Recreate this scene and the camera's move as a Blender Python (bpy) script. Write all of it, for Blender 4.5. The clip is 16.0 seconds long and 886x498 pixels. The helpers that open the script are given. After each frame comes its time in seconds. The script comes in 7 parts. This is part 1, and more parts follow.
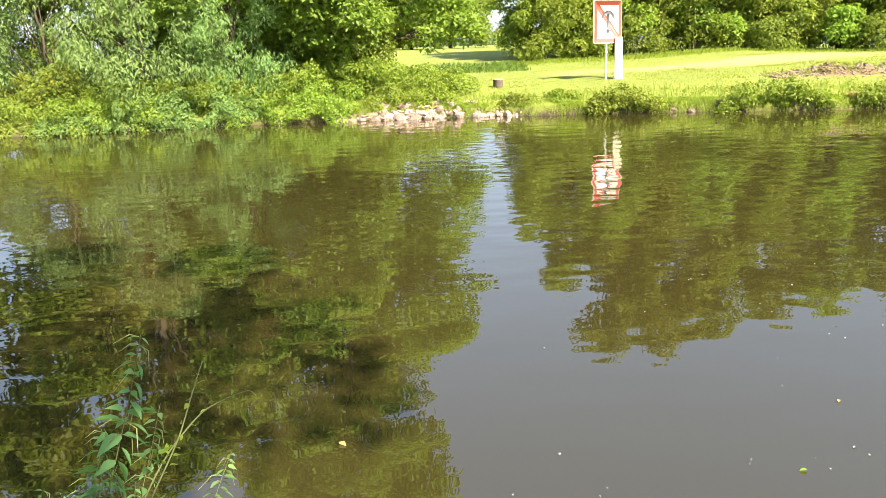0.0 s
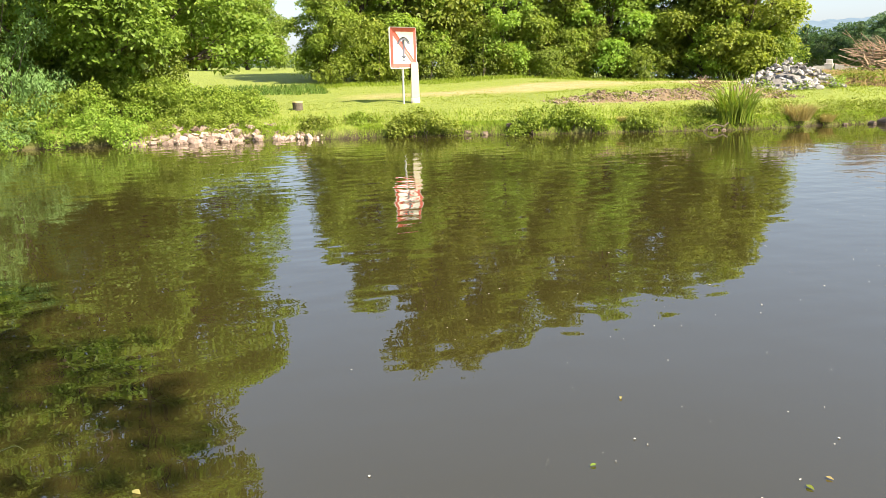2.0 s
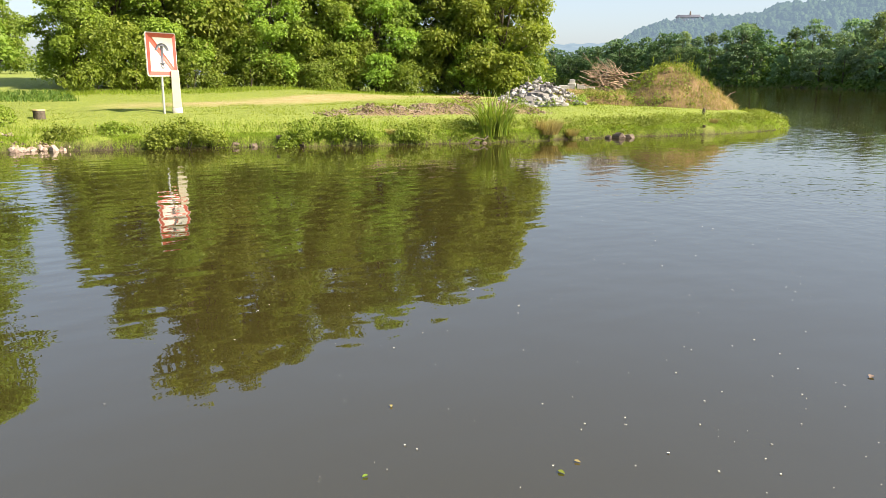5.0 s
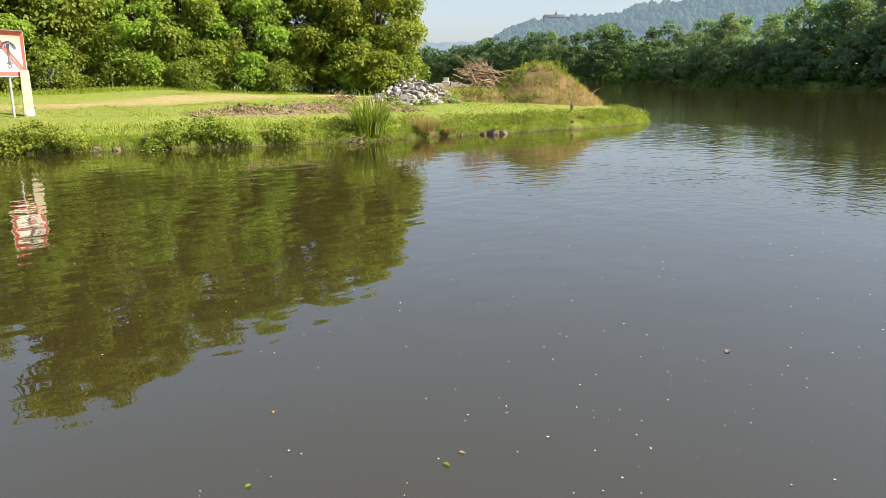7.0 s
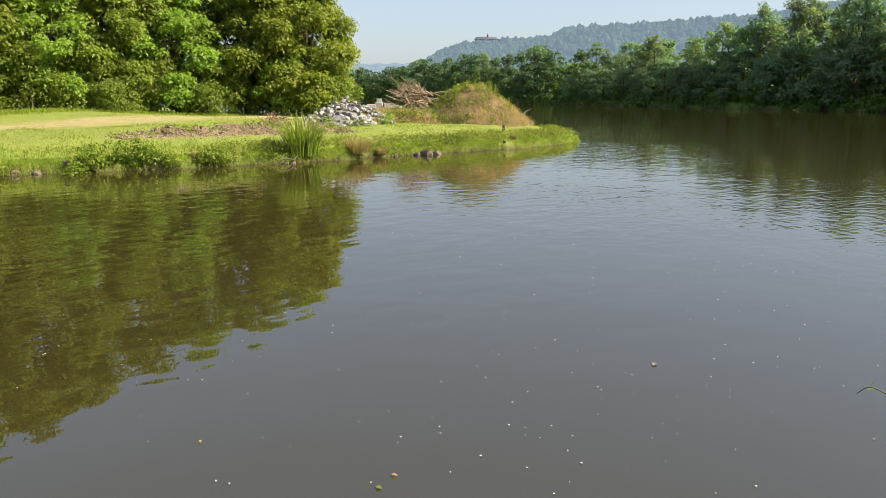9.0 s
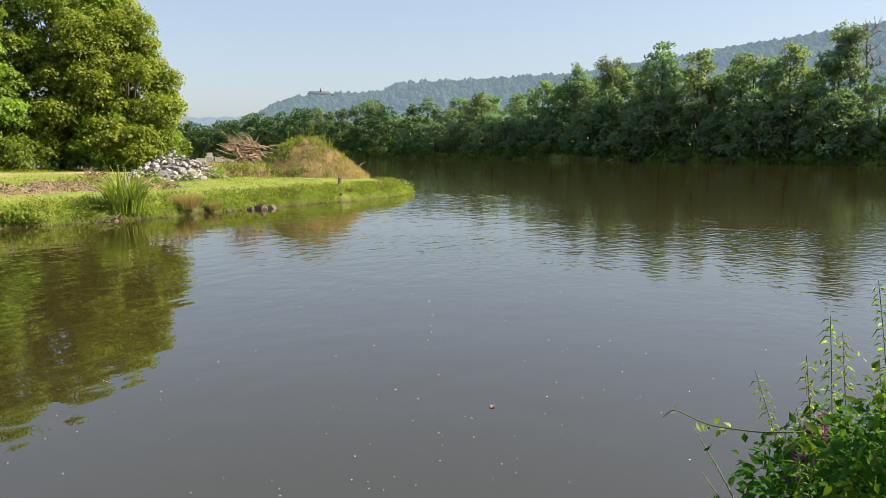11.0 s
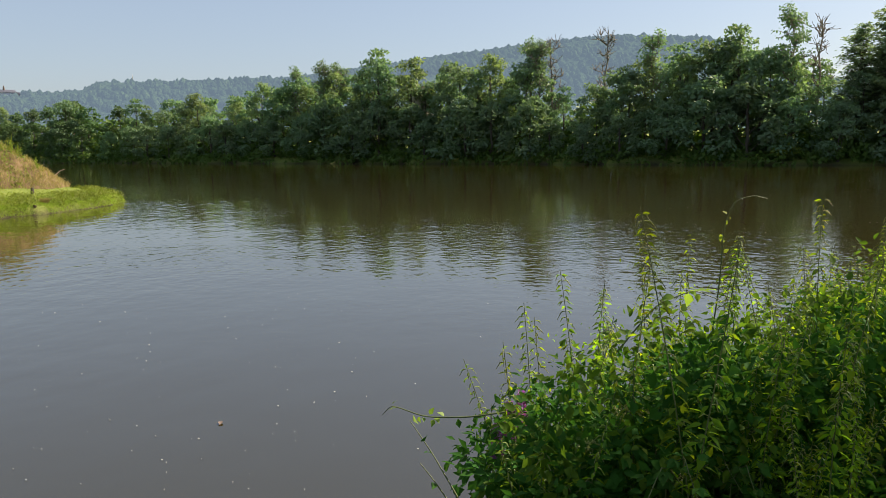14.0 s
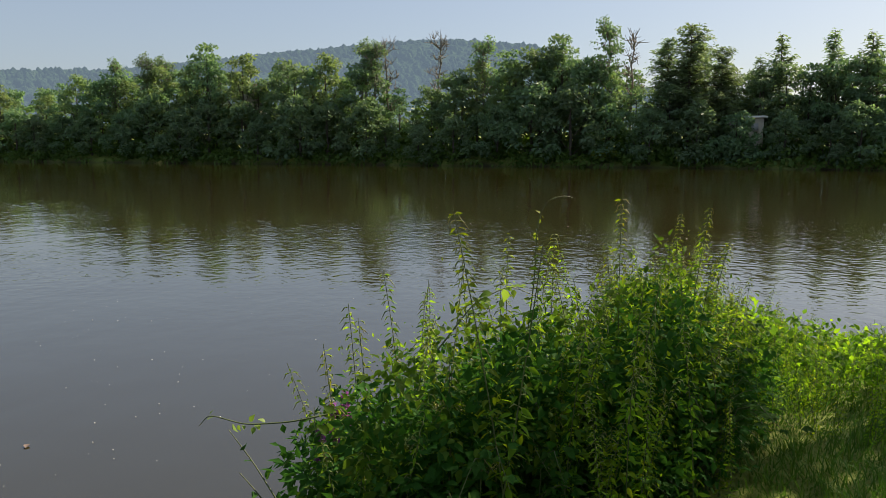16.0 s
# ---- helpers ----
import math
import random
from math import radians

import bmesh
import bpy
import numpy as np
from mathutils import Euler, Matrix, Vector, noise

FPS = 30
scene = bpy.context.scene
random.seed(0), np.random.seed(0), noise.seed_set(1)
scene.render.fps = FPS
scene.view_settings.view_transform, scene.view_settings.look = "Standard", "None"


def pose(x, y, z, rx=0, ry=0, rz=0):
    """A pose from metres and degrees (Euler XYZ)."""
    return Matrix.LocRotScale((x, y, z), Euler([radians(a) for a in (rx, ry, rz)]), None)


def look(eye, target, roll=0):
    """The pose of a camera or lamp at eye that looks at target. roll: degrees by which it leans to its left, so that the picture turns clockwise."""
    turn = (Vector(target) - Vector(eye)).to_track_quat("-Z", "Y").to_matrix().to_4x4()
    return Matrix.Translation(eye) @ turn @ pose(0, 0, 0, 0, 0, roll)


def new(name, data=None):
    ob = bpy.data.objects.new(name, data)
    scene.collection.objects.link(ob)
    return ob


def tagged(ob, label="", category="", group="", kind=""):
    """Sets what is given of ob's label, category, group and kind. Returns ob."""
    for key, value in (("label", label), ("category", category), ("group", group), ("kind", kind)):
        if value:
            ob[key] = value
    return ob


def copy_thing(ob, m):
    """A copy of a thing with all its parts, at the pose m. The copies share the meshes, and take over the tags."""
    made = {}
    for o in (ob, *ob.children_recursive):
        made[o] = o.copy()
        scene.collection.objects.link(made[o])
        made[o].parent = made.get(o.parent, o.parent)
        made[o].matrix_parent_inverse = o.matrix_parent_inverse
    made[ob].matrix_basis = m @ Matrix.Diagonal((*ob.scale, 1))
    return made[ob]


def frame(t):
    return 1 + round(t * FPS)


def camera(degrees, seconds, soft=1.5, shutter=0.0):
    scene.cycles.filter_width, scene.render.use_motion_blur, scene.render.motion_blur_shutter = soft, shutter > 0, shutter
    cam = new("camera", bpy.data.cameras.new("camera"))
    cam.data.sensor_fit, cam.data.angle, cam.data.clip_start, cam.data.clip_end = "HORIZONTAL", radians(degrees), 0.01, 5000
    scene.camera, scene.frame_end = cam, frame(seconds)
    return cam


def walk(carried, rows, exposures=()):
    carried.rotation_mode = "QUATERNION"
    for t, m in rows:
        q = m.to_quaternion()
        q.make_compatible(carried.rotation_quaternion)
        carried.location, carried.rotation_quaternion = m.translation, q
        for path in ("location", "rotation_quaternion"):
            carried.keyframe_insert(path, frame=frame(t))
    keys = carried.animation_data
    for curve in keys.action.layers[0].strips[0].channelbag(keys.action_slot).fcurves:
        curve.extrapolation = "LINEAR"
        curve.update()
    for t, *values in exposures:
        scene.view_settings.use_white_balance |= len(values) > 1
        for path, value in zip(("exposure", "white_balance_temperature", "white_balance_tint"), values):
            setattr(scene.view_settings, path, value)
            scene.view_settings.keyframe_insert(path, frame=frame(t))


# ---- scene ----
cam = camera(61.24, 16.0, soft=0.6)
PATH = [
    (0.0, (-0.004, 0.293, 2.99), (-0.0145, 9.9424, 0.3625), -2.775),
    (0.5, (0.023, 0.296, 2.99), (0.7919, 9.9325, 0.4290), -2.680),
    (1.0, (0.050, 0.304, 2.99), (1.7556, 9.8453, 0.5321), -2.014),
    (1.5, (0.068, 0.299, 2.99), (2.3615, 9.7244, 0.5637), -1.590),
    (2.0, (0.055, 0.290, 2.99), (2.5825, 9.6544, 0.5591), -1.417),
    (2.5, (0.066, 0.293, 2.99), (2.7143, 9.6236, 0.5585), -1.348),
    (3.0, (0.086, 0.282, 2.99), (3.0989, 9.5023, 0.5632), -0.913),
    (3.5, (0.112, 0.280, 2.99), (3.7027, 9.2981, 0.5886), -0.393),
    (4.0, (0.114, 0.276, 2.99), (4.3093, 9.0454, 0.6491), -0.014),
    (4.5, (0.152, 0.270, 3.00), (4.9019, 8.7624, 0.6902), 0.309),
    (7.0, (0.193, 0.230, 3.00), (6.6637, 7.4940, 0.6848), 0.164),
    (7.5, (0.220, 0.213, 3.01), (6.8684, 7.3265, 0.7289), 0.261),
    (8.0, (0.234, 0.205, 3.01), (6.9575, 7.2529, 0.7458), 0.200),
    (8.2, (0.240, 0.206, 3.01), (7.0209, 7.2047, 0.7674), 0.253),
    (10.3, (0.238, 0.128, 2.99), (8.1857, 6.0013, 1.4640), -0.151),
    (10.5, (0.243, 0.127, 2.99), (8.3479, 5.8002, 1.5338), -0.084),
    (11.0, (0.254, 0.123, 3.00), (8.7411, 5.2326, 1.6309), -0.098),
    (11.5, (0.266, 0.118, 3.00), (9.1179, 4.5809, 1.6897), 0.041),
    (12.0, (0.275, 0.113, 3.00), (9.4329, 3.9267, 1.7446), 0.227),
    (12.5, (0.284, 0.104, 3.01), (9.6906, 3.2699, 1.7852), 0.181),
    (13.0, (0.292, 0.097, 3.01), (9.8697, 2.6820, 1.7510), -0.067),
    (13.5, (0.296, 0.085, 3.01), (9.9714, 2.2441, 1.6960), -0.401),
    (14.0, (0.298, 0.070, 3.01), (10.0481, 1.8436, 1.6688), -0.513),
    (14.5, (0.299, 0.062, 3.01), (10.1366, 1.2644, 1.6759), -0.341),
    (15.0, (0.299, 0.056, 3.01), (10.1756, 0.8459, 1.6541), -0.208),
    (15.5, (0.301, 0.027, 3.01), (10.2037, 0.3449, 1.6544), -0.059),
    (16.0, (0.302, -0.004, 3.01), (10.2056, -0.3667, 1.6703), 0.156),
]
EXPOSURES = [(0.0, 1.96), (0.8, 1.84), (1.6, 1.66), (3.5, 1.50), (7.0, 1.25), (8.2, 1.19), (10.3, 1.16), (12.5, 1.02), (14.0, 0.86), (16.0, 0.64)]
walk(cam, [(t, look(e, a, r)) for t, e, a, r in PATH], EXPOSURES)

# ---- light ----
SUN_AZ, SUN_EL = 147.0, 41.0
world = bpy.data.worlds.new("sky")
scene.world = world
world.use_nodes = True
wn = world.node_tree.nodes
sky = wn.new("ShaderNodeTexSky")
sky.sky_type = 'NISHITA'
sky.sun_disc = False
sky.sun_elevation = radians(SUN_EL)
sky.sun_rotation = radians(SUN_AZ)
sky.air_density, sky.dust_density, sky.ozone_density = 1.0, 1.6, 1.0
wn["Background"].inputs["Strength"].default_value = 0.091
haze = wn.new("ShaderNodeMix")
haze.data_type, haze.blend_type = 'RGBA', 'MIX'
haze.inputs[0].default_value = 0.50
haze.inputs[7].default_value = (2.62, 2.94, 3.62, 1)
world.node_tree.links.new(sky.outputs[0], haze.inputs[6])
world.node_tree.links.new(haze.outputs[2], wn["Background"].inputs["Color"])
sun_data = bpy.data.lights.new("sun", 'SUN')
sun_data.energy, sun_data.angle, sun_data.color = 5.0, radians(0.6), (1.0, 0.86, 0.66)
sun = new("sun", sun_data)
az, el = radians(SUN_AZ), radians(SUN_EL)
sun_from = Vector((math.sin(az) * math.cos(el), math.cos(az) * math.cos(el), math.sin(el)))
sun.matrix_world = look(sun_from * 50, (0, 0, 0))

rng = np.random.default_rng(7)


# ---- materials ----
def material(name, rough=0.8, metal=0.0):
    m = bpy.data.materials.new(name)
    m.use_nodes = True
    b = m.node_tree.nodes["Principled BSDF"]
    b.inputs["Roughness"].default_value = rough
    b.inputs["Metallic"].default_value = metal
    return m, m.node_tree, b


def node(nt, kind, **inputs):
    n = nt.nodes.new(kind)
    for k, v in inputs.items():
        n.inputs[k.replace("_", " ")].default_value = v
    return n


def ramp(nt, fac, stops):
    r = nt.nodes.new("ShaderNodeValToRGB")
    while len(r.color_ramp.elements) < len(stops):
        r.color_ramp.elements.new(0.5)
    for e, (p, c) in zip(r.color_ramp.elements, stops):
        e.position, e.color = p, (*c, 1)
    nt.links.new(fac, r.inputs["Fac"])
    return r.outputs["Color"]


def coords(nt, scale=(1, 1, 1), which="Object"):
    t = nt.nodes.new("ShaderNodeTexCoord")
    mp = nt.nodes.new("ShaderNodeMapping")
    mp.inputs["Scale"].default_value = scale
    nt.links.new(t.outputs[which], mp.inputs["Vector"])
    return mp.outputs["Vector"]


def noise_of(nt, vec, scale, detail=4.0, rough=0.6, out="Fac"):
    n = node(nt, "ShaderNodeTexNoise", Scale=scale, Detail=detail, Roughness=rough)
    nt.links.new(vec, n.inputs["Vector"])
    return n.outputs[out]


def mixed(nt, fac, a, b, kind='MIX'):
    n = nt.nodes.new("ShaderNodeMix")
    n.data_type, n.blend_type = 'RGBA', kind
    for sock, val in ((n.inputs[0], fac), (n.inputs[6], a), (n.inputs[7], b)):
        if hasattr(val, "links"):
            nt.links.new(val, sock)
        elif isinstance(val, tuple):
            sock.default_value = (*val, 1)
        else:
            sock.default_value = val
    return n.outputs[2]


def math_of(nt, op, a, b=0.0):
    n = nt.nodes.new("ShaderNodeMath")
    n.operation = op
    for sock, val in ((n.inputs[0], a), (n.inputs[1], b)):
        if hasattr(val, "links"):
            nt.links.new(val, sock)
        else:
            sock.default_value = val
    return n.outputs[0]


def bump(nt, b, height, dist, strength=1.0):
    n = node(nt, "ShaderNodeBump", Strength=strength, Distance=dist)
    nt.links.new(height, n.inputs["Height"])
    nt.links.new(n.outputs["Normal"], b.inputs["Normal"])
    return n


def leaf_material(name, dark, light, warm, translucent=0.30, rough=0.5, gloss=0.25, through_tint=(1.0, 1.0, 0.55)):
    """Leaves: three tones that change from leaf to leaf, from clump to clump and from plant to plant; light shines through."""
    m, nt, b = material(name, rough)
    geo = nt.nodes.new("ShaderNodeNewGeometry")
    info = nt.nodes.new("ShaderNodeObjectInfo")
    dark = tuple(0.65 * p + 0.35 * q for p, q in zip(dark, light))
    c = ramp(nt, geo.outputs["Random Per Island"], [(0.0, dark), (0.55, light), (0.9, light), (1.0, warm)])
    big = noise_of(nt, coords(nt), 0.45, 2.0)
    tone = ramp(nt, big, [(0.3, tuple(x * 0.62 for x in dark)), (0.7, light)])
    c = mixed(nt, 0.42, c, tone)
    shift = nt.nodes.new("ShaderNodeHueSaturation")
    nt.links.new(math_of(nt, 'ADD', math_of(nt, 'MULTIPLY', info.outputs["Random"], 0.035), 0.482), shift.inputs["Hue"])
    nt.links.new(math_of(nt, 'ADD', math_of(nt, 'MULTIPLY', info.outputs["Random"], 0.35), 0.82), shift.inputs["Value"])
    nt.links.new(c, shift.inputs["Color"])
    nt.links.new(shift.outputs[0], b.inputs["Base Color"])
    b.inputs["Specular IOR Level"].default_value = gloss
    tr = nt.nodes.new("ShaderNodeBsdfTranslucent")
    glow = mixed(nt, 1.0, shift.outputs[0], through_tint, 'MULTIPLY')
    bright = nt.nodes.new("ShaderNodeHueSaturation")
    bright.inputs["Value"].default_value = 1.8
    nt.links.new(glow, bright.inputs["Color"])
    nt.links.new(bright.outputs[0], tr.inputs["Color"])
    mix = nt.nodes.new("ShaderNodeMixShader")
    mix.inputs[0].default_value = translucent
    nt.links.new(b.outputs[0], mix.inputs[1])
    nt.links.new(tr.outputs[0], mix.inputs[2])
    nt.links.new(mix.outputs[0], nt.nodes["Material Output"].inputs["Surface"])
    return m


def rough_material(name, stops, scale, rough=0.9, relief=0.02, per_object=0.0, detail=6.0):
    """Stone, soil, bark and the like: a ramp over noise at two scales, with relief."""
    m, nt, b = material(name, rough)
    vec = coords(nt)
    fine, broad = noise_of(nt, vec, scale, detail), noise_of(nt, vec, scale * 0.17, 2.0)
    f = math_of(nt, 'ADD', math_of(nt, 'MULTIPLY', fine, 0.6), math_of(nt, 'MULTIPLY', broad, 0.4))
    if per_object:
        info = nt.nodes.new("ShaderNodeObjectInfo")
        f = math_of(nt, 'ADD', f, math_of(nt, 'MULTIPLY', math_of(nt, 'SUBTRACT', info.outputs["Random"], 0.5), per_object))
    nt.links.new(ramp(nt, f, stops), b.inputs["Base Color"])
    bump(nt, b, fine, relief)
    return m


LEAF_MID = leaf_material("leaf_mid", (0.085, 0.135, 0.018), (0.188, 0.246, 0.040), (0.30, 0.31, 0.06), 0.40)
# deep green darkened to paint shade at the waterline and across the field
LEAF_DEEP_SHADE = leaf_material("leaf_deep_shade", (0.050, 0.090, 0.016), (0.095, 0.160, 0.026), (0.16, 0.20, 0.03))
LEAF_BRIGHT = leaf_material("leaf_bright", (0.100, 0.170, 0.014), (0.236, 0.320, 0.052), (0.35, 0.38, 0.07), 0.40)
LEAF_YELLOW = leaf_material("leaf_yellow", (0.11, 0.17, 0.024), (0.20, 0.27, 0.038), (0.33, 0.32, 0.06))
LEAF_FEATHER = leaf_material("leaf_feather", (0.105, 0.180, 0.055), (0.185, 0.290, 0.090), (0.26, 0.34, 0.10), 0.36)
# far bank leaves: bluish distance haze is mixed into their base colour
LEAF_FAR_HAZED = leaf_material("leaf_far_hazed", (0.084, 0.150, 0.095), (0.162, 0.250, 0.138), (0.24, 0.29, 0.14), 0.42)
LEAF_FAR_LIGHT_HAZED = leaf_material("leaf_far_light_hazed", (0.118, 0.180, 0.088), (0.200, 0.288, 0.130), (0.28, 0.32, 0.14), 0.42)
LEAF_DISTANT = leaf_material("leaf_distant", (0.046, 0.092, 0.040), (0.086, 0.150, 0.056), (0.13, 0.18, 0.06))
# needles lightened in base colour for the haze
LEAF_FIR_HAZED = leaf_material("leaf_fir_hazed", (0.120, 0.175, 0.110), (0.200, 0.270, 0.165), (0.23, 0.29, 0.16), 0.45)
LEAF_NETTLE = leaf_material("leaf_nettle", (0.074, 0.160, 0.016), (0.145, 0.270, 0.027), (0.30, 0.33, 0.028), 0.62, 0.6, 0.15, (1.6, 1.3, 0.3))
GRASS = leaf_material("grass_blade", (0.146, 0.208, 0.024), (0.224, 0.284, 0.038), (0.36, 0.35, 0.085), 0.5)
GRASS_DRY = leaf_material("grass_dry", (0.27, 0.235, 0.085), (0.40, 0.345, 0.14), (0.49, 0.43, 0.22), 0.3, 0.6, 0.2, (1.0, 0.95, 0.7))
BARK = rough_material("bark", [(0.3, (0.035, 0.028, 0.020)), (0.7, (0.13, 0.105, 0.08))], 9.0, 0.95, 0.03)
BARK_PALE = rough_material("bark_pale", [(0.3, (0.12, 0.10, 0.075)), (0.7, (0.32, 0.28, 0.22))], 9.0, 0.95, 0.02)
STONE = rough_material("stone", [(0.25, (0.11, 0.105, 0.105)), (0.5, (0.25, 0.24, 0.235)), (0.75, (0.42, 0.40, 0.385))], 6.0, 0.9, 0.02, 0.5)
STONE_RED = rough_material("stone_red", [(0.25, (0.14, 0.10, 0.08)), (0.5, (0.28, 0.21, 0.175)), (0.75, (0.43, 0.345, 0.29))], 6.0, 0.9, 0.02, 0.4)
STONE_DARK = rough_material("stone_dark", [(0.3, (0.055, 0.042, 0.033)), (0.7, (0.20, 0.15, 0.115))], 7.0, 0.85, 0.02)
SOIL = rough_material("soil", [(0.3, (0.09, 0.058, 0.028)), (0.55, (0.19, 0.125, 0.058)), (0.75, (0.27, 0.19, 0.095))], 2.5, 0.95, 0.06)
WOOD_DEAD = rough_material("wood_dead", [(0.3, (0.20, 0.13, 0.08)), (0.6, (0.38, 0.28, 0.185)), (0.8, (0.52, 0.42, 0.31))], 5.0, 0.85, 0.01, 0.3)
EARTH = rough_material("bare_earth", [(0.3, (0.085, 0.058, 0.028)), (0.5, (0.17, 0.118, 0.062)), (0.72, (0.28, 0.21, 0.12))], 5.0, 0.95, 0.04)
RUBBLE = rough_material("brick_rubble", [(0.25, (0.09, 0.06, 0.038)), (0.5, (0.185, 0.13, 0.088)), (0.75, (0.31, 0.245, 0.185))], 6.0, 0.95, 0.02, 0.55)
CONCRETE = rough_material("concrete", [(0.3, (0.34, 0.32, 0.29)), (0.7, (0.52, 0.50, 0.46))], 4.0, 0.9, 0.006)


# ---- mesh tools ----
class Geo:
    """Collects vertices and faces, and makes one mesh of them."""

    def __init__(self):
        self.v, self.f, self.n = [], [], 0

    def add(self, v, f):
        self.v.append(np.asarray(v, float))
        self.f.append(np.asarray(f, np.int64) + self.n)
        self.n += len(v)
        return self

    def mesh(self, name, mat, smooth=False):
        me = bpy.data.meshes.new(name)
        v = np.concatenate(self.v)
        me.vertices.add(len(v))
        me.vertices.foreach_set("co", v.astype(np.float32).ravel())
        loops = np.concatenate([f.ravel() for f in self.f])
        totals = np.concatenate([np.full(len(f), f.shape[1]) for f in self.f])
        me.loops.add(len(loops))
        me.loops.foreach_set("vertex_index", loops.astype(np.int32))
        me.polygons.add(len(totals))
        me.polygons.foreach_set("loop_start", np.concatenate([[0], np.cumsum(totals)[:-1]]).astype(np.int32))
        if smooth:
            me.polygons.foreach_set("use_smooth", np.ones(len(totals), bool))
        me.materials.append(mat)
        me.update(calc_edges=True)
        me.validate()
        return me


def part(name, geo, mat, parent=None, label="", smooth=False):
    """One mesh object, under a thing or part where parent is given."""
    ob = new(name, geo.mesh(name, mat, smooth) if isinstance(geo, Geo) else geo)
    if parent is not None:
        ob.parent = parent
    return tagged(ob, label)


def thing(name, label, category, group="", at=(0, 0, 0), turn=0.0, size=1.0):
    ob = new(name)
    ob.empty_display_size = 0.2
    ob.matrix_basis = Matrix.Translation(at) @ Matrix.Rotation(radians(turn), 4, 'Z') @ Matrix.Scale(size, 4)
    return tagged(ob, label, category, group)


def unit(a):
    return a / np.maximum(np.linalg.norm(a, axis=-1, keepdims=True), 1e-9)


def tube(geo, pts, radii, sides=6):
    """A bent, tapered rod."""
    pts = np.asarray(pts, float)
    radii = np.broadcast_to(np.asarray(radii, float), (len(pts),))
    d = unit(np.gradient(pts, axis=0))
    ref = np.where(np.abs(d[:, 2:3]) > 0.9, [[1.0, 0, 0]], [[0, 0, 1.0]])
    a = unit(np.cross(d, ref))
    b = np.cross(d, a)
    ang = np.arange(sides) * 2 * np.pi / sides
    ring = pts[:, None] + radii[:, None, None] * (np.cos(ang)[None, :, None] * a[:, None] + np.sin(ang)[None, :, None] * b[:, None])
    k, s = len(pts), sides
    i, j = np.meshgrid(np.arange(k - 1), np.arange(s), indexing="ij")
    f = np.stack([i * s + j, i * s + (j + 1) % s, (i + 1) * s + (j + 1) % s, (i + 1) * s + j], -1).reshape(-1, 4)
    geo.add(ring.reshape(-1, 3), f)
    geo.add(ring[-1], np.arange(s)[None])
    return geo


def bent(a, b, sag=0.0, steps=6, wobble=0.0, r=rng):
    t = np.linspace(0, 1, steps)[:, None]
    p = np.asarray(a, float) * (1 - t) + np.asarray(b, float) * t
    p[:, 2] += sag * 4 * (t * (1 - t))[:, 0]
    if wobble:
        p[1:-1] += r.normal(0, wobble, (steps - 2, 3))
    return p


def leaf_set(geo, base, tip, nrm, length, width, fold=0.25):
    """Leaves as folded kites: base points, tip directions, normals."""
    tip = unit(tip)
    side = unit(np.cross(tip, nrm))
    up = np.cross(side, tip)
    L, W = np.asarray(length)[:, None], np.asarray(width)[:, None]
    v = np.stack([base, base + tip * L * 0.42 + side * W * 0.5 + up * W * fold,
                  base + tip * L, base + tip * L * 0.42 - side * W * 0.5 + up * W * fold], 1)
    n = np.arange(len(base))[:, None] * 4
    geo.add(v.reshape(-1, 3), np.concatenate([n + [[0, 1, 2]], n + [[0, 2, 3]]]))
    return geo


def lumpy(p, s, seed):
    """A cheap smooth noise of places, about -1 to 1."""
    r = np.random.default_rng(seed)
    out = 0
    for k in range(5):
        d = unit(r.normal(size=3)) * s * (0.7 + 0.5 * k)
        out = out + np.sin(p @ d + r.uniform(0, 6.28))
    return out / 2.6


def puff_leaves(geo, centres, radii, per_area, size, r, droop=0.3, slim=0.55, gap=-0.55, outward=1.15):
    """Leaves on the shells of a heap of rounded clumps; those deep inside other clumps are left out."""
    centres, radii = np.asarray(centres, float), np.asarray(radii, float)
    if radii.ndim == 1:
        radii = np.repeat(radii[:, None], 3, 1) * [1, 1, 0.8]
    counts = np.maximum((per_area * radii.prod(1) ** (2 / 3) * 12.6).astype(int), 4)
    idx = np.repeat(np.arange(len(centres)), counts)
    d = unit(r.normal(size=(len(idx), 3)))
    rad = 0.55 + 0.55 * r.random(len(idx)) ** 0.6
    p = centres[idx] + d * radii[idx] * rad[:, None]
    keep = lumpy(p, 1.1 / max(radii.mean(), 0.2), 3) > gap
    keep &= (d[:, 2] > -0.75) | (r.random(len(d)) < 0.4)
    p, d, idx = p[keep], d[keep], idx[keep]
    inside = np.zeros(len(p), bool)
    for k in range(0, len(p), 4000):
        q = (p[k:k + 4000, None] - centres[None]) / radii[None]
        inside[k:k + 4000] = ((q ** 2).sum(-1) < 0.30).any(1)
    p, d = p[~inside], d[~inside]
    nrm = unit(d * outward + r.normal(0, 0.42, d.shape) + [0, 0, 0.30])
    tip = np.cross(nrm, r.normal(size=d.shape)) + d * 0.35 - np.array([0, 0, droop])
    L = size * r.uniform(0.6, 1.35, len(p))
    return leaf_set(geo, p, tip, nrm, L, L * slim)


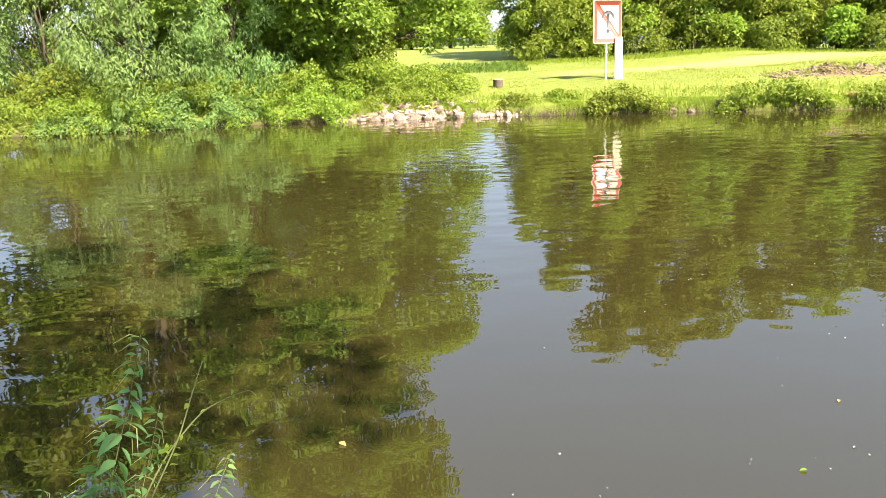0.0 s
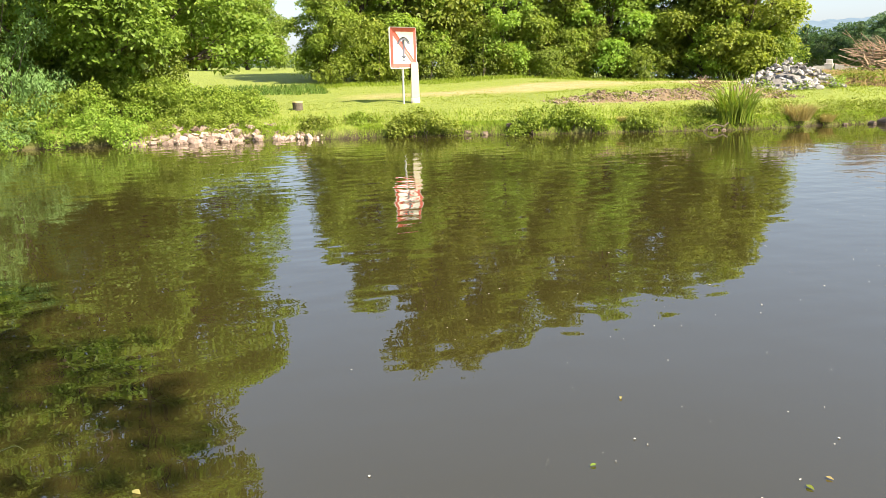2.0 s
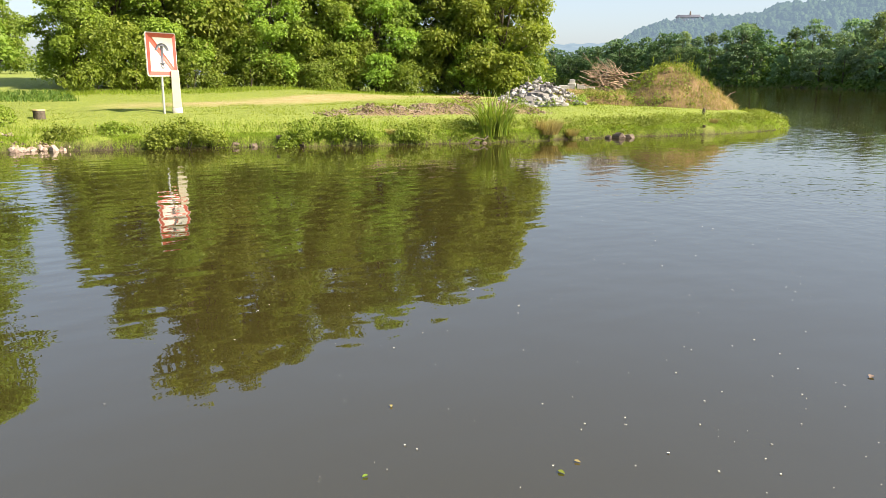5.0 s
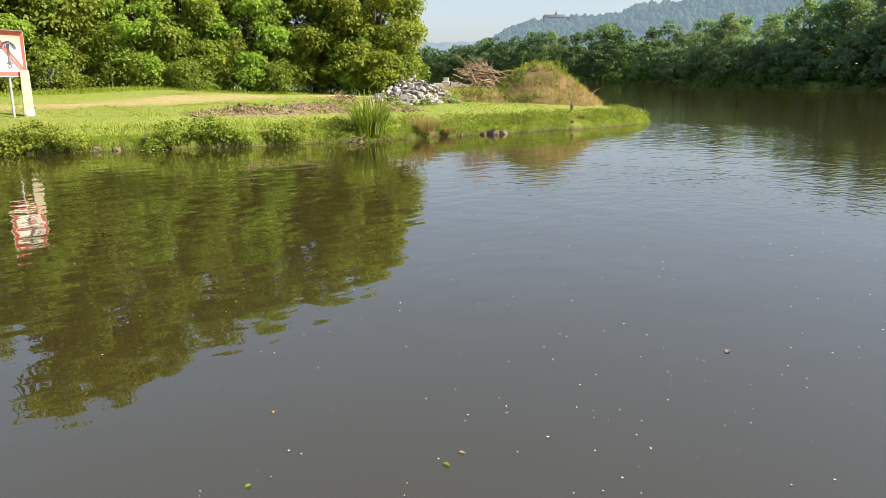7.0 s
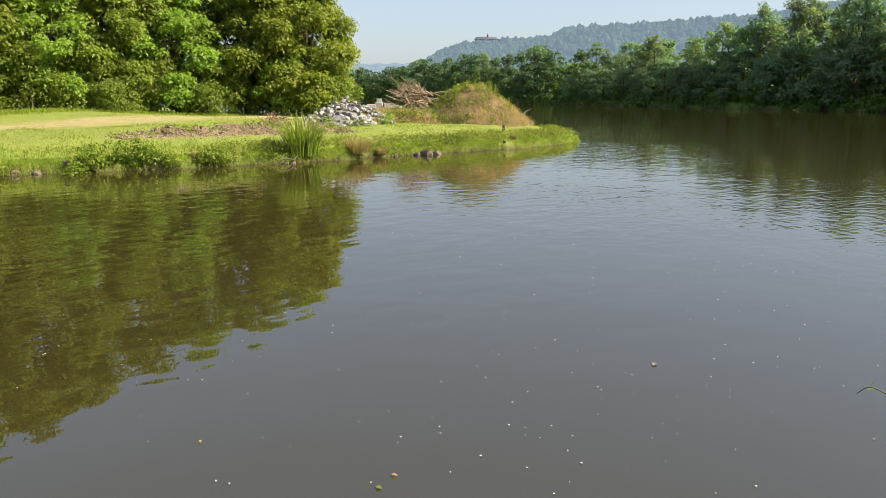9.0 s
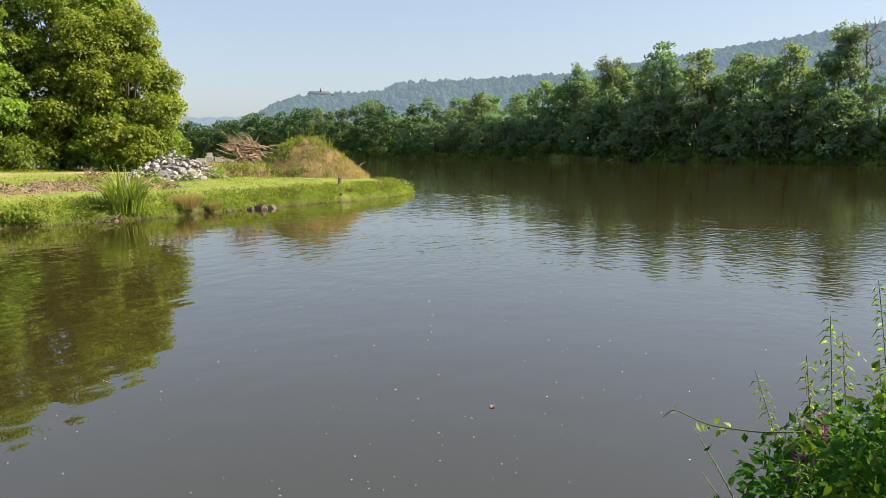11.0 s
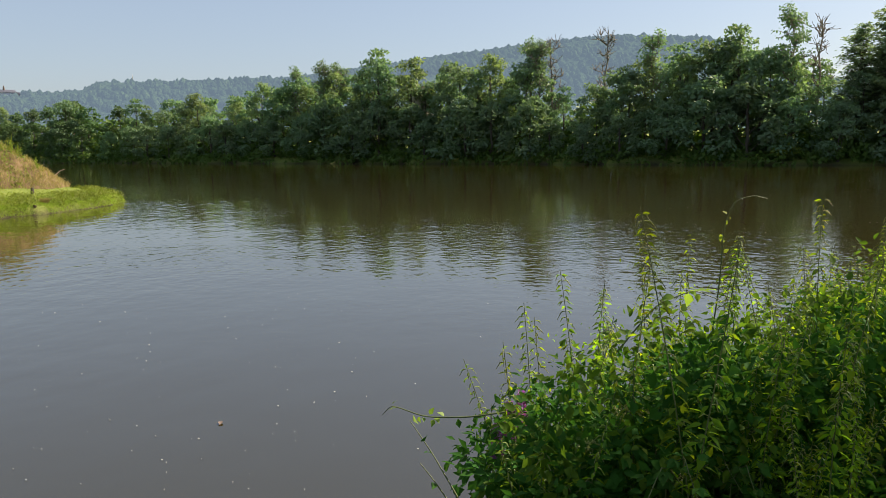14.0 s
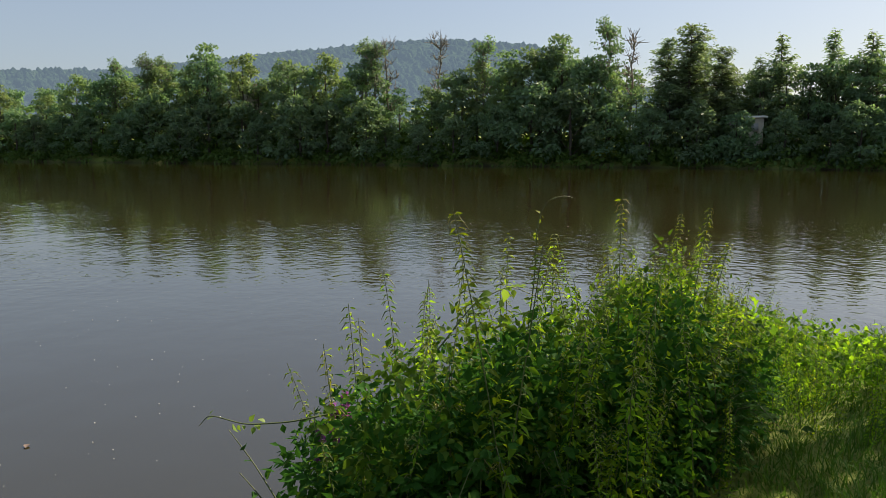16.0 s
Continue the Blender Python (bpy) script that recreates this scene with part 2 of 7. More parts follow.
def crown_clumps(r, height, radius, low, lobes, big=0.30, top=1.0):
    """Places and sizes of the leaf clumps of a broad-leaved tree: limbs end in them."""
    c, s = [], []
    for k in range(lobes):
        h = low + (height - low) * (k + 0.5) / lobes
        f = (h - low) / (height - low)
        wide = radius * (math.sin(math.pi * (0.12 + 0.80 * f ** 0.85)) ** 0.75)
        ang = k * 2.39996 + r.uniform(-0.5, 0.5)
        dist = wide * (0.80 if k % 3 else 0.35) * r.uniform(0.75, 1.1)
        c.append((math.cos(ang) * dist, math.sin(ang) * dist, h + r.uniform(-0.05, 0.03) * height))
        s.append(radius * big * r.uniform(0.75, 1.3) * (1.0 - 0.35 * f))
    return np.array(c), np.array(s)


def sub_clumps(r, c, s, each, frac=0.42):
    """Breaks each clump into smaller ones on its surface."""
    idx = np.repeat(np.arange(len(c)), each)
    d = unit(r.normal(size=(len(idx), 3)) + [0, 0, 0.25])
    return c[idx] + d * s[idx][:, None] * r.uniform(0.55, 1.0, (len(idx), 1)), s[idx] * frac * r.uniform(0.7, 1.35, len(idx))


def broad_tree(name, label, seed, height, radius, low, leaf, density, size, lobes=26, each=5, bark=None, trunk_r=0.28, lean=(0, 0), droop=0.3, slim=0.55, big=0.30, group="", gap=-0.55):
    """A broad-leaved tree: tapered trunk with limbs, crown of leaf clumps."""
    r = np.random.default_rng(seed)
    t = thing(name, label, "tree", group)
    c, s = crown_clumps(r, height, radius, low, lobes, big)
    c[:, :2] += np.array(lean) * (c[:, 2:3] / height)
    wood = Geo()
    top = np.array([lean[0] * 0.8, lean[1] * 0.8, height * 0.86])
    stem = bent((0, 0, -0.6), top, 0, 9, 0.12, r)
    tube(wood, stem, np.linspace(trunk_r, trunk_r * 0.18, 9), 8)
    for k in range(0, len(c)):
        root = stem[min(8, max(1, int(8 * max(0.15, (c[k, 2] * 0.72) / height))))]
        tube(wood, bent(root, c[k], -0.3, 5, 0.1, r), np.linspace(trunk_r * 0.24, 0.018, 5), 5)
    part("trunk", wood, bark or BARK, t)
    c2, s2 = sub_clumps(r, c, s, each)
    leaves_ = Geo()
    puff_leaves(leaves_, np.concatenate([c, c2]), np.concatenate([s * 0.9, s2]), density, size, r, droop, slim, gap)
    part("crown", leaves_, leaf, t)
    return t


def tier_leaves(geo, c, rad, dens, size, r, flat=0.6, droop=0.35, slim=0.6, under=0.15, ragged=0.25):
    """Leaves on the upper shells of flattened clumps, so that each one has a lit top and a shaded foot."""
    n = np.maximum((dens * rad ** 2 * 6.3).astype(int), 5)
    i = np.repeat(np.arange(len(c)), n)
    d = unit(r.normal(size=(len(i), 3)))
    low = (d[:, 2] < -0.15) & (r.random(len(i)) > under)
    d[low, 2] *= -1
    reach = 0.72 + 0.34 * r.random(len(i)) + ragged * (r.random(len(i)) ** 6)
    p = c[i] + d * rad[i][:, None] * reach[:, None] * [1, 1, flat]
    nrm = unit(d * 0.8 + r.normal(0, 0.45, d.shape) + [0, 0, 0.45])
    tip = np.cross(nrm, r.normal(size=d.shape)) + d * 0.5 - np.array([0, 0, droop])
    L = size * r.uniform(0.6, 1.35, len(i))
    return leaf_set(geo, p, tip, nrm, L, L * slim)


def lobed_tree(name, label, seed, height, radius, low, leaf, dens, size, lobes=9, each=11, bark=None, trunk_r=0.28, lean=(0, 0), droop=0.35, slim=0.6, flat=0.6, peak=0.75, group="", fill=0.25, ragged=0.25, skirt=0):
    """A broad-leaved tree: trunk and limbs that end in lobes, each a heap of flattened leaf clumps with dark gaps between."""
    r = np.random.default_rng(seed)
    t = thing(name, label, "tree", group)
    c, s = [(lean[0], lean[1], height - radius * 0.42)], [radius * 0.46]
    span = height - low
    for k in range(lobes - 1):
        f = (k + 0.4) / (lobes - 1)
        h = low + span * (0.10 + 0.72 * f)
        wide = radius * (1.0 - abs(f - (1 - peak)) ** 1.6 * 0.75)
        rr = radius * r.uniform(0.34, 0.50) * (1.0 - 0.22 * f)
        ang = k * 2.39996 + r.uniform(-0.35, 0.35)
        dist = max(wide - rr, 0.2 * radius) * r.uniform(0.85, 1.1)
        c.append((math.cos(ang) * dist + lean[0] * f, math.sin(ang) * dist + lean[1] * f, h + r.uniform(-0.04, 0.04) * span))
        s.append(rr)
    for k in range(skirt):
        ang, rr = k * 6.283 / skirt + r.uniform(-0.2, 0.2), radius * r.uniform(0.20, 0.29)
        dist = radius * r.uniform(0.58, 0.86)
        c.append((math.cos(ang) * dist, math.sin(ang) * dist, low + r.uniform(0.7, 3.4)))
        s.append(rr)
    c, s = np.array(c), np.array(s)
    c[1:, 2] = np.maximum(c[1:, 2], low + s[1:] * 0.5)
    wood = Geo()
    stem = bent((0, 0, -0.6), (lean[0] * 0.8, lean[1] * 0.8, height * 0.84), 0, 9, 0.10, r)
    tube(wood, stem, np.linspace(trunk_r, trunk_r * 0.18, 9), 8)
    idx = np.repeat(np.arange(len(c)), each)
    axis = np.array([0, 0, 1.0]) * (c[idx] @ [0, 0, 1.0])[:, None]
    out = unit((c[idx] - axis) / radius + r.normal(0, 0.75, (len(idx), 3)) + [0, 0, 0.22])
    cc = c[idx] + out * s[idx][:, None] * r.uniform(0.62, 1.0, (len(idx), 1)) * [1, 1, 0.85]
    cs = s[idx] * r.uniform(0.26, 0.48, len(idx))
    cc[:, 2] = np.maximum(cc[:, 2], low + cs * 0.4)
    for k in range(len(c)):
        root = stem[min(8, max(1, int(8 * max(0.15, c[k, 2] * 0.7 / height))))]
        limb = bent(root, c[k], -0.25, 5, 0.12, r)
        tube(wood, limb, np.linspace(trunk_r * 0.30, trunk_r * 0.10, 5), 5)
        for q in np.flatnonzero(idx == k)[::2]:
            tube(wood, bent(limb[3], cc[q], 0.05, 4, 0.06, r), np.linspace(trunk_r * 0.09, 0.012, 4), 4)
    part("trunk", wood, bark or BARK, t)
    g = Geo()
    tier_leaves(g, cc, cs, dens, size, r, flat, droop, slim, 0.15, ragged)
    if fill:
        tier_leaves(g, c, s * 0.72, dens * fill, size * 1.3, r, 0.8, droop, slim, 0.6, 0.0)
    part("crown", g, leaf, t)
    return t


def shrub(name, label, seed, clumps, leaf, density, size, group="", droop=0.2, slim=0.55, category="shrub", sub=4, gap=-0.7, stems=6):
    """A shrub of leaf clumps (x, y, z, radius) with its stems."""
    r = np.random.default_rng(seed)
    t = thing(name, label, category, group)
    q = np.asarray(clumps, float)
    c, s = q[:, :3], q[:, 3]
    for k in range(min(stems, len(c))):
        foot = (c[k, 0] * 0.8, c[k, 1] * 0.8, -0.25)
        part("stem", tube(Geo(), bent(foot, c[k], 0, 5, 0.04, r), np.linspace(0.03, 0.008, 5), 5), BARK, t)
    c2, s2 = sub_clumps(r, c, s, sub)
    g = Geo()
    puff_leaves(g, np.concatenate([c, c2]), np.concatenate([s * 0.9, s2]), density, size, r, droop, slim, gap, 2.0)
    part("foliage", g, leaf, t)
    return t


def placed(ob, x, y, z, turn=0.0, size=1.0):
    ob.matrix_basis = Matrix.Translation((x, y, z)) @ Matrix.Rotation(radians(turn), 4, 'Z') @ Matrix.Scale(size, 4)
    return ob


def pose_of(x, y, z, turn=0.0):
    return Matrix.Translation((x, y, z)) @ Matrix.Rotation(radians(turn), 4, 'Z')


# ---- plan of the river ----
MEADOW_SHORE = [(-900, -60), (-300, 12), (-80, 27), (-40, 31), (-19, 32.9), (-11, 33.3), (-4, 33.0), (1.8, 32.2), (7.5, 30.8), (10.6, 29.8), (16.5, 27.8),
                (19.5, 27.0), (23, 26.6), (29, 26.1), (34, 25.5), (38, 25.6), (40.6, 26.6), (41.6, 28.4), (41.2, 31), (39.8, 35), (40.2, 42), (41.5, 50), (44, 62), (49, 90), (56, 140), (70, 240), (90, 420), (300, 1500)]
NEAR_SHORE = [(-900, -110), (-200, -18), (-40, 1.2), (-10, 3.0), (-2, 3.0), (1.0, 2.6), (2.6, 1.75), (4.4, 0.6), (6.0, -0.9), (7.4, -2.6), (8.7, -4.8), (9.7, -8.5), (10.2, -14), (12, -30), (12, -80), (0, -320), (-60, -1500)]
FAR_SHORE = [(600, 1500), (330, 560), (266, 350), (232, 260), (190, 178), (169, 128), (154, 78), (141, 34), (134, 12), (122, -24), (105, -67), (94, -110), (84, -180), (90, -500), (60, -1500)]


def side_of(pts, line):
    """Distance to a shore line, positive on its left."""
    a, b = np.array(line[:-1], float), np.array(line[1:], float)
    best, sign, clear = np.full(len(pts), 1e9), np.ones(len(pts)), np.zeros(len(pts))
    for p, q in zip(a, b):
        d = q - p
        t = np.clip(((pts - p) @ d) / (d @ d), 0, 1)
        w = pts - (p + t[:, None] * d)
        dist = np.hypot(w[:, 0], w[:, 1])
        across = (d[0] * (pts[:, 1] - p[1]) - d[1] * (pts[:, 0] - p[0])) / math.hypot(*d)
        closer = (dist < best - 1e-6) | ((dist < best + 1e-6) & (np.abs(across) > clear))
        best, sign, clear = np.where(closer, dist, best), np.where(closer, np.sign(across), sign), np.where(closer, np.abs(across), clear)
    return best * sign


MEADOW_RISE = ([-30, -6, -1.0, 0, 0.22, 1.2, 3.0, 6, 14, 28, 60, 120, 300, 3000], [-2.5, -1.8, -0.9, 0.0, 0.40, 0.70, 1.0, 1.16, 1.35, 1.95, 2.5, 3.5, 4.5, 8])
NEAR_RISE = ([-30, -6, -1, 0, 0.4, 1.2, 2.2, 5, 40, 3000], [-2.5, -1.6, -0.3, 0.0, 0.55, 1.20, 1.42, 1.5, 1.8, 6])
FAR_RISE = ([-30, -6, -1, 0, 1.0, 4, 20, 80, 400, 3000], [-2.5, -1.6, -0.4, 0.0, 0.7, 1.8, 3.2, 5, 14, 30])


def ground_height(x, y):
    p = np.stack([np.atleast_1d(x), np.atleast_1d(y)], 1).astype(float)
    m, n, f = side_of(p, MEADOW_SHORE), -side_of(p, NEAR_SHORE), side_of(p, FAR_SHORE)
    wob = lumpy(np.concatenate([p, 0 * p[:, :1]], 1), 0.9, 11) * 0.12
    z = np.maximum.reduce([np.interp(m + wob * 1.6, *MEADOW_RISE), np.interp(n + wob, *NEAR_RISE), np.interp(f, *FAR_RISE)])
    q = np.concatenate([p, 0 * p[:, :1]], 1)
    rough_ = lumpy(q, 0.55, 5) * 0.05 + lumpy(q, 2.1, 6) * 0.025
    return np.where(z > 0.3, z + rough_ * np.clip((z - 0.3) * 2, 0, 1), z)


def gz(x, y):
    return float(ground_height(x, y)[0])


def spread(lo, fine_lo, fine_hi, hi, step, coarse, reach):
    """Grid lines: a fine stretch, coarser ones on both sides, then widening to the horizon."""
    out = [0.0]
    k = coarse
    while out[-1] < reach:
        k *= 1.3
        out.append(out[-1] + k)
    out = np.array(out[1:])
    return np.concatenate([(lo - out)[::-1], np.arange(lo, fine_lo, coarse), np.arange(fine_lo, fine_hi, step), np.arange(fine_hi, hi, coarse), hi + out])


def build_ground():
    xs, ys = spread(-60, -24, 45, 196, 0.38, 3.0, 2600), spread(-120, -10, 47, 200, 0.27, 3.0, 2600)
    X, Y = np.meshgrid(xs, ys, indexing="ij")
    Z = ground_height(X.ravel(), Y.ravel())
    nx, ny = len(xs), len(ys)
    i, j = np.meshgrid(np.arange(nx - 1), np.arange(ny - 1), indexing="ij")
    f = np.stack([i * ny + j, (i + 1) * ny + j, (i + 1) * ny + j + 1, i * ny + j + 1], -1).reshape(-1, 4)
    g = Geo().add(np.stack([X.ravel(), Y.ravel(), Z], 1), f)
    m, nt, b = material("meadow", 0.95)
    vec = coords(nt)
    fine, broad = noise_of(nt, vec, 3.0, 8.0, 0.75), noise_of(nt, vec, 0.22, 4.0)
    green = ramp(nt, fine, [(0.3, (0.128, 0.174, 0.022)), (0.55, (0.204, 0.250, 0.036)), (0.75, (0.31, 0.305, 0.075))])
    worn = ramp(nt, noise_of(nt, vec, 1.7, 8.0, 0.7), [(0.3, (0.25, 0.215, 0.075)), (0.55, (0.35, 0.29, 0.135)), (0.8, (0.43, 0.36, 0.21))])
    att = nt.nodes.new("ShaderNodeAttribute")
    att.attribute_name = "worn"
    edge = math_of(nt, 'ADD', att.outputs["Fac"], math_of(nt, 'MULTIPLY', math_of(nt, 'SUBTRACT', broad, 0.5), 0.9))
    c = mixed(nt, ramp(nt, edge, [(0.35, (0, 0, 0)), (0.75, (1, 1, 1))]), green, worn)
    bare = nt.nodes.new("ShaderNodeAttribute")
    bare.attribute_name = "bare"
    earth = ramp(nt, noise_of(nt, vec, 5.0, 8.0, 0.75), [(0.3, (0.13, 0.085, 0.05)), (0.5, (0.25, 0.165, 0.10)), (0.75, (0.40, 0.29, 0.19))])
    c = mixed(nt, ramp(nt, math_of(nt, 'ADD', bare.outputs["Fac"], math_of(nt, 'MULTIPLY', math_of(nt, 'SUBTRACT', fine, 0.5), 0.8)), [(0.4, (0, 0, 0)), (0.65, (1, 1, 1))]), c, earth)
    # mud at the waterline, with the undercut's shade painted in above it
    bank_foot = nt.nodes.new("ShaderNodeAttribute")
    bank_foot.attribute_name = "mud_shade"
    mud_shade = ramp(nt, fine, [(0.3, (0.022, 0.018, 0.009)), (0.7, (0.075, 0.058, 0.030))])
    c = mixed(nt, bank_foot.outputs["Fac"], c, mud_shade)
    nt.links.new(c, b.inputs["Base Color"])
    bump(nt, b, fine, 0.12)
    ob = part("ground", g, m, None, "grassy river meadow, worn dry track, muddy banks with painted undercut shade", True)
    tagged(ob, kind="structure", category="ground")
    P = np.stack([X.ravel(), Y.ravel()], 1)
    track = np.exp(-(side_of(P, [(-60, 30), (2, 39.5), (13.5, 41.5), (25.5, 43.5), (40, 41)]) / 3.6) ** 2) * np.clip((P[:, 0] + 2) / 14, 0, 1)
    heap = np.exp(-((P[:, 0] - 19.8) / 6.0) ** 4 - ((P[:, 1] - 32.5 + 0.14 * (P[:, 0] - 14.6)) / 1.7) ** 2)
    worn_ = np.clip(track * 0.8, 0, 1)
    # the third mask runs up the bank face to darken the undercut
    for nm, val in (("worn", worn_), ("bare", np.clip(heap, 0, 1)), ("mud_shade", np.clip(1 - (Z - 0.16) / 0.22, 0, 1))):
        a = ob.data.attributes.new(nm, 'FLOAT', 'POINT')
        a.data.foreach_set("value", val.astype(np.float32))
    return ob


def build_water():
    m, nt, b = material("river_water", 0.0)
    b.inputs["Base Color"].default_value = (0.0305, 0.0256, 0.0080, 1)
    b.inputs["IOR"].default_value = 2.02
    vec = coords(nt)
    swell = noise_of(nt, vec, 0.5, 2.0, 0.5)
    small = noise_of(nt, coords(nt, (0.62, 1.0, 1.0)), 1.7, 1.5, 0.4)
    tiny = noise_of(nt, vec, 4.6, 1.5, 0.4)
    # calm by the near bank, light ripples off the meadow, a breeze over the open river
    sep = nt.nodes.new("ShaderNodeSeparateXYZ")
    nt.links.new(vec, sep.inputs[0])
    open_river = ramp(nt, math_of(nt, 'MULTIPLY', sep.outputs[0], 0.01), [(0.09, (0.0, 0.0, 0.0)), (0.17, (1.0, 1.0, 1.0)), (0.34, (1.0, 1.0, 1.0)), (0.50, (0.55, 0.55, 0.55))])
    lee = ramp(nt, math_of(nt, 'MULTIPLY', sep.outputs[1], 0.01), [(0.10, (1.0, 1.0, 1.0)), (0.24, (0.35, 0.35, 0.35))])
    open_river = math_of(nt, 'MULTIPLY', open_river, lee)
    off_bank = ramp(nt, math_of(nt, 'MULTIPLY', sep.outputs[1], 0.01), [(0.04, (0.45, 0.45, 0.45)), (0.20, (1.0, 1.0, 1.0))])
    patch = ramp(nt, noise_of(nt, vec, 0.06, 3.0, 0.5), [(0.40, (0.45, 0.45, 0.45)), (0.60, (1.25, 1.25, 1.25))])
    calm = math_of(nt, 'MULTIPLY', off_bank, patch)
    fine = noise_of(nt, vec, 3.4, 2.0, 0.45)
    slow = math_of(nt, 'MULTIPLY', math_of(nt, 'ADD', small, math_of(nt, 'MULTIPLY', tiny, 0.10)), math_of(nt, 'MULTIPLY', calm, 1.0))
    quick = math_of(nt, 'MULTIPLY', fine, math_of(nt, 'MULTIPLY', open_river, math_of(nt, 'MULTIPLY', patch, 0.62)))
    h = math_of(nt, 'ADD', slow, quick)
    n1 = node(nt, "ShaderNodeBump", Strength=1.0, Distance=0.0185)
    nt.links.new(h, n1.inputs["Height"])
    n2 = node(nt, "ShaderNodeBump", Strength=1.0, Distance=0.010)
    nt.links.new(swell, n2.inputs["Height"])
    nt.links.new(n1.outputs["Normal"], n2.inputs["Normal"])
    nt.links.new(n2.outputs["Normal"], b.inputs["Normal"])
    g = Geo().add([(-2500, -2500, 0), (2500, -2500, 0), (2500, 2500, 0), (-2500, 2500, 0)], [(0, 1, 2, 3)])
    ob = part("water", g, m, None, "calm murky brown river water with light ripples")
    tagged(ob, kind="structure", category="river")


build_ground()
build_water()


# ---- hills beyond the river ----
RIDGE = [(30, 0.3), (42, 0.6), (45.0, 2.0), (46.5, 2.95), (48.1, 3.45), (49.7, 3.6), (52.5, 3.75), (54.6, 3.9), (55.5, 4.45), (60, 4.65), (68.4, 5.05), (73, 5.7), (78.2, 6.45),
         (84, 7.1), (89, 7.65), (93, 7.8), (98.5, 7.4), (101, 6.5), (104, 4.9), (110, 3.4), (125, 2.6), (140, 2.0)]


def ridge_height(a, dist):
    return 3.0 + dist * np.tan(np.radians(np.interp(a, [p[0] for p in RIDGE], [p[1] for p in RIDGE])))


def build_hill():
    dist = 1300.0
    a = np.linspace(30, 140, 260)
    rr = np.linspace(520, dist + 260, 46)
    A, R = np.meshgrid(a, rr, indexing="ij")
    up = np.clip((R - 520) / (dist - 520), 0, 1)
    prof = up ** 1.15 * (1 - 0.25 * np.clip((R - dist) / 260, 0, 1))
    q = np.stack([A.ravel() * 20, R.ravel(), 0 * R.ravel()], 1)
    Z = ridge_height(A, dist) * prof + lumpy(q, 0.02, 31).reshape(A.shape) * 6 * up * (R < dist - 60)
    V = np.stack([np.sin(np.radians(A)) * R, np.cos(np.radians(A)) * R, Z], -1)
    na, nr = A.shape
    i, j = np.meshgrid(np.arange(na - 1), np.arange(nr - 1), indexing="ij")
    f = np.stack([i * nr + j, i * nr + j + 1, (i + 1) * nr + j + 1, (i + 1) * nr + j], -1).reshape(-1, 4)
    m, nt, b = material("hazed_hill_woods", 1.0)
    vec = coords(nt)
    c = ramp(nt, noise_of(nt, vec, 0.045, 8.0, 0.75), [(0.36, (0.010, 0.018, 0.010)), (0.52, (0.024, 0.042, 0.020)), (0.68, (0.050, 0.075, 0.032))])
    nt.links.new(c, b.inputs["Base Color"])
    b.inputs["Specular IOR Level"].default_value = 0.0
    # the blue haze of distance is put in as a faint glow
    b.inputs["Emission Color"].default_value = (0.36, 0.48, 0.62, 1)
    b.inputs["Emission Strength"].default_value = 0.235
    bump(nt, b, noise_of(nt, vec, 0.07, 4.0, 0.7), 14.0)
    ob = part("backdrop_hill", Geo().add(V.reshape(-1, 3), f), m, None, "distant wooded hills, blue haze painted in as a glow", True)
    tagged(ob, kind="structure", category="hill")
    # the paler ridge behind it, its haze put in as a stronger blue glow
    pale, nt, b = material("hazed_far_hill_woods", 1.0)
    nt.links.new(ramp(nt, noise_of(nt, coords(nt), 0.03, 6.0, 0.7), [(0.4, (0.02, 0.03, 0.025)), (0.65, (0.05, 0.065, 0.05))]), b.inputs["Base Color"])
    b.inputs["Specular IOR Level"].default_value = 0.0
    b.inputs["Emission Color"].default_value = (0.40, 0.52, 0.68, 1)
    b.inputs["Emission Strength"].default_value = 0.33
    a2, r2 = np.linspace(20, 62, 120), np.linspace(1500, 2500, 14)
    A2, R2 = np.meshgrid(a2, r2, indexing="ij")
    Z2 = 2200 * np.tan(np.radians(np.interp(A2, [20, 36, 42, 47, 54, 62], [1.3, 1.95, 2.15, 2.25, 1.9, 1.2]))) * np.clip((R2 - 1500) / 700, 0, 1) + 2.5 * np.sin(A2 * 9) + 2 * np.sin(A2 * 23)
    i, j = np.meshgrid(np.arange(119), np.arange(13), indexing="ij")
    V2 = np.stack([np.sin(np.radians(A2)) * R2, np.cos(np.radians(A2)) * R2, Z2], -1)
    far_ob = part("backdrop_far_hill", Geo().add(V2.reshape(-1, 3), np.stack([i * 14 + j, i * 14 + j + 1, (i + 1) * 14 + j + 1, (i + 1) * 14 + j], -1).reshape(-1, 4)), pale, None, "pale ridge far behind the wooded hill, haze as a glow", True)
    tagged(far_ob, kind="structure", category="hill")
    r = np.random.default_rng(5)
    n = 6500
    aa = r.uniform(36, 126, n)
    top = r.random(n) < 0.4
    dd = np.where(top, dist + r.uniform(-22, 8, n), 760 + (dist - 770) * r.random(n) ** 0.7)
    uu = np.clip((dd - 520) / (dist - 520), 0, 1) ** 1.15
    zz = ridge_height(aa, dist) * uu
    base = np.stack([np.sin(np.radians(aa)) * dd, np.cos(np.radians(aa)) * dd, zz - 2], 1)
    clear = (np.abs(aa - 49.9) < 1.0) & (dd > dist - 60)
    base[clear, 2] -= 30
    ang = np.arange(4) * np.pi / 2
    g = Geo()
    hgt, wid = np.where(top, r.uniform(3.5, 8, n), r.uniform(7, 13, n)), r.uniform(3, 6.5, n)
    rings = []
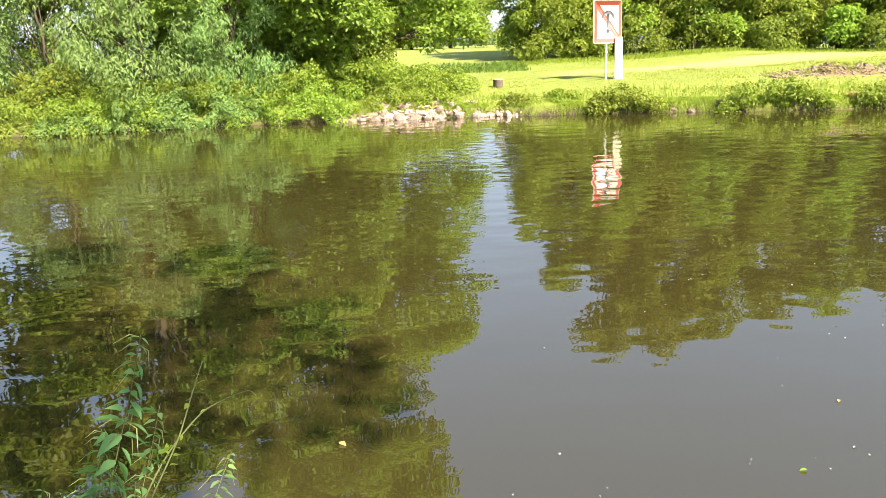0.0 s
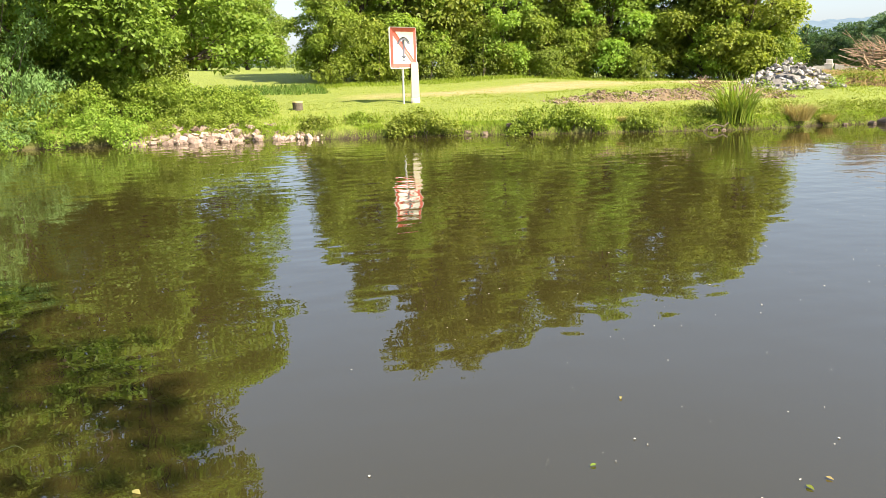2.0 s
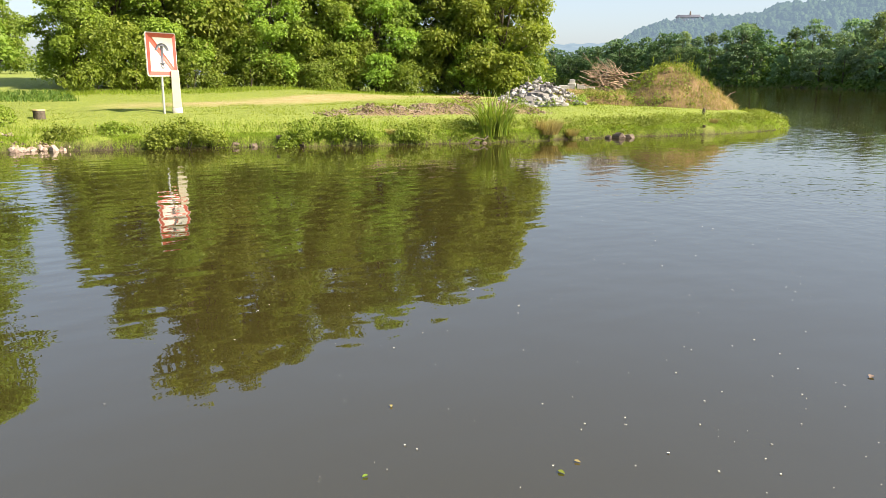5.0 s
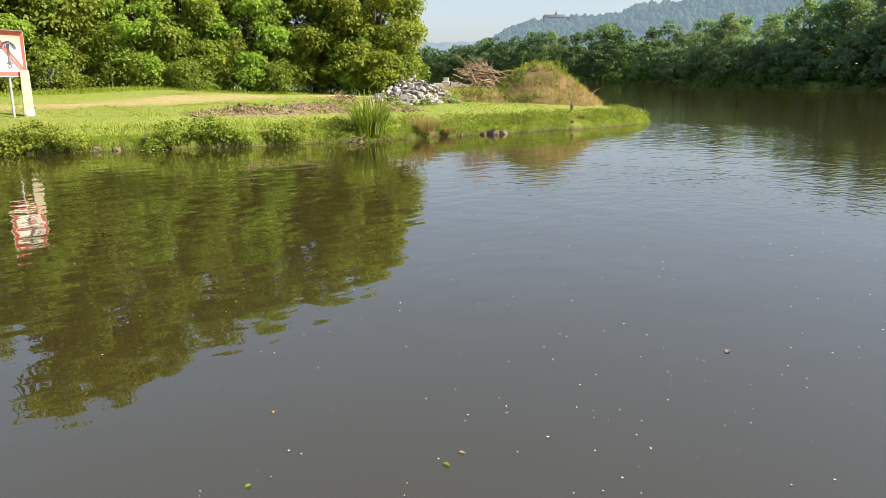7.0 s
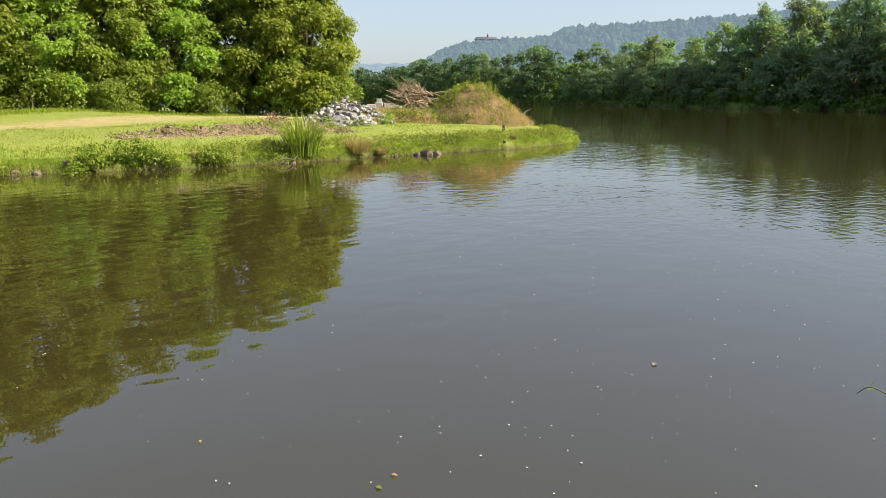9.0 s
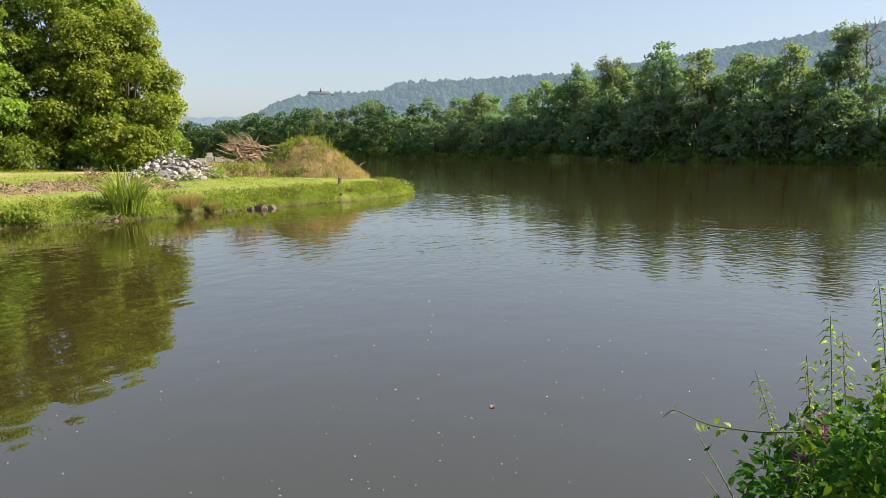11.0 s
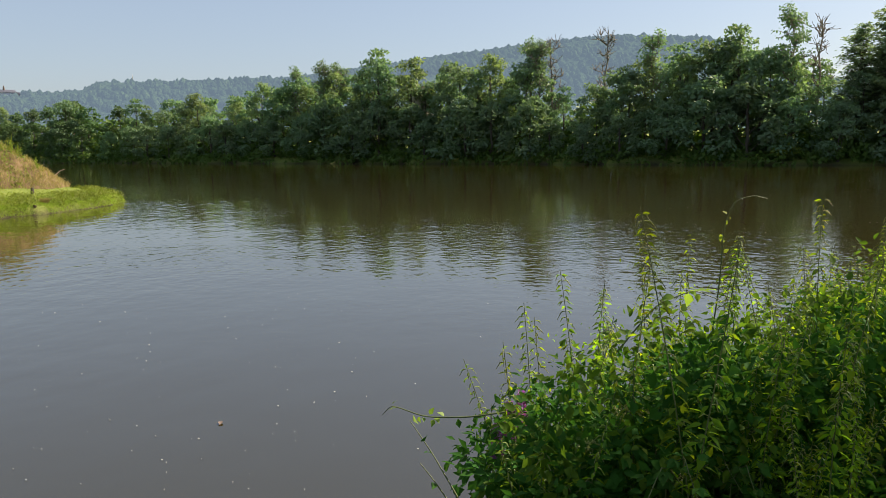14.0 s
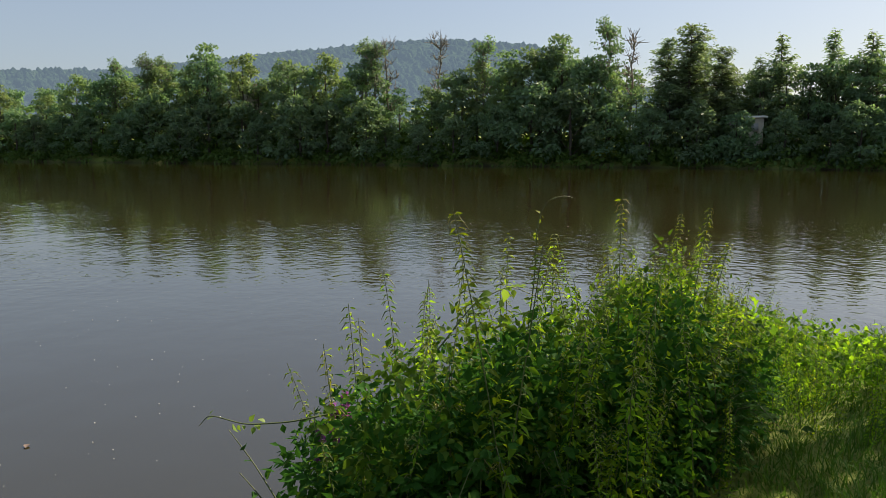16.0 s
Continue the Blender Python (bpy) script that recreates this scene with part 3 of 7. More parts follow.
    for frac, w in ((0.0, 0.8), (0.45, 1.0), (0.8, 0.6)):
        ring = base[:, None] + np.stack([np.cos(ang)[None] * wid[:, None] * w, np.sin(ang)[None] * wid[:, None] * w, np.broadcast_to(frac * hgt[:, None], (n, 4))], -1)
        rings.append(ring)
    v = np.concatenate([*rings, (base + np.stack([0 * hgt, 0 * hgt, hgt], 1))[:, None]], 1)
    k = np.arange(n)[:, None, None] * 13
    s = np.arange(4)
    quad = np.concatenate([np.stack([lev * 4 + s, lev * 4 + (s + 1) % 4, lev * 4 + 4 + (s + 1) % 4, lev * 4 + 4 + s], 1) for lev in (0, 1)])
    tri = np.stack([8 + s, 8 + (s + 1) % 4, np.full(4, 12)], 1)
    g.add(v.reshape(-1, 3), (k + quad[None]).reshape(-1, 4))
    g.f.append((k + tri[None]).reshape(-1, 3))
    w = part("backdrop_hill_woods", g, m, None, "far tree tops of the wooded ridge, glowing for haze")
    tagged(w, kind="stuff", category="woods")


build_hill()

# ---- tree row behind the meadow ----
def row_of_trees():
    group = "tree row behind the meadow"
    kinds = [
        (lobed_tree("meadow_tree", "tall leafy tree in full summer green on the meadow edge", 21, 19.0, 5.6, 0.8, LEAF_MID, 31, 0.30, 14, 16, group=group, fill=0.4, flat=0.85, ragged=0.5, droop=0.6), 19.0),
        (lobed_tree("meadow_tree", "tall leafy tree with dense dark green crown", 22, 20.0, 6.0, 0.6, LEAF_MID, 31, 0.30, 15, 16, group=group, fill=0.4, flat=0.85, ragged=0.5, droop=0.6), 20.0),
        (lobed_tree("meadow_tree", "leafy tree with bright yellowish green crown to the ground", 23, 13.0, 4.4, 0.3, LEAF_BRIGHT, 40, 0.265, 15, 16, group=group, peak=0.8, fill=0.4, flat=0.85, ragged=0.5, droop=0.6), 13.0),
    ]
    spots = [(2, 6.9, 55.0, 9.0, 200), (0, 9.4, 56.0, 14.0, 40), (0, 13.6, 57.0, 20.0, 0), (1, 17.6, 58.0, 20.0, 75), (1, 21.6, 58.0, 19.0, 130), (0, 25.6, 57.0, 17.8, 230), (1, 29.6, 55.5, 17.0, 210),
             (0, 33.4, 53.0, 16.0, 310), (2, 36.4, 51.4, 14.5, 120), (2, 35.9, 48.2, 12.0, 95), (2, 33.2, 49.6, 11.0, 0), (2, 12.2, 54.0, 9.5, 60), (2, 19.6, 54.4, 9.5, 280), (2, 27.4, 52.8, 10.5, 100), (2, 23.6, 54.0, 10.0, 20)]
    used = set()
    for k, x, y, h, turn in spots:
        ob, base = kinds[k]
        ob = ob if k not in used else copy_thing(ob, Matrix.Identity(4))
        used.add(k)
        placed(ob, x, y, gz(x, y), turn, h / base)


def row_understory():
    r = np.random.default_rng(27)
    for k, (x, y, w, h, leaf) in enumerate(((8.6, 51.3, 4.6, 4.4, LEAF_BRIGHT), (12.8, 52.6, 4.2, 3.2, LEAF_MID), (17.0, 53.2, 5.0, 4.6, LEAF_MID), (21.5, 52.8, 5.0, 4.0, LEAF_BRIGHT), (26.0, 51.8, 5.0, 4.8, LEAF_MID), (24.0, 54.6, 4.4, 6.0, LEAF_MID), (23.2, 52.0, 3.6, 3.4, LEAF_MID), (36.0, 49.6, 4.6, 6.0, LEAF_MID), (27.5, 56.0, 6.0, 5.5, LEAF_MID), (24.5, 57.6, 6.0, 5.5, LEAF_MID), (32.0, 54.4, 6.0, 5.5, LEAF_MID), (36.6, 52.6, 5.0, 5.5, LEAF_MID), (19.2, 54.4, 4.4, 5.0, LEAF_MID), (30.2, 50.2, 5.0, 4.4, LEAF_MID), (34.0, 48.0, 4.6, 4.8, LEAF_BRIGHT), (37.2, 46.6, 3.6, 3.8, LEAF_MID), (9.5, 58.5, 6.5, 4.2, LEAF_DEEP_SHADE), (15.5, 60.5, 7.0, 4.2, LEAF_DEEP_SHADE), (22.0, 61.0, 7.0, 4.2, LEAF_DEEP_SHADE), (28.5, 59.5, 7.0, 4.2, LEAF_DEEP_SHADE), (34.0, 56.8, 6.0, 4.2, LEAF_DEEP_SHADE))):
        cl = []
        for q in range(26):
            u = r.uniform(-0.5, 0.5)
            cl.append((u * w, r.uniform(-0.9, 1.2), 0.3 + (h - 0.6) * (1 - (1.6 * u) ** 2) * r.random() ** 0.8, r.uniform(0.55, 1.0)))
        ob = shrub("understory_shrub", "dense leafy shrub below the tree row" if leaf is not LEAF_BRIGHT else "bright green leafy shrub below the tree row", 280 + k, cl, leaf, 30, 0.20, "shrubs below the tree row", sub=5)
        placed(ob, x, y, gz(x, y) - 0.2, r.uniform(-20, 20))


row_of_trees()
row_understory()


# ---- trees and shrubs of the left shore ----
def left_shore():
    big = lobed_tree("shore_tree", "large leafy tree leaning over the river", 41, 24.0, 8.6, 1.6, LEAF_MID, 52, 0.21, 17, 13, trunk_r=0.42, lean=(1.0, -1.0), fill=0.35, skirt=12)
    placed(big, -6.5, 40.0, gz(-6.5, 40), 0)
    b2 = lobed_tree("shore_tree", "tall shore tree with dark trunk and open crown", 42, 20.0, 7.0, 3.0, LEAF_MID, 24, 0.33, 11, 10, trunk_r=0.35)
    placed(b2, -15.5, 39.0, gz(-15.5, 39), 70)
    for x, y, a, s in ((-26, 38.5, 200, 1.1), (-20.5, 41.5, 310, 1.2), (-10.5, 43.5, 150, 1.22)):
        placed(copy_thing(b2, Matrix.Identity(4)), x, y, gz(x, y), a, s)
    feather = broad_tree("robinia", "young tree with hanging feathery light green leaves", 43, 7.5, 3.6, 0.8, LEAF_FEATHER, 44, 0.19, 26, 6, trunk_r=0.12, droop=1.3, slim=0.30, group="robinias on the shore")
    placed(feather, -13.0, 35.0, gz(-13.0, 35.0) - 0.2, 0, 1.08)
    placed(copy_thing(feather, Matrix.Identity(4)), -9.0, 35.0, gz(-9, 35.0) - 0.2, 140, 0.8)
    placed(copy_thing(feather, Matrix.Identity(4)), -17.6, 35.6, gz(-17.6, 35.6) - 0.2, 250, 1.0)
    r = np.random.default_rng(3)
    cl = [(x, r.uniform(-0.5, 0.6), r.uniform(0.4, 2.0), r.uniform(0.6, 1.0)) for x in np.linspace(-2.4, 2.4, 14)]
    y1 = shrub("shore_shrub", "yellowish green shrub hanging over the water", 44, cl, LEAF_YELLOW, 95, 0.115)
    placed(y1, -18.6, 34.0, gz(-18.6, 34.0) - 0.15)
    cl = [(x, r.uniform(-0.4, 0.7), r.uniform(0.3, 1.4), r.uniform(0.5, 0.8)) for x in np.linspace(-2.6, 2.6, 16)]
    y2 = shrub("shore_shrub", "green shrub at the waterline", 45, cl, LEAF_BRIGHT, 95, 0.11)
    placed(y2, -14.2, 34.1, gz(-14.2, 34.1) - 0.15)
    placed(copy_thing(y2, Matrix.Identity(4)), -9.5, 34.2, gz(-9.5, 34.2) - 0.15, 175)
    cl = [(x, r.uniform(-0.9, 1.0), max(0.3, 1.95 - 0.15 * abs(x + 2.0) ** 1.3) * r.uniform(0.35, 1.0), r.uniform(0.45, 0.75)) for x in np.linspace(-4.2, 4.2, 44)]
    ivy = shrub("ivy_thicket", "dense bank thicket overgrown with bright green climbing leaves", 46, cl, LEAF_BRIGHT, 105, 0.10, slim=0.8, category="thicket")
    placed(ivy, -2.6, 35.0, gz(-2.6, 35.0) - 0.1)


def left_backing():
    r = np.random.default_rng(29)
    for k, (x, y, w, h, leaf) in enumerate(((-24.5, 36.4, 6.0, 6.0, LEAF_YELLOW), (-19.5, 37.6, 6.0, 6.5, LEAF_BRIGHT), (-14.5, 38.0, 6.0, 5.5, LEAF_MID), (-10.2, 37.4, 5.5, 5.0, LEAF_BRIGHT), (-6.4, 37.2, 4.6, 5.2, LEAF_MID), (-4.4, 38.2, 4.0, 4.4, LEAF_MID))):
        cl = []
        for q in range(34):
            u = r.uniform(-0.5, 0.5)
            cl.append((u * w, r.uniform(-1.0, 1.2), 0.4 + (h - 0.8) * (1 - (1.5 * u) ** 2) * r.random() ** 0.8, r.uniform(0.6, 1.1)))
        ob = shrub("shore_bush", "tall leafy bush behind the shore", 290 + k, cl, leaf, 55, 0.15, "tall bushes on the shore", sub=5)
        placed(ob, x, y, gz(x, y) - 0.2, r.uniform(-15, 15))


left_shore()
left_backing()


# ---- far bank ----
def far_bank():
    group = "trees on the far bank"
    near = [
        (lobed_tree("bank_tree", "leafy tree with rounded dark crown on the far river bank", 61, 18.0, 6.6, 3.0, LEAF_FAR_HAZED, 6.2, 0.68, 9, 8, group=group), 18),
        (lobed_tree("bank_tree", "tall leafy tree with layered crown on the far river bank", 62, 20.0, 5.6, 3.6, LEAF_FAR_HAZED, 6.4, 0.66, 10, 8, group=group, ragged=0.6), 20),
        (lobed_tree("bank_tree", "lighter green tree with uneven crown on the far bank", 64, 19.0, 6.2, 3.2, LEAF_FAR_LIGHT_HAZED, 6.2, 0.66, 10, 8, group=group, ragged=0.5), 19),
        (lobed_tree("bank_tree", "low spreading tree hanging towards the far water", 63, 11.0, 5.8, 0.4, LEAF_FAR_HAZED, 6.2, 0.66, 9, 8, group=group, peak=0.85), 11),
        (lobed_tree("bank_tree", "high-crowned leafy tree behind the far bank", 67, 19.0, 6.6, 6.5, LEAF_FAR_HAZED, 5.0, 0.76, 8, 7, group=group), 19),
    ]
    far = [
        (lobed_tree("bank_tree", "distant dark leafy tree on the far river bank", 65, 18.0, 7.6, 0.4, LEAF_DISTANT, 3.6, 0.95, 9, 8, group=group), 18),
        (lobed_tree("bank_tree", "distant round leafy tree on the far river bank", 66, 18.0, 6.6, 0.6, LEAF_DISTANT, 3.6, 0.95, 8, 8, group=group, peak=0.6), 18),
    ]
    line = np.array([p for p in FAR_SHORE[2:13]], float)
    seg = np.hypot(*np.diff(line, axis=0).T)
    acc = np.concatenate([[0], np.cumsum(seg)])
    HT = [(40, 14), (44, 15), (53, 16), (58, 15), (62, 15.9), (64, 14.8), (66, 17.2), (69, 18.6), (72, 18.8), (74.4, 21.5), (77.5, 20), (79, 17.2), (81, 19.4), (83, 19.8), (86, 19), (88.6, 14.5), (91, 14.6), (93, 17), (94.5, 18),
          (97, 19.6), (99, 20.5), (104, 20), (107, 13.5), (112, 15.5), (114, 15.5), (117.5, 16), (122, 17), (130, 16)]
    r = np.random.default_rng(9)
    used = set()
    for row, (back, step, scale_) in enumerate(((1.6, 6.2, 0.56), (7.5, 7.0, 0.80), (13.5, 11.0, 0.84))):
        s = 0.0
        while s < acc[-1] + 4:
            s2 = s + r.uniform(-1.6, 1.6)
            x, y = np.interp(s2, acc, line[:, 0]), np.interp(s2, acc, line[:, 1])
            k = min(max(np.searchsorted(acc, s2) - 1, 0), len(seg) - 1)
            d = (line[k + 1] - line[k]) / seg[k]
            b = back + r.uniform(-1.0, 1.5)
            x, y = x - d[1] * b, y + d[0] * b
            a = math.degrees(math.atan2(x, y))
            distant = math.hypot(x, y) > 205
            s += step * (1.35 if distant else 1.0)
            if distant and row == 2:
                continue
            h = np.interp(a, [p[0] for p in HT], [p[1] for p in HT]) * (scale_ + 0.08 * (distant and row == 1)) * (r.uniform(0.70, 1.20) if row == 0 else r.uniform(0.84, 1.08))
            kinds = far if distant else near
            kind = int(r.integers(0, 2)) if distant else (3 if row == 0 else int(r.integers(0, 3)) if row == 1 else 4)
            ob, base = kinds[kind]
            if (distant, kind) in used:
                ob = copy_thing(ob, Matrix.Identity(4))
            used.add((distant, kind))
            placed(ob, x, y, gz(x, y) - 0.3, r.uniform(0, 360), h / base)
    # the crowns that stand out against the sky: bearing, top, kind and distance behind the shore
    for a, top, kind, back in ((44.6, 16, 0, 6), (49.5, 15.5, 2, 6), (53.4, 16.6, 0, 7), (57.8, 15.8, 1, 7), (61.9, 16.2, 2, 8), (66.4, 17.6, 2, 7), (68.9, 19.0, 0, 8), (71.9, 19.2, 2, 8), (74.9, 23.4, 1, 9), (77.4, 20.8, 2, 8), (81.0, 20.0, 0, 7), (83.3, 20.4, 2, 9),
                               (86.1, 19.4, 0, 8), (92.9, 17.2, 0, 7), (94.6, 18.4, 2, 9), (97.0, 20.2, 1, 8), (99.2, 20.8, 0, 9), (100.5, 22.8, 1, 10), (102.4, 19.0, 0, 8), (104.4, 17.0, 2, 7), (108.6, 14.0, 0, 4), (112.6, 16.0, 2, 6), (113.3, 7.6, 3, 3), (114.5, 16.6, 0, 12), (116.2, 17.5, 0, 9), (117.7, 16.4, 1, 7), (119.3, 17.4, 0, 8), (121.0, 18.5, 0, 9)):
        d = np.array([math.sin(radians(a)), math.cos(radians(a))])
        bearing = np.degrees(np.arctan2(line[:, 0], line[:, 1]))
        x, y = d * (np.interp(a, bearing, np.hypot(line[:, 0], line[:, 1])) + back)
        ob, base = near[kind]
        placed(copy_thing(ob, Matrix.Identity(4)), x, y, gz(x, y) - 0.3, a * 41, (top - gz(x, y)) / base)


far_bank()


def blades(geo, base, height, width, r, lean=0.4, side_lean=None):
    """Grass blades: two-part bent strips, each from a foot point."""
    n = len(base)
    h = np.asarray(height, float)[:, None]
    w = np.broadcast_to(np.asarray(width, float), (n,))[:, None]
    d = np.concatenate([r.normal(0, lean, (n, 2)), np.zeros((n, 1))], 1)
    if side_lean is not None:
        d = d + side_lean
    a = r.uniform(0, 6.28, n)
    s = np.stack([np.cos(a), np.sin(a), 0 * a], 1) * w * 0.5
    mid = base + (np.array([0, 0, 0.6]) + d * 0.25) * h
    tip = base + (np.array([0, 0, 1.0]) + d * 0.8) * h
    v = np.stack([base - s, base + s, mid + s * 0.7, mid - s * 0.7, tip], 1)
    k = np.arange(n)[:, None] * 5
    geo.add(v.reshape(-1, 3), k + [[0, 1, 2, 3]])
    geo.f.append(k + [[3, 2, 4]] + (geo.n - 5 * n))
    return geo


# ---- rubble, brush and mound on the spit ----
def stone_meshes(name, mat, count, seed, flat=0.75):
    r = np.random.default_rng(seed)
    out = []
    for k in range(count):
        bm = bmesh.new()
        sx, sy, sz = r.uniform(0.8, 1.3), r.uniform(0.6, 1.0), flat * r.uniform(0.65, 1.15)
        for q in unit(r.normal(size=(13, 3))):
            q = np.clip(q * r.uniform(0.9, 1.25), -0.82, 0.82)
            bm.verts.new((q[0] * sx, q[1] * sy, q[2] * sz))
        hull = bmesh.ops.convex_hull(bm, input=bm.verts[:])
        bmesh.ops.delete(bm, geom=[e for e in hull["geom_interior"] if isinstance(e, bmesh.types.BMVert)], context='VERTS')
        me = bpy.data.meshes.new(name)
        bm.to_mesh(me)
        bm.free()
        me.materials.append(mat)
        out.append(me)
    return out


def stones_on(parent, meshes, places, r):
    for (x, y, z, s) in places:
        ob = new("stone", meshes[int(r.integers(0, len(meshes)))])
        ob.parent = parent
        ob.matrix_basis = Matrix.Translation((x, y, z)) @ Euler((r.uniform(-0.5, 0.5), r.uniform(-0.5, 0.5), r.uniform(0, 6.28))).to_matrix().to_4x4() @ Matrix.Scale(s, 4)


def rubble_heap():
    r = np.random.default_rng(71)
    t = thing("rubble_heap", "heap of broken pale grey stones on the grass", "stone heap", at=(28.35, 34.4, gz(28.35, 34.4)))
    core = Geo()
    n = 24
    ang = np.arange(n) * 2 * np.pi / n
    prev = []
    for k, (f, h) in enumerate(((1.0, -0.1), (0.75, 0.34), (0.45, 0.76), (0.15, 1.0))):
        prev.append(np.stack([np.cos(ang) * 2.3 * f, np.sin(ang) * 1.5 * f, np.full(n, h - 0.16)], 1))
    v = np.concatenate(prev)
    i, j = np.meshgrid(np.arange(3), np.arange(n), indexing="ij")
    core.add(v, np.stack([i * n + j, i * n + (j + 1) % n, (i + 1) * n + (j + 1) % n, (i + 1) * n + j], -1).reshape(-1, 4))
    core.f.append(np.arange(3 * n, 4 * n)[None])
    part("core", core, STONE, t, "grit between the stones")
    ms = stone_meshes("stone", STONE, 8, 72)
    pl = []
    for k in range(299):
        a, f = r.uniform(0, 6.28), r.random() ** 0.5
        h = 1.42 * (1 - f) ** 0.85
        pl.append((math.cos(a) * 3.0 * f, math.sin(a) * 2.0 * f, h + r.uniform(-0.03, 0.12), 0.09 + 0.14 * r.random() ** 1.5))
    stones_on(t, ms, pl, r)
    g = Geo()
    a = r.uniform(3.6, 6.6, 26)
    puff_leaves(g, np.stack([np.cos(a) * 2.9, np.sin(a) * 1.95, r.uniform(0.0, 0.4, 26)], 1), r.uniform(0.12, 0.3, 26), 60, 0.12, r, 0.1)
    tagged(part("weed_cover", g, LEAF_YELLOW, t, "weeds round the foot"), kind="stuff")


def debris_strip():
    r = np.random.default_rng(73)
    t = thing("debris_strip", "low strip of broken brick and stone rubble on bare soil", "rubble", at=(0, 0, 0))
    ms = stone_meshes("stone", RUBBLE, 7, 74)
    def hump(x, y):
        mid = 32.9 - 0.14 * (x - 14.6) + 0.25 * np.sin(x * 1.7)
        ends = np.clip((x - 13.8) / 2.0, 0, 1) * np.clip((25.8 - x) / 1.6, 0, 1)
        crest = 0.34 + 0.14 * np.sin(x * 1.9 + 1) + 0.10 * np.sin(x * 4.3) + 0.12 * np.clip((x - 20) / 5, 0, 1)
        return 0.72 * crest * ends * np.exp(-((y - mid) / 1.0) ** 2)

    def place(n):
        x = 14.2 + 11.2 * r.random(n)
        y = 32.9 - 0.14 * (x - 14.6) + 0.25 * np.sin(x * 1.7) + r.normal(-0.1, 0.8, n)
        return np.stack([x, y, ground_height(x, y) + hump(x, y)], 1)

    xs, vs = np.linspace(13.6, 26.0, 72), np.linspace(-2.2, 2.2, 19)
    X, V = np.meshgrid(xs, vs, indexing="ij")
    Y = 32.9 - 0.14 * (X - 14.6) + 0.25 * np.sin(X * 1.7) + V
    Z = ground_height(X.ravel(), Y.ravel()) + hump(X, Y).ravel() - 0.05 - 0.12 * (np.abs(V.ravel()) > 2.1) + lumpy(np.stack([X.ravel(), Y.ravel(), 0 * X.ravel()], 1), 5.0, 77) * 0.05 * (np.abs(V.ravel()) < 1.5)
    i, j = np.meshgrid(np.arange(71), np.arange(18), indexing="ij")
    part("earth", Geo().add(np.stack([X.ravel(), Y.ravel(), Z], 1), np.stack([i * 19 + j, (i + 1) * 19 + j, (i + 1) * 19 + j + 1, i * 19 + j + 1], -1).reshape(-1, 4)), EARTH, t, "bare brown earth", True)
    stones_on(t, ms, [(*p, 0.04 + 0.12 * r.random() ** 3.0) for p in place(290)], r)
    n = 3600
    p = place(n)
    s = 0.018 + 0.05 * r.random(n) ** 2
    v = unit(r.normal(size=(n, 6, 3))) * [1, 1, 0.7]
    v = np.array([[1, 0, 0], [0, 1, 0], [-1, 0, 0], [0, -1, 0], [0, 0, 0.8], [0, 0, -0.8]]) + v * 0.45
    v = p[:, None] + v * s[:, None, None]
    k = np.arange(n)[:, None, None] * 6
    f = np.array([[0, 1, 4], [1, 2, 4], [2, 3, 4], [3, 0, 4], [1, 0, 5], [2, 1, 5], [3, 2, 5], [0, 3, 5]])
    tagged(part("grit", Geo().add(v.reshape(-1, 3), (k + f[None]).reshape(-1, 3)), RUBBLE, t, "small brick and stone fragments"), kind="stuff")
    g = Geo()
    p = place(210)
    puff_leaves(g, p, r.uniform(0.08, 0.24, 210), 70, 0.10, r, 0.1)
    tagged(part("weed_cover", g, LEAF_YELLOW, t), kind="stuff")


def riprap():
    r = np.random.default_rng(75)
    t = thing("riprap_bank", "pale pinkish broken stones piled along the waterline", "stone bank")
    ms = stone_meshes("stone", STONE_RED, 8, 76, 0.7)
    pl = []
    for k in range(290):
        x = r.uniform(-4.4, 5.4)
        off = r.uniform(-0.12, 0.55) if r.random() < 0.9 else r.uniform(0.5, 0.8)
        y = np.interp(x, [-4, 1.8, 5.2], [33.0, 32.2, 31.5]) + off
        base = max(0.0, off) * (0.72 if x < 2.0 else 0.55)
        big = 1.0 if x < 2.0 else 0.72
        pl.append((x, y, base + r.uniform(-0.05, 0.07), r.uniform(0.15, 0.32) * big))
    stones_on(t, ms, pl, r)


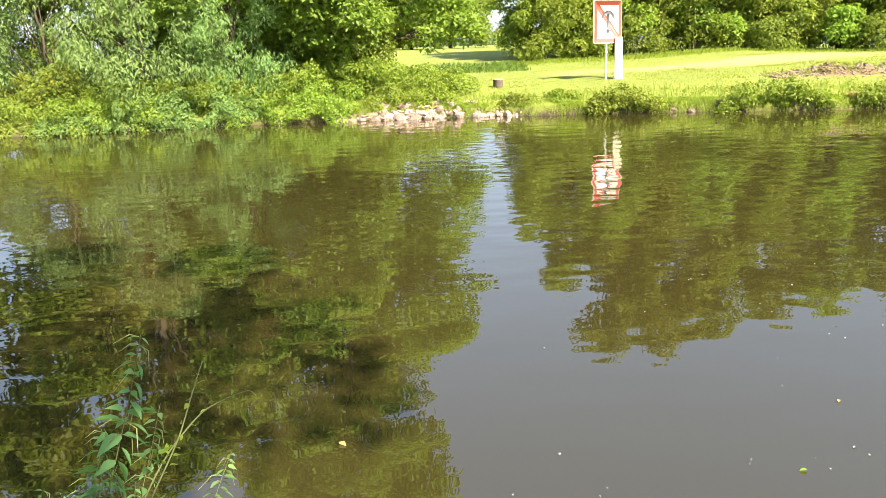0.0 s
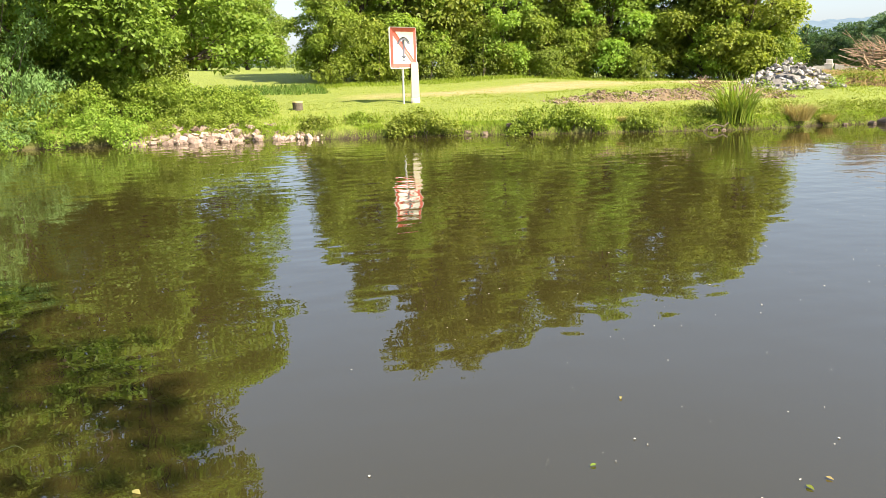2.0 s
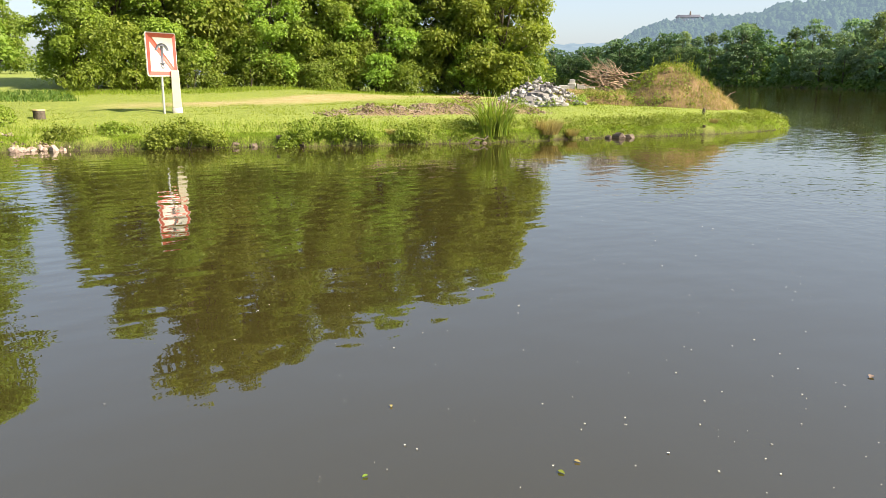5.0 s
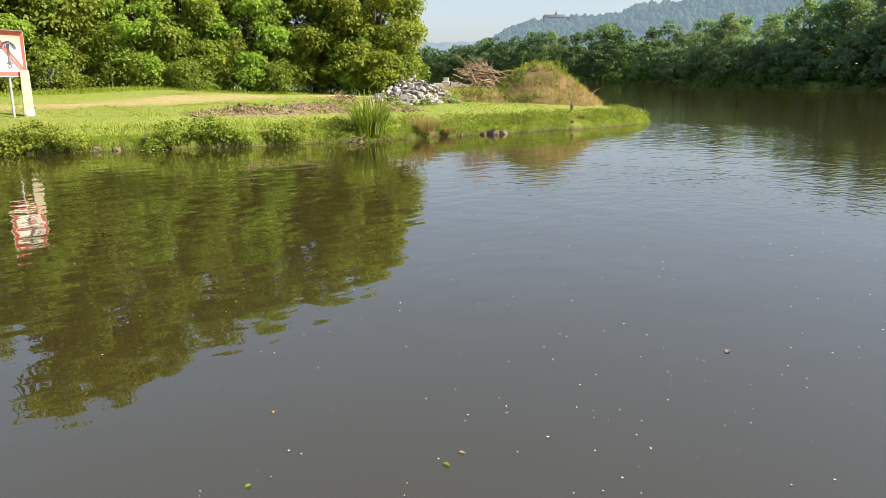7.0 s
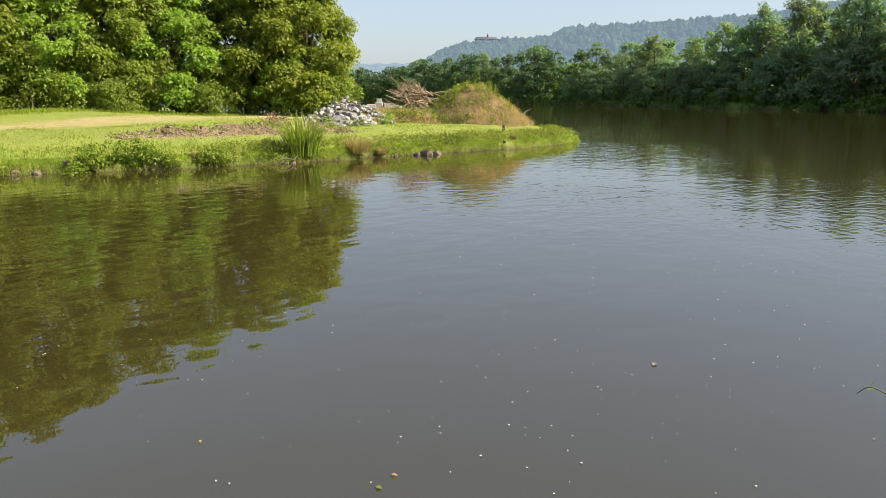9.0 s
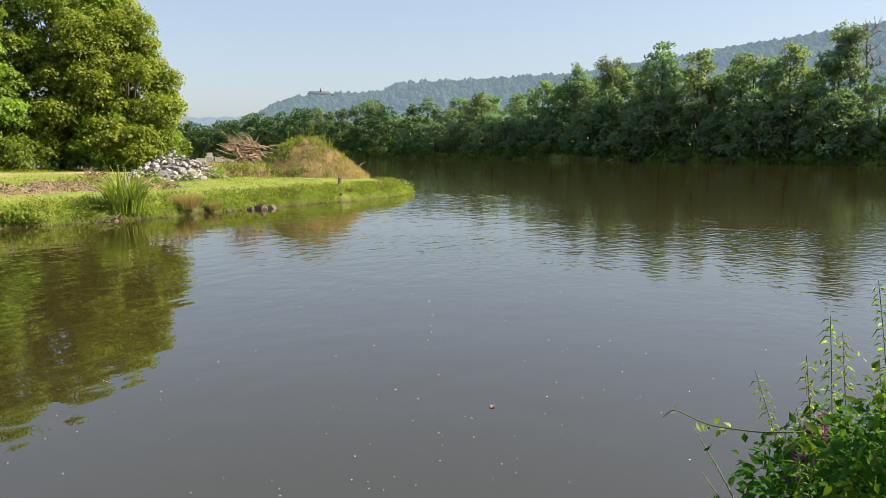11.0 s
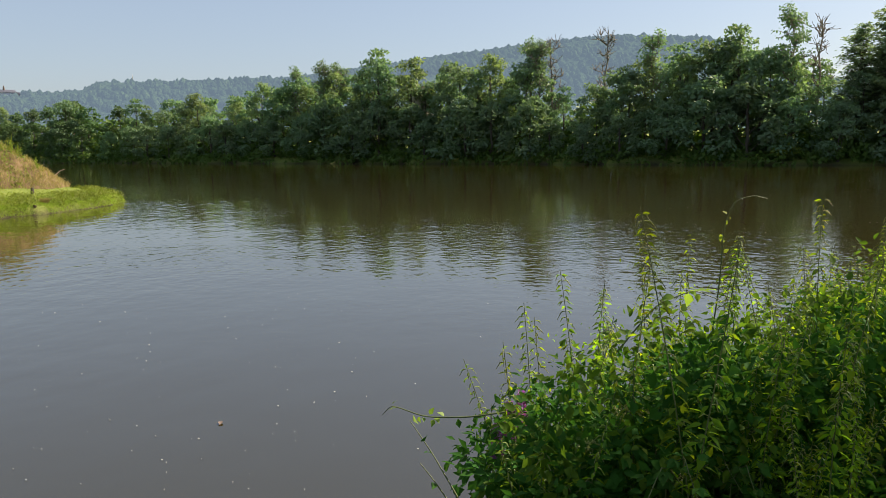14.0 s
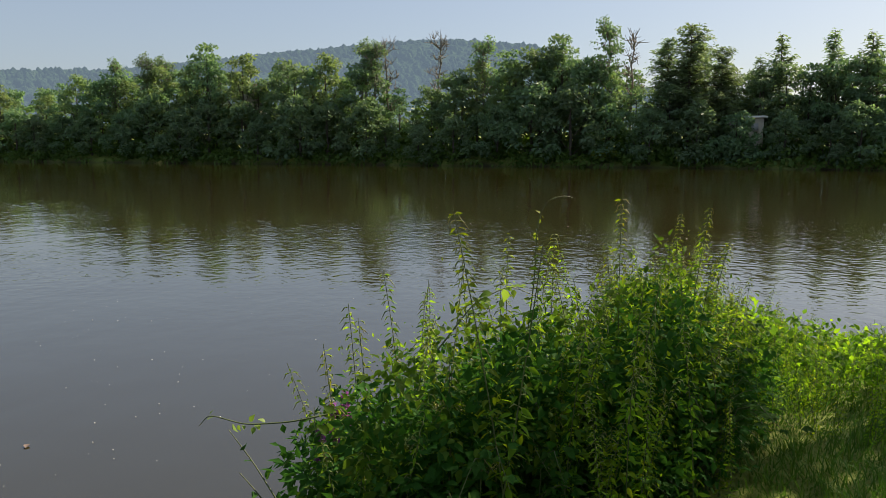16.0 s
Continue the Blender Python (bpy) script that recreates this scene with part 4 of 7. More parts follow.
def mound():
    cx, cy = 37.25, 32.2
    ground_z = 0.95
    t = thing("soil_mound", "tall heap of earth overgrown with weeds and dry grass", "earth mound", at=(cx, cy, ground_z))
    n, k = 56, 16
    ang = np.arange(n) * 2 * np.pi / n
    side = np.array([0.66, -0.75])
    away = np.array([0.75, 0.66])

    def height(u, w):
        """Height over the mound's foot at u metres along it, w across."""
        half = np.where(u < 0, 4.3, 3.7)
        f = np.hypot(u / half, w / 3.3)
        slope = (1.24 - 0.16 * np.tanh(u / 0.7)) * np.clip(1 - f, 0, 1)
        top = 1.0 - 0.10 * np.cos(np.clip(u, -2, 2) * 1.2)
        slope = np.minimum(slope, 0.93 + 0.07 * np.tanh((slope - 0.93) * 4)) * np.where(slope > 0.9, 0.94 + 0.06 * top, 1.0)
        q = np.stack([u, w, 0 * u], -1)
        return 2.52 * slope + (lumpy(q, 1.4, 81) * 0.17 + lumpy(q, 4.0, 83) * 0.09) * np.clip(3 - 3 * f, 0, 1)

    rings = []
    for f in np.linspace(1.05, 0.03, k):
        u, w = np.cos(ang) * f, np.sin(ang) * 3.3 * f
        u = u * np.where(u < 0, 4.3, 3.7)
        h = height(u, w) - 0.5 * (f > 1.0)
        rings.append(np.concatenate([u[:, None] * side + w[:, None] * away, h[:, None]], 1))
    i, j = np.meshgrid(np.arange(k - 1), np.arange(n), indexing="ij")
    g = Geo().add(np.concatenate(rings), np.stack([i * n + j, i * n + (j + 1) % n, (i + 1) * n + (j + 1) % n, (i + 1) * n + j], -1).reshape(-1, 4))
    g.f.append(np.arange((k - 1) * n, k * n)[None])
    part("earth", g, SOIL, t, "brown earth", True)
    r = np.random.default_rng(82)

    def spots(m, spread_=1.0):
        a, f = r.uniform(0, 6.28, m), np.sqrt(r.random(m)) * spread_
        u, w = np.cos(a) * f, np.sin(a) * 3.3 * f
        u = u * np.where(u < 0, 4.3, 3.7)
        return np.concatenate([u[:, None] * side + w[:, None] * away, height(u, w)[:, None]], 1), u

    for name, mat, count, hi, keep in (("dry_grass", GRASS_DRY, 9000, 0.40, lambda u: r.random(len(u)) < np.clip(0.28 + 0.30 * u, 0.06, 1)),
                                       ("green_grass", GRASS, 5600, 0.32, lambda u: r.random(len(u)) < np.clip(1.0 - 0.25 * u, 0.15, 1))):
        p, u = spots(count)
        p = p[keep(u)]
        gg = Geo()
        blades(gg, p, r.uniform(0.06, hi * 0.8, len(p)), 0.022, r, 0.9)
        part(name, gg, mat, t)
    p, u = spots(230, 0.97)
    p = p[r.random(len(p)) < np.clip(0.75 - 0.22 * u, 0.12, 1)]
    g2 = Geo()
    puff_leaves(g2, p + [0, 0, 0.06], r.uniform(0.10, 0.26, len(p)), 60, 0.13, r, 0.1)
    tagged(part("weed_cover", g2, LEAF_YELLOW, t), kind="stuff")
    p, u = spots(70, 0.98)
    p = p[r.random(len(p)) < np.clip(0.7 - 0.16 * u, 0.2, 1)]
    g7 = Geo()
    puff_leaves(g7, p + [0, 0, 0.05], r.uniform(0.12, 0.34, len(p)), 55, 0.12, r, 0.1)
    tagged(part("weed_cover", g7, LEAF_MID, t, "darker green weeds"), kind="stuff")
    bush_at = np.array([-1.55 * side[0] - 1.6 * away[0], -1.55 * side[1] - 1.6 * away[1]])
    g3 = Geo()
    puff_leaves(g3, np.array([[bush_at[0] + dx, bush_at[1] + dx * 0.4, 1.35 + dz] for dx, dz in ((0, 0.2), (0.2, 0.55), (-0.15, 0.75), (0.1, 0.0), (0.05, 0.95))]), np.array([0.30, 0.28, 0.22, 0.32, 0.16]), 60, 0.14, r, 0.1)
    tagged(part("sapling", g3, LEAF_YELLOW, t, "bright yellow-green sapling"), kind="stuff")
    for k2 in range(26):
        u0 = r.uniform(-2.6, 2.4)
        w0 = r.uniform(-1.2, 1.2)
        h0 = float(height(np.array([u0]), np.array([w0]))[0])
        foot = np.array([*(u0 * side + w0 * away), h0])
        hh = r.uniform(0.3, 0.95)
        g4 = tube(Geo(), bent(foot - [0, 0, 0.05], foot + [r.normal(0, 0.05), r.normal(0, 0.05), hh], 0, 4), np.array([0.012, 0.012, 0.022, 0.008]), 4)
        m = 14
        q = foot + np.stack([r.normal(0, 0.03, m), r.normal(0, 0.03, m), r.uniform(0.1, 1.0, m) * hh], 1)
        leaf_set(g4, q, r.normal(size=(m, 3)) + [0, 0, 0.5], r.normal(size=(m, 3)), np.full(m, 0.11), np.full(m, 0.04))
        part("weed_stalk", g4, GRASS, t, "tall weed stalk")
    g5 = Geo()
    tube(g5, [(39.05 - cx, 29.9 - cy, 0.65), (39.3 - cx, 29.75 - cy, 0.90), (39.45 - cx, 29.5 - cy, 1.02)], [0.03, 0.028, 0.02], 6)
    part("stick", g5, WOOD_DEAD, t, "broken stick poking out")
    post = thing("wooden_post", "short dark weathered post at the foot of the mound", "post", at=(34.5, 27.75, gz(34.5, 27.75)))
    g6 = Geo()
    tube(g6, [(0, 0, -0.3), (0, 0, 0.1), (0.01, 0, 0.32)], [0.085, 0.085, 0.075], 8)
    part("shaft", g6, BARK, post)
    cap = Geo()
    tube(cap, [(0.01, 0, 0.32), (0.01, 0, 0.345)], [0.088, 0.07], 8)
    part("cap", cap, STONE_DARK, post)


rubble_heap()
debris_strip()
riprap()
mound()



# ---- sign, posts and stump on the meadow ----
def box(geo, cx, cy, cz, sx, sy, sz):
    v = np.array([(x, y, z) for x in (-0.5, 0.5) for y in (-0.5, 0.5) for z in (-0.5, 0.5)]) * [sx, sy, sz] + [cx, cy, cz]
    geo.add(v, [(0, 1, 3, 2), (4, 6, 7, 5), (0, 4, 5, 1), (2, 3, 7, 6), (0, 2, 6, 4), (1, 5, 7, 3)])
    return geo


WHITE = rough_material("sign_white", [(0.3, (0.70, 0.70, 0.68)), (0.7, (0.82, 0.82, 0.80))], 3.0, 0.5, 0.0)
RED = rough_material("sign_red", [(0.3, (0.46, 0.085, 0.065)), (0.7, (0.56, 0.13, 0.10))], 3.0, 0.45, 0.0)
DARK = rough_material("sign_black", [(0.3, (0.07, 0.075, 0.10)), (0.7, (0.12, 0.125, 0.155))], 3.0, 0.5, 0.0)
STEEL = rough_material("galvanised_steel", [(0.3, (0.30, 0.31, 0.30)), (0.7, (0.45, 0.46, 0.45))], 8.0, 0.5, 0.001)
CREAM = rough_material("cream_paint", [(0.3, (0.44, 0.40, 0.30)), (0.6, (0.53, 0.49, 0.38)), (0.8, (0.58, 0.54, 0.44))], 3.0, 0.7, 0.003)
# white castle wall with distance haze put into the colour as blue-grey
PLASTER_HAZED = rough_material("hazed_white_plaster", [(0.3, (0.48, 0.50, 0.54)), (0.7, (0.60, 0.62, 0.66))], 0.5, 0.9, 0.01)
CUT_WOOD = rough_material("cut_wood", [(0.3, (0.40, 0.30, 0.14)), (0.7, (0.62, 0.50, 0.26))], 12.0, 0.85, 0.004)


def plate(geo, outline, y0, y1):
    """A flat plate in the x-z plane from an outline, between two depths."""
    o = np.asarray(outline, float)
    n = len(o)
    v = np.concatenate([np.stack([o[:, 0], np.full(n, y0), o[:, 1]], 1), np.stack([o[:, 0], np.full(n, y1), o[:, 1]], 1)])
    geo.add(v, np.stack([np.arange(n), (np.arange(n) + 1) % n, (np.arange(n) + 1) % n + n, np.arange(n) + n], 1))
    geo.f.append(np.arange(n)[None] + geo.n - 2 * n)
    geo.f.append(np.arange(n)[::-1][None] + geo.n - n)
    return geo


def rounded(half, rad, steps=4):
    pts = []
    for cx, cz, a0 in ((1, 1, 0), (-1, 1, 90), (-1, -1, 180), (1, -1, 270)):
        for k in range(steps + 1):
            a = radians(a0 + 90 * k / steps)
            pts.append((cx * (half - rad) + math.cos(a) * rad, cz * (half - rad) + math.sin(a) * rad))
    return np.array(pts)


def build_sign():
    x, y = 7.86, 35.42
    z0 = gz(x, y)
    t = thing("river_sign", "white red-bordered sign with crossed-out anchor on a steel post", "sign", at=(x, y, z0), turn=36)
    zc, half = 3.645 - z0, 0.93
    up = np.array([0, zc])
    part("panel", plate(Geo(), rounded(half, 0.10) + up, -0.02, 0.02), WHITE, t, "white panel with rounded corners")
    outer, inner = rounded(half - 0.035, 0.08), rounded(half - 0.215, 0.02)
    n = len(outer)
    g = Geo()
    v = []
    for dep in (-0.026, -0.021):
        for o in (outer, inner):
            v.append(np.stack([o[:, 0], np.full(n, dep), o[:, 1] + zc], 1))
    i = np.arange(n)
    j = (i + 1) % n
    g.add(np.concatenate(v), np.concatenate([np.stack([a * n + i, a * n + j, b * n + j, b * n + i], 1) for a, b in ((0, 1), (2, 3), (0, 2), (1, 3))]))
    part("border", g, RED, t, "red border")
    d = 0.16
    e = half - 0.20
    g = plate(Geo(), np.array([(-e, e), (-e + d, e), (e, -e + d), (e, -e), (e - d, -e), (-e, e - d)]) + up, -0.030, -0.0265)
    part("diagonal_bar", g, RED, t, "red diagonal bar")
    g = plate(Geo(), np.array([(-0.08, 0.40), (0.08, 0.40), (0.065, -0.42), (-0.065, -0.42)]) + up, -0.036, -0.032)
    arc = [(math.sin(a) * 0.47, 0.02 + math.cos(a) * 0.46) for a in np.linspace(-1.25, 1.25, 13)]
    arc += [(math.sin(a) * 0.34, -0.02 + math.cos(a) * 0.385) for a in np.linspace(1.05, -1.05, 13)]
    plate(g, np.array(arc) + up, -0.0405, -0.0365)
    plate(g, np.array([(-0.17, -0.36), (0.17, -0.36), (0.17, -0.42), (-0.17, -0.42)]) + up, -0.0405, -0.0365)
    ring = [(math.cos(a) * 0.10, -0.51 + math.sin(a) * 0.10) for a in np.linspace(0.0, 6.10, 16)]
    ring += [(math.cos(a) * 0.05, -0.51 + math.sin(a) * 0.05) for a in np.linspace(6.10, 0.0, 16)]
    plate(g, np.array(ring) + up, -0.0405, -0.0365)
    part("anchor", g, DARK, t, "dark grey upside-down anchor symbol")
    g = Geo()
    tube(g, [(0, 0.075, -0.5), (0, 0.075, 0.9), (0, 0.075, zc + 0.8)], 0.052, 10)
    part("post", g, STEEL, t, "galvanised steel pipe")
    for h in (zc + 0.5, zc - 0.5, zc - 1.32):
        g = Geo()
        tube(g, [(0, 0.075, h - 0.04), (0, 0.075, h + 0.04)], 0.066, 10)
        part("clamp", g, STEEL, t)
    # white post beside it
    x, y = 8.42, 35.62
    w = thing("marker_post", "cream-white painted concrete marker post beside the sign", "post", at=(x, y, gz(x, y)), turn=-10)
    bm = bmesh.new()
    bmesh.ops.create_cube(bm, size=1.0)
    for v in bm.verts:
        v.co = (v.co.x * (0.38 if v.co.z < 0 else 0.34), v.co.y * 0.22, (v.co.z + 0.5) * 1.62 + 0.24)
    bmesh.ops.bevel(bm, geom=bm.edges[:], offset=0.015, segments=1, affect='EDGES')
    me = bpy.data.meshes.new("shaft")
    bm.to_mesh(me)
    bm.free()
    me.materials.append(CREAM)
    part("shaft", me, CREAM, w)
    part("foot", box(Geo(), 0, 0, 0.0, 0.42, 0.26, 0.48), CONCRETE, w, "bare concrete foot")


def build_stump():
    x, y = 2.85, 35.2
    t = thing("tree_stump", "short grey tree stump with a pale cut top in the grass", "stump", at=(x, y, gz(x, y)), turn=20, size=0.82)
    g = Geo()
    n = 18
    ang = np.arange(n) * 2 * np.pi / n
    wob = 1 + 0.05 * np.sin(ang * 5) + 0.04 * np.sin(ang * 3 + 1)
    rows = [(-0.15, 0.33), (0.05, 0.28), (0.25, 0.275), (0.40, 0.285)]
    v = np.concatenate([np.stack([np.cos(ang) * rr * wob, np.sin(ang) * rr * wob, np.full(n, h)], 1) for h, rr in rows])
    i, j = np.meshgrid(np.arange(3), np.arange(n), indexing="ij")
    g.add(v, np.stack([i * n + j, i * n + (j + 1) % n, (i + 1) * n + (j + 1) % n, (i + 1) * n + j], -1).reshape(-1, 4))
    g.f.append(np.arange(3 * n, 4 * n)[None])
    part("trunk", g, BARK, t)
    g = Geo()
    v = np.concatenate([np.stack([np.cos(ang) * rr * wob, np.sin(ang) * rr * wob, np.full(n, h)], 1) for h, rr in ((0.404, 0.30), (0.455, 0.30))])
    i = np.arange(n)
    g.add(v, np.stack([i, (i + 1) % n, (i + 1) % n + n, i + n], 1))
    g.f.append(np.arange(n, 2 * n)[None])
    part("cut_top", g, CUT_WOOD, t, "pale yellow cut wood")


build_sign()
build_stump()


# ---- plants along the meadow's bank ----
def bank_plants():
    r = np.random.default_rng(91)
    group = "shrubs along the bank"
    spots = [(5.1, 32.2, 1.3, 0.55, LEAF_BRIGHT), (7.5, 30.75, 2.7, 0.95, LEAF_BRIGHT), (12.8, 29.0, 3.9, 1.15, LEAF_BRIGHT), (16.2, 28.4, 1.2, 0.55, LEAF_MID), (3.4, 32.5, 1.1, 0.5, LEAF_MID), (29.3, 26.8, 1.3, 0.40, LEAF_MID)]
    for x, y, w, h, leaf in spots:
        n = int(8 + w * 9)
        cl = []
        for k in range(n):
            u = r.uniform(-0.5, 0.5)
            hh = h * (1 - (2 * u) ** 2 * 0.55) * r.uniform(0.35, 0.95)
            cl.append((u * w, r.uniform(-0.45, 0.45), max(0.08, hh - 0.12), r.uniform(0.20, 0.36)))
        ob = shrub("bank_shrub", "low bright green leafy shrub on the grassy bank" if h < 0.9 else "dense leafy green shrub overhanging the water", 92 + int(x * 3), cl, leaf, 100, 0.115, group, slim=0.6, sub=4)
        placed(ob, x, y, max(0.06, gz(x, y) - 0.22), r.uniform(-18, -10))
    # reed clump
    t = thing("reed_clump", "tall green reed clump at the water's edge", "reeds", at=(19.9, 27.15, gz(19.9, 27.15)))
    shapes = []
    for k in range(10):
        h = r.uniform(1.3, 2.35)
        bend = np.array([r.uniform(0.25, 1.5), r.normal(0, 0.06), 0])
        ts = np.linspace(0, 1, 7)[:, None]
        p = ts * [0, 0, h] + ts ** 2.2 * bend - ts ** 4 * [0, 0, 0.35 * np.linalg.norm(bend)]
        s = np.array([0, 1, 0]) * 0.026 * np.array([0.7, 1, 1, 0.95, 0.8, 0.5, 0.05])[:, None]
        v = np.stack([p - s, p + s], 1).reshape(-1, 3)
        q = np.arange(6) * 2
        shapes.append(Geo().add(v, np.stack([q, q + 1, q + 3, q + 2], 1)).mesh("blade", LEAF_YELLOW))
    for k in range(260):
        a, f = r.uniform(0, 6.28), math.sqrt(r.random())
        ob = new("blade", shapes[k % 10])
        ob.parent = t
        ob.matrix_basis = pose_of(math.cos(a) * f * 0.78, math.sin(a) * f * 0.42, -0.15, math.degrees(a) + r.normal(0, 35)) @ Matrix.Scale(r.uniform(0.7, 1.08), 4)
    # drooping dry tufts
    dry = None
    for x, y, s in ((22.6, 26.75, 1.5), (24.0, 26.7, 0.8), (33.0, 25.9, 0.55), (15.4, 28.4, 0.5)):
        if dry is None:
            dry = thing("dry_tuft", "hanging tuft of dry straw-coloured grass on the bank", "grass tuft", "dry tufts")
            g = Geo()
            n = 420
            a = r.uniform(0, 6.28, n)
            f = np.stack([np.cos(a), np.sin(a), 0 * a], 1) * (np.sqrt(r.random(n)) * 0.32)[:, None]
            blades(g, f, r.uniform(0.35, 0.75, n), 0.02, r, 0.35, f * 2.2 + np.array([0, -0.25, -0.35]))
            part("straw", g, GRASS_DRY, dry)
            ob = dry
        else:
            ob = copy_thing(dry, Matrix.Identity(4))
        placed(ob, x, y, gz(x, y), r.uniform(0, 60), s)
    # rocks at the water's edge
    ms = stone_meshes("rock", STONE_DARK, 4, 94)
    for x, y, s in ((26.3, 25.95, 0.42), (26.9, 25.9, 0.30), (25.8, 26.1, 0.22), (9.3, 30.2, 0.16), (10.0, 29.95, 0.2), (11.0, 29.7, 0.18), (8.8, 30.4, 0.12), (18.8, 26.9, 0.16), (19.1, 26.8, 0.12), (32.1, 25.75, 0.14), (24.6, 26.3, 0.15)):
        ob = new("rock", ms[int(r.integers(0, 4))])
        tagged(ob, "weathered brown rock at the water's edge", "rock", "bank rocks")
        ob.matrix_basis = pose_of(x, y, max(0.02, gz(x, y) - 0.02), r.uniform(0, 360)) @ Matrix.Scale(s, 4)
    # dead branch hanging into the water
    t = thing("dead_branch", "bent dead branch dipping into the water", "branch", at=(18.7, 26.75, 0.0))
    g = Geo()
    tube(g, [(-0.6, 0, -0.05), (-0.35, 0.0, 0.18), (0.0, 0.05, 0.26), (0.45, 0.1, 0.15), (0.7, 0.15, 0.3)], [0.02, 0.03, 0.035, 0.035, 0.03], 6)
    part("wood", g, BARK, t)


def left_fringe():
    """Leafy growth that hides the left bank's foot and hangs over the water."""
    r = np.random.default_rng(97)
    for k, (x0, x1, leaf, h) in enumerate(((-26, -19.5, LEAF_YELLOW, 1.9), (-20.5, -15.5, LEAF_YELLOW, 1.5), (-16.5, -11.5, LEAF_BRIGHT, 1.3), (-12.5, -7.5, LEAF_FEATHER, 1.5), (-8.5, -3.6, LEAF_BRIGHT, 1.1), (-4.2, 1.2, LEAF_BRIGHT, 0.6), (-17.0, -10.5, LEAF_FEATHER, 0.5))):
        cx = (x0 + x1) / 2
        cl = []
        for x in np.linspace(x0, x1, 30):
            shore_y = np.interp(x, [-40, -19, -11, -4, 1.8], [31, 32.9, 33.3, 33.0, 32.2])
            off = r.uniform(-0.5, 1.3 if k < 6 else 0.4) + (0.9 if k == 5 else 0)
            cl.append((x - cx, shore_y + off - 33.5, 0.06 + max(off, 0) * 0.55 + h * r.random() ** 1.3 * 0.8, r.uniform(0.32, 0.62)))
        ob = shrub("shore_thicket", "leafy green growth hanging over the water's edge" if leaf is not LEAF_YELLOW else "yellow-green leafy growth over the water's edge", 98 + k, cl, leaf, 120, 0.108, "thickets on the shore", category="thicket", sub=4, stems=5)
        placed(ob, cx, 33.5, 0.0)


bank_plants()
left_fringe()


def brush_pile():
    r = np.random.default_rng(101)
    x, y = 35.3, 36.0
    z0 = gz(x, y)
    t = thing("brush_pile", "tangled pile of bare reddish-brown cut branches", "brush pile", at=(x, y, z0))
    side, away = np.array([0.70, -0.71, 0]), np.array([0.71, 0.70, 0])
    for k in range(34):
        L = r.uniform(1.6, 4.2)
        mid = side * r.uniform(-0.6, 0.7) + away * r.uniform(-1.0, 1.0) + np.array([0, 0, r.uniform(0.5, 2.0)])
        tilt = r.uniform(0.1, 0.85) if r.random() < 0.8 else r.uniform(-0.3, 0.1)
        d = unit(-side * 1.0 + away * r.normal(0, 0.6) + side * r.normal(0, 0.35) + np.array([0, 0, tilt]))
        p = bent(mid - d * L * 0.5, mid + d * L * 0.5, r.uniform(-0.15, 0.2), 6, 0.05, r)
        g = Geo()
        rad = r.uniform(0.024, 0.062)
        tube(g, p, np.linspace(rad, rad * 0.35, 6), 5)
        for s in range(int(r.integers(1, 4))):
            root = p[int(r.integers(2, 5))]
            e = root + unit(d + r.normal(0, 0.55, 3) + [0, 0, 0.3]) * r.uniform(0.4, 1.0)
            tube(g, bent(root, e, 0, 4, 0.03, r), np.linspace(rad * 0.5, 0.006, 4), 4)
        part("branch", g, WOOD_DEAD, t)
    g = Geo()
    for k in range(14):
        root = np.array([0, 0, 1.5]) + side * r.uniform(-0.8, 0.3) + away * r.uniform(-0.6, 0.6)
        e = root + np.array([r.normal(0, 0.5), r.normal(0, 0.5), r.uniform(0.4, 1.3)])
        tube(g, bent(root, e, 0, 5, 0.06, r), np.linspace(0.02, 0.005, 5), 4)
    part("twigs", g, BARK_PALE, t, "thin bare grey twigs")
    g = Geo()
    c = np.stack([r.uniform(-1.8, 1.6, 26), r.uniform(-1.4, 1.4, 26), r.uniform(0.05, 0.45, 26)], 1)
    puff_leaves(g, c, r.uniform(0.18, 0.36, 26), 30, 0.16, r, 0.2, 0.35)
    part("dry_leaves", g, GRASS_DRY, t, "withered leaves")
    # red-brown root heap by the debris
    t = thing("root_heap", "small heap of reddish roots and dry twigs", "brush heap", at=(24.6, 36.2, gz(24.6, 36.2)))
    g = Geo()
    for k in range(60):
        a, q = r.uniform(0, 6.28), r.uniform(0.2, 0.8)
        p0 = np.array([r.normal(0, 0.35), r.normal(0, 0.3), r.uniform(0, 0.3)])
        tube(g, bent(p0, p0 + np.array([math.cos(a) * q, math.sin(a) * q, r.uniform(-0.1, 0.4)]), 0.08, 4, 0.04, r), np.linspace(0.025, 0.008, 4), 4)
    tagged(part("root_tangle", g, WOOD_DEAD, t), kind="stuff")


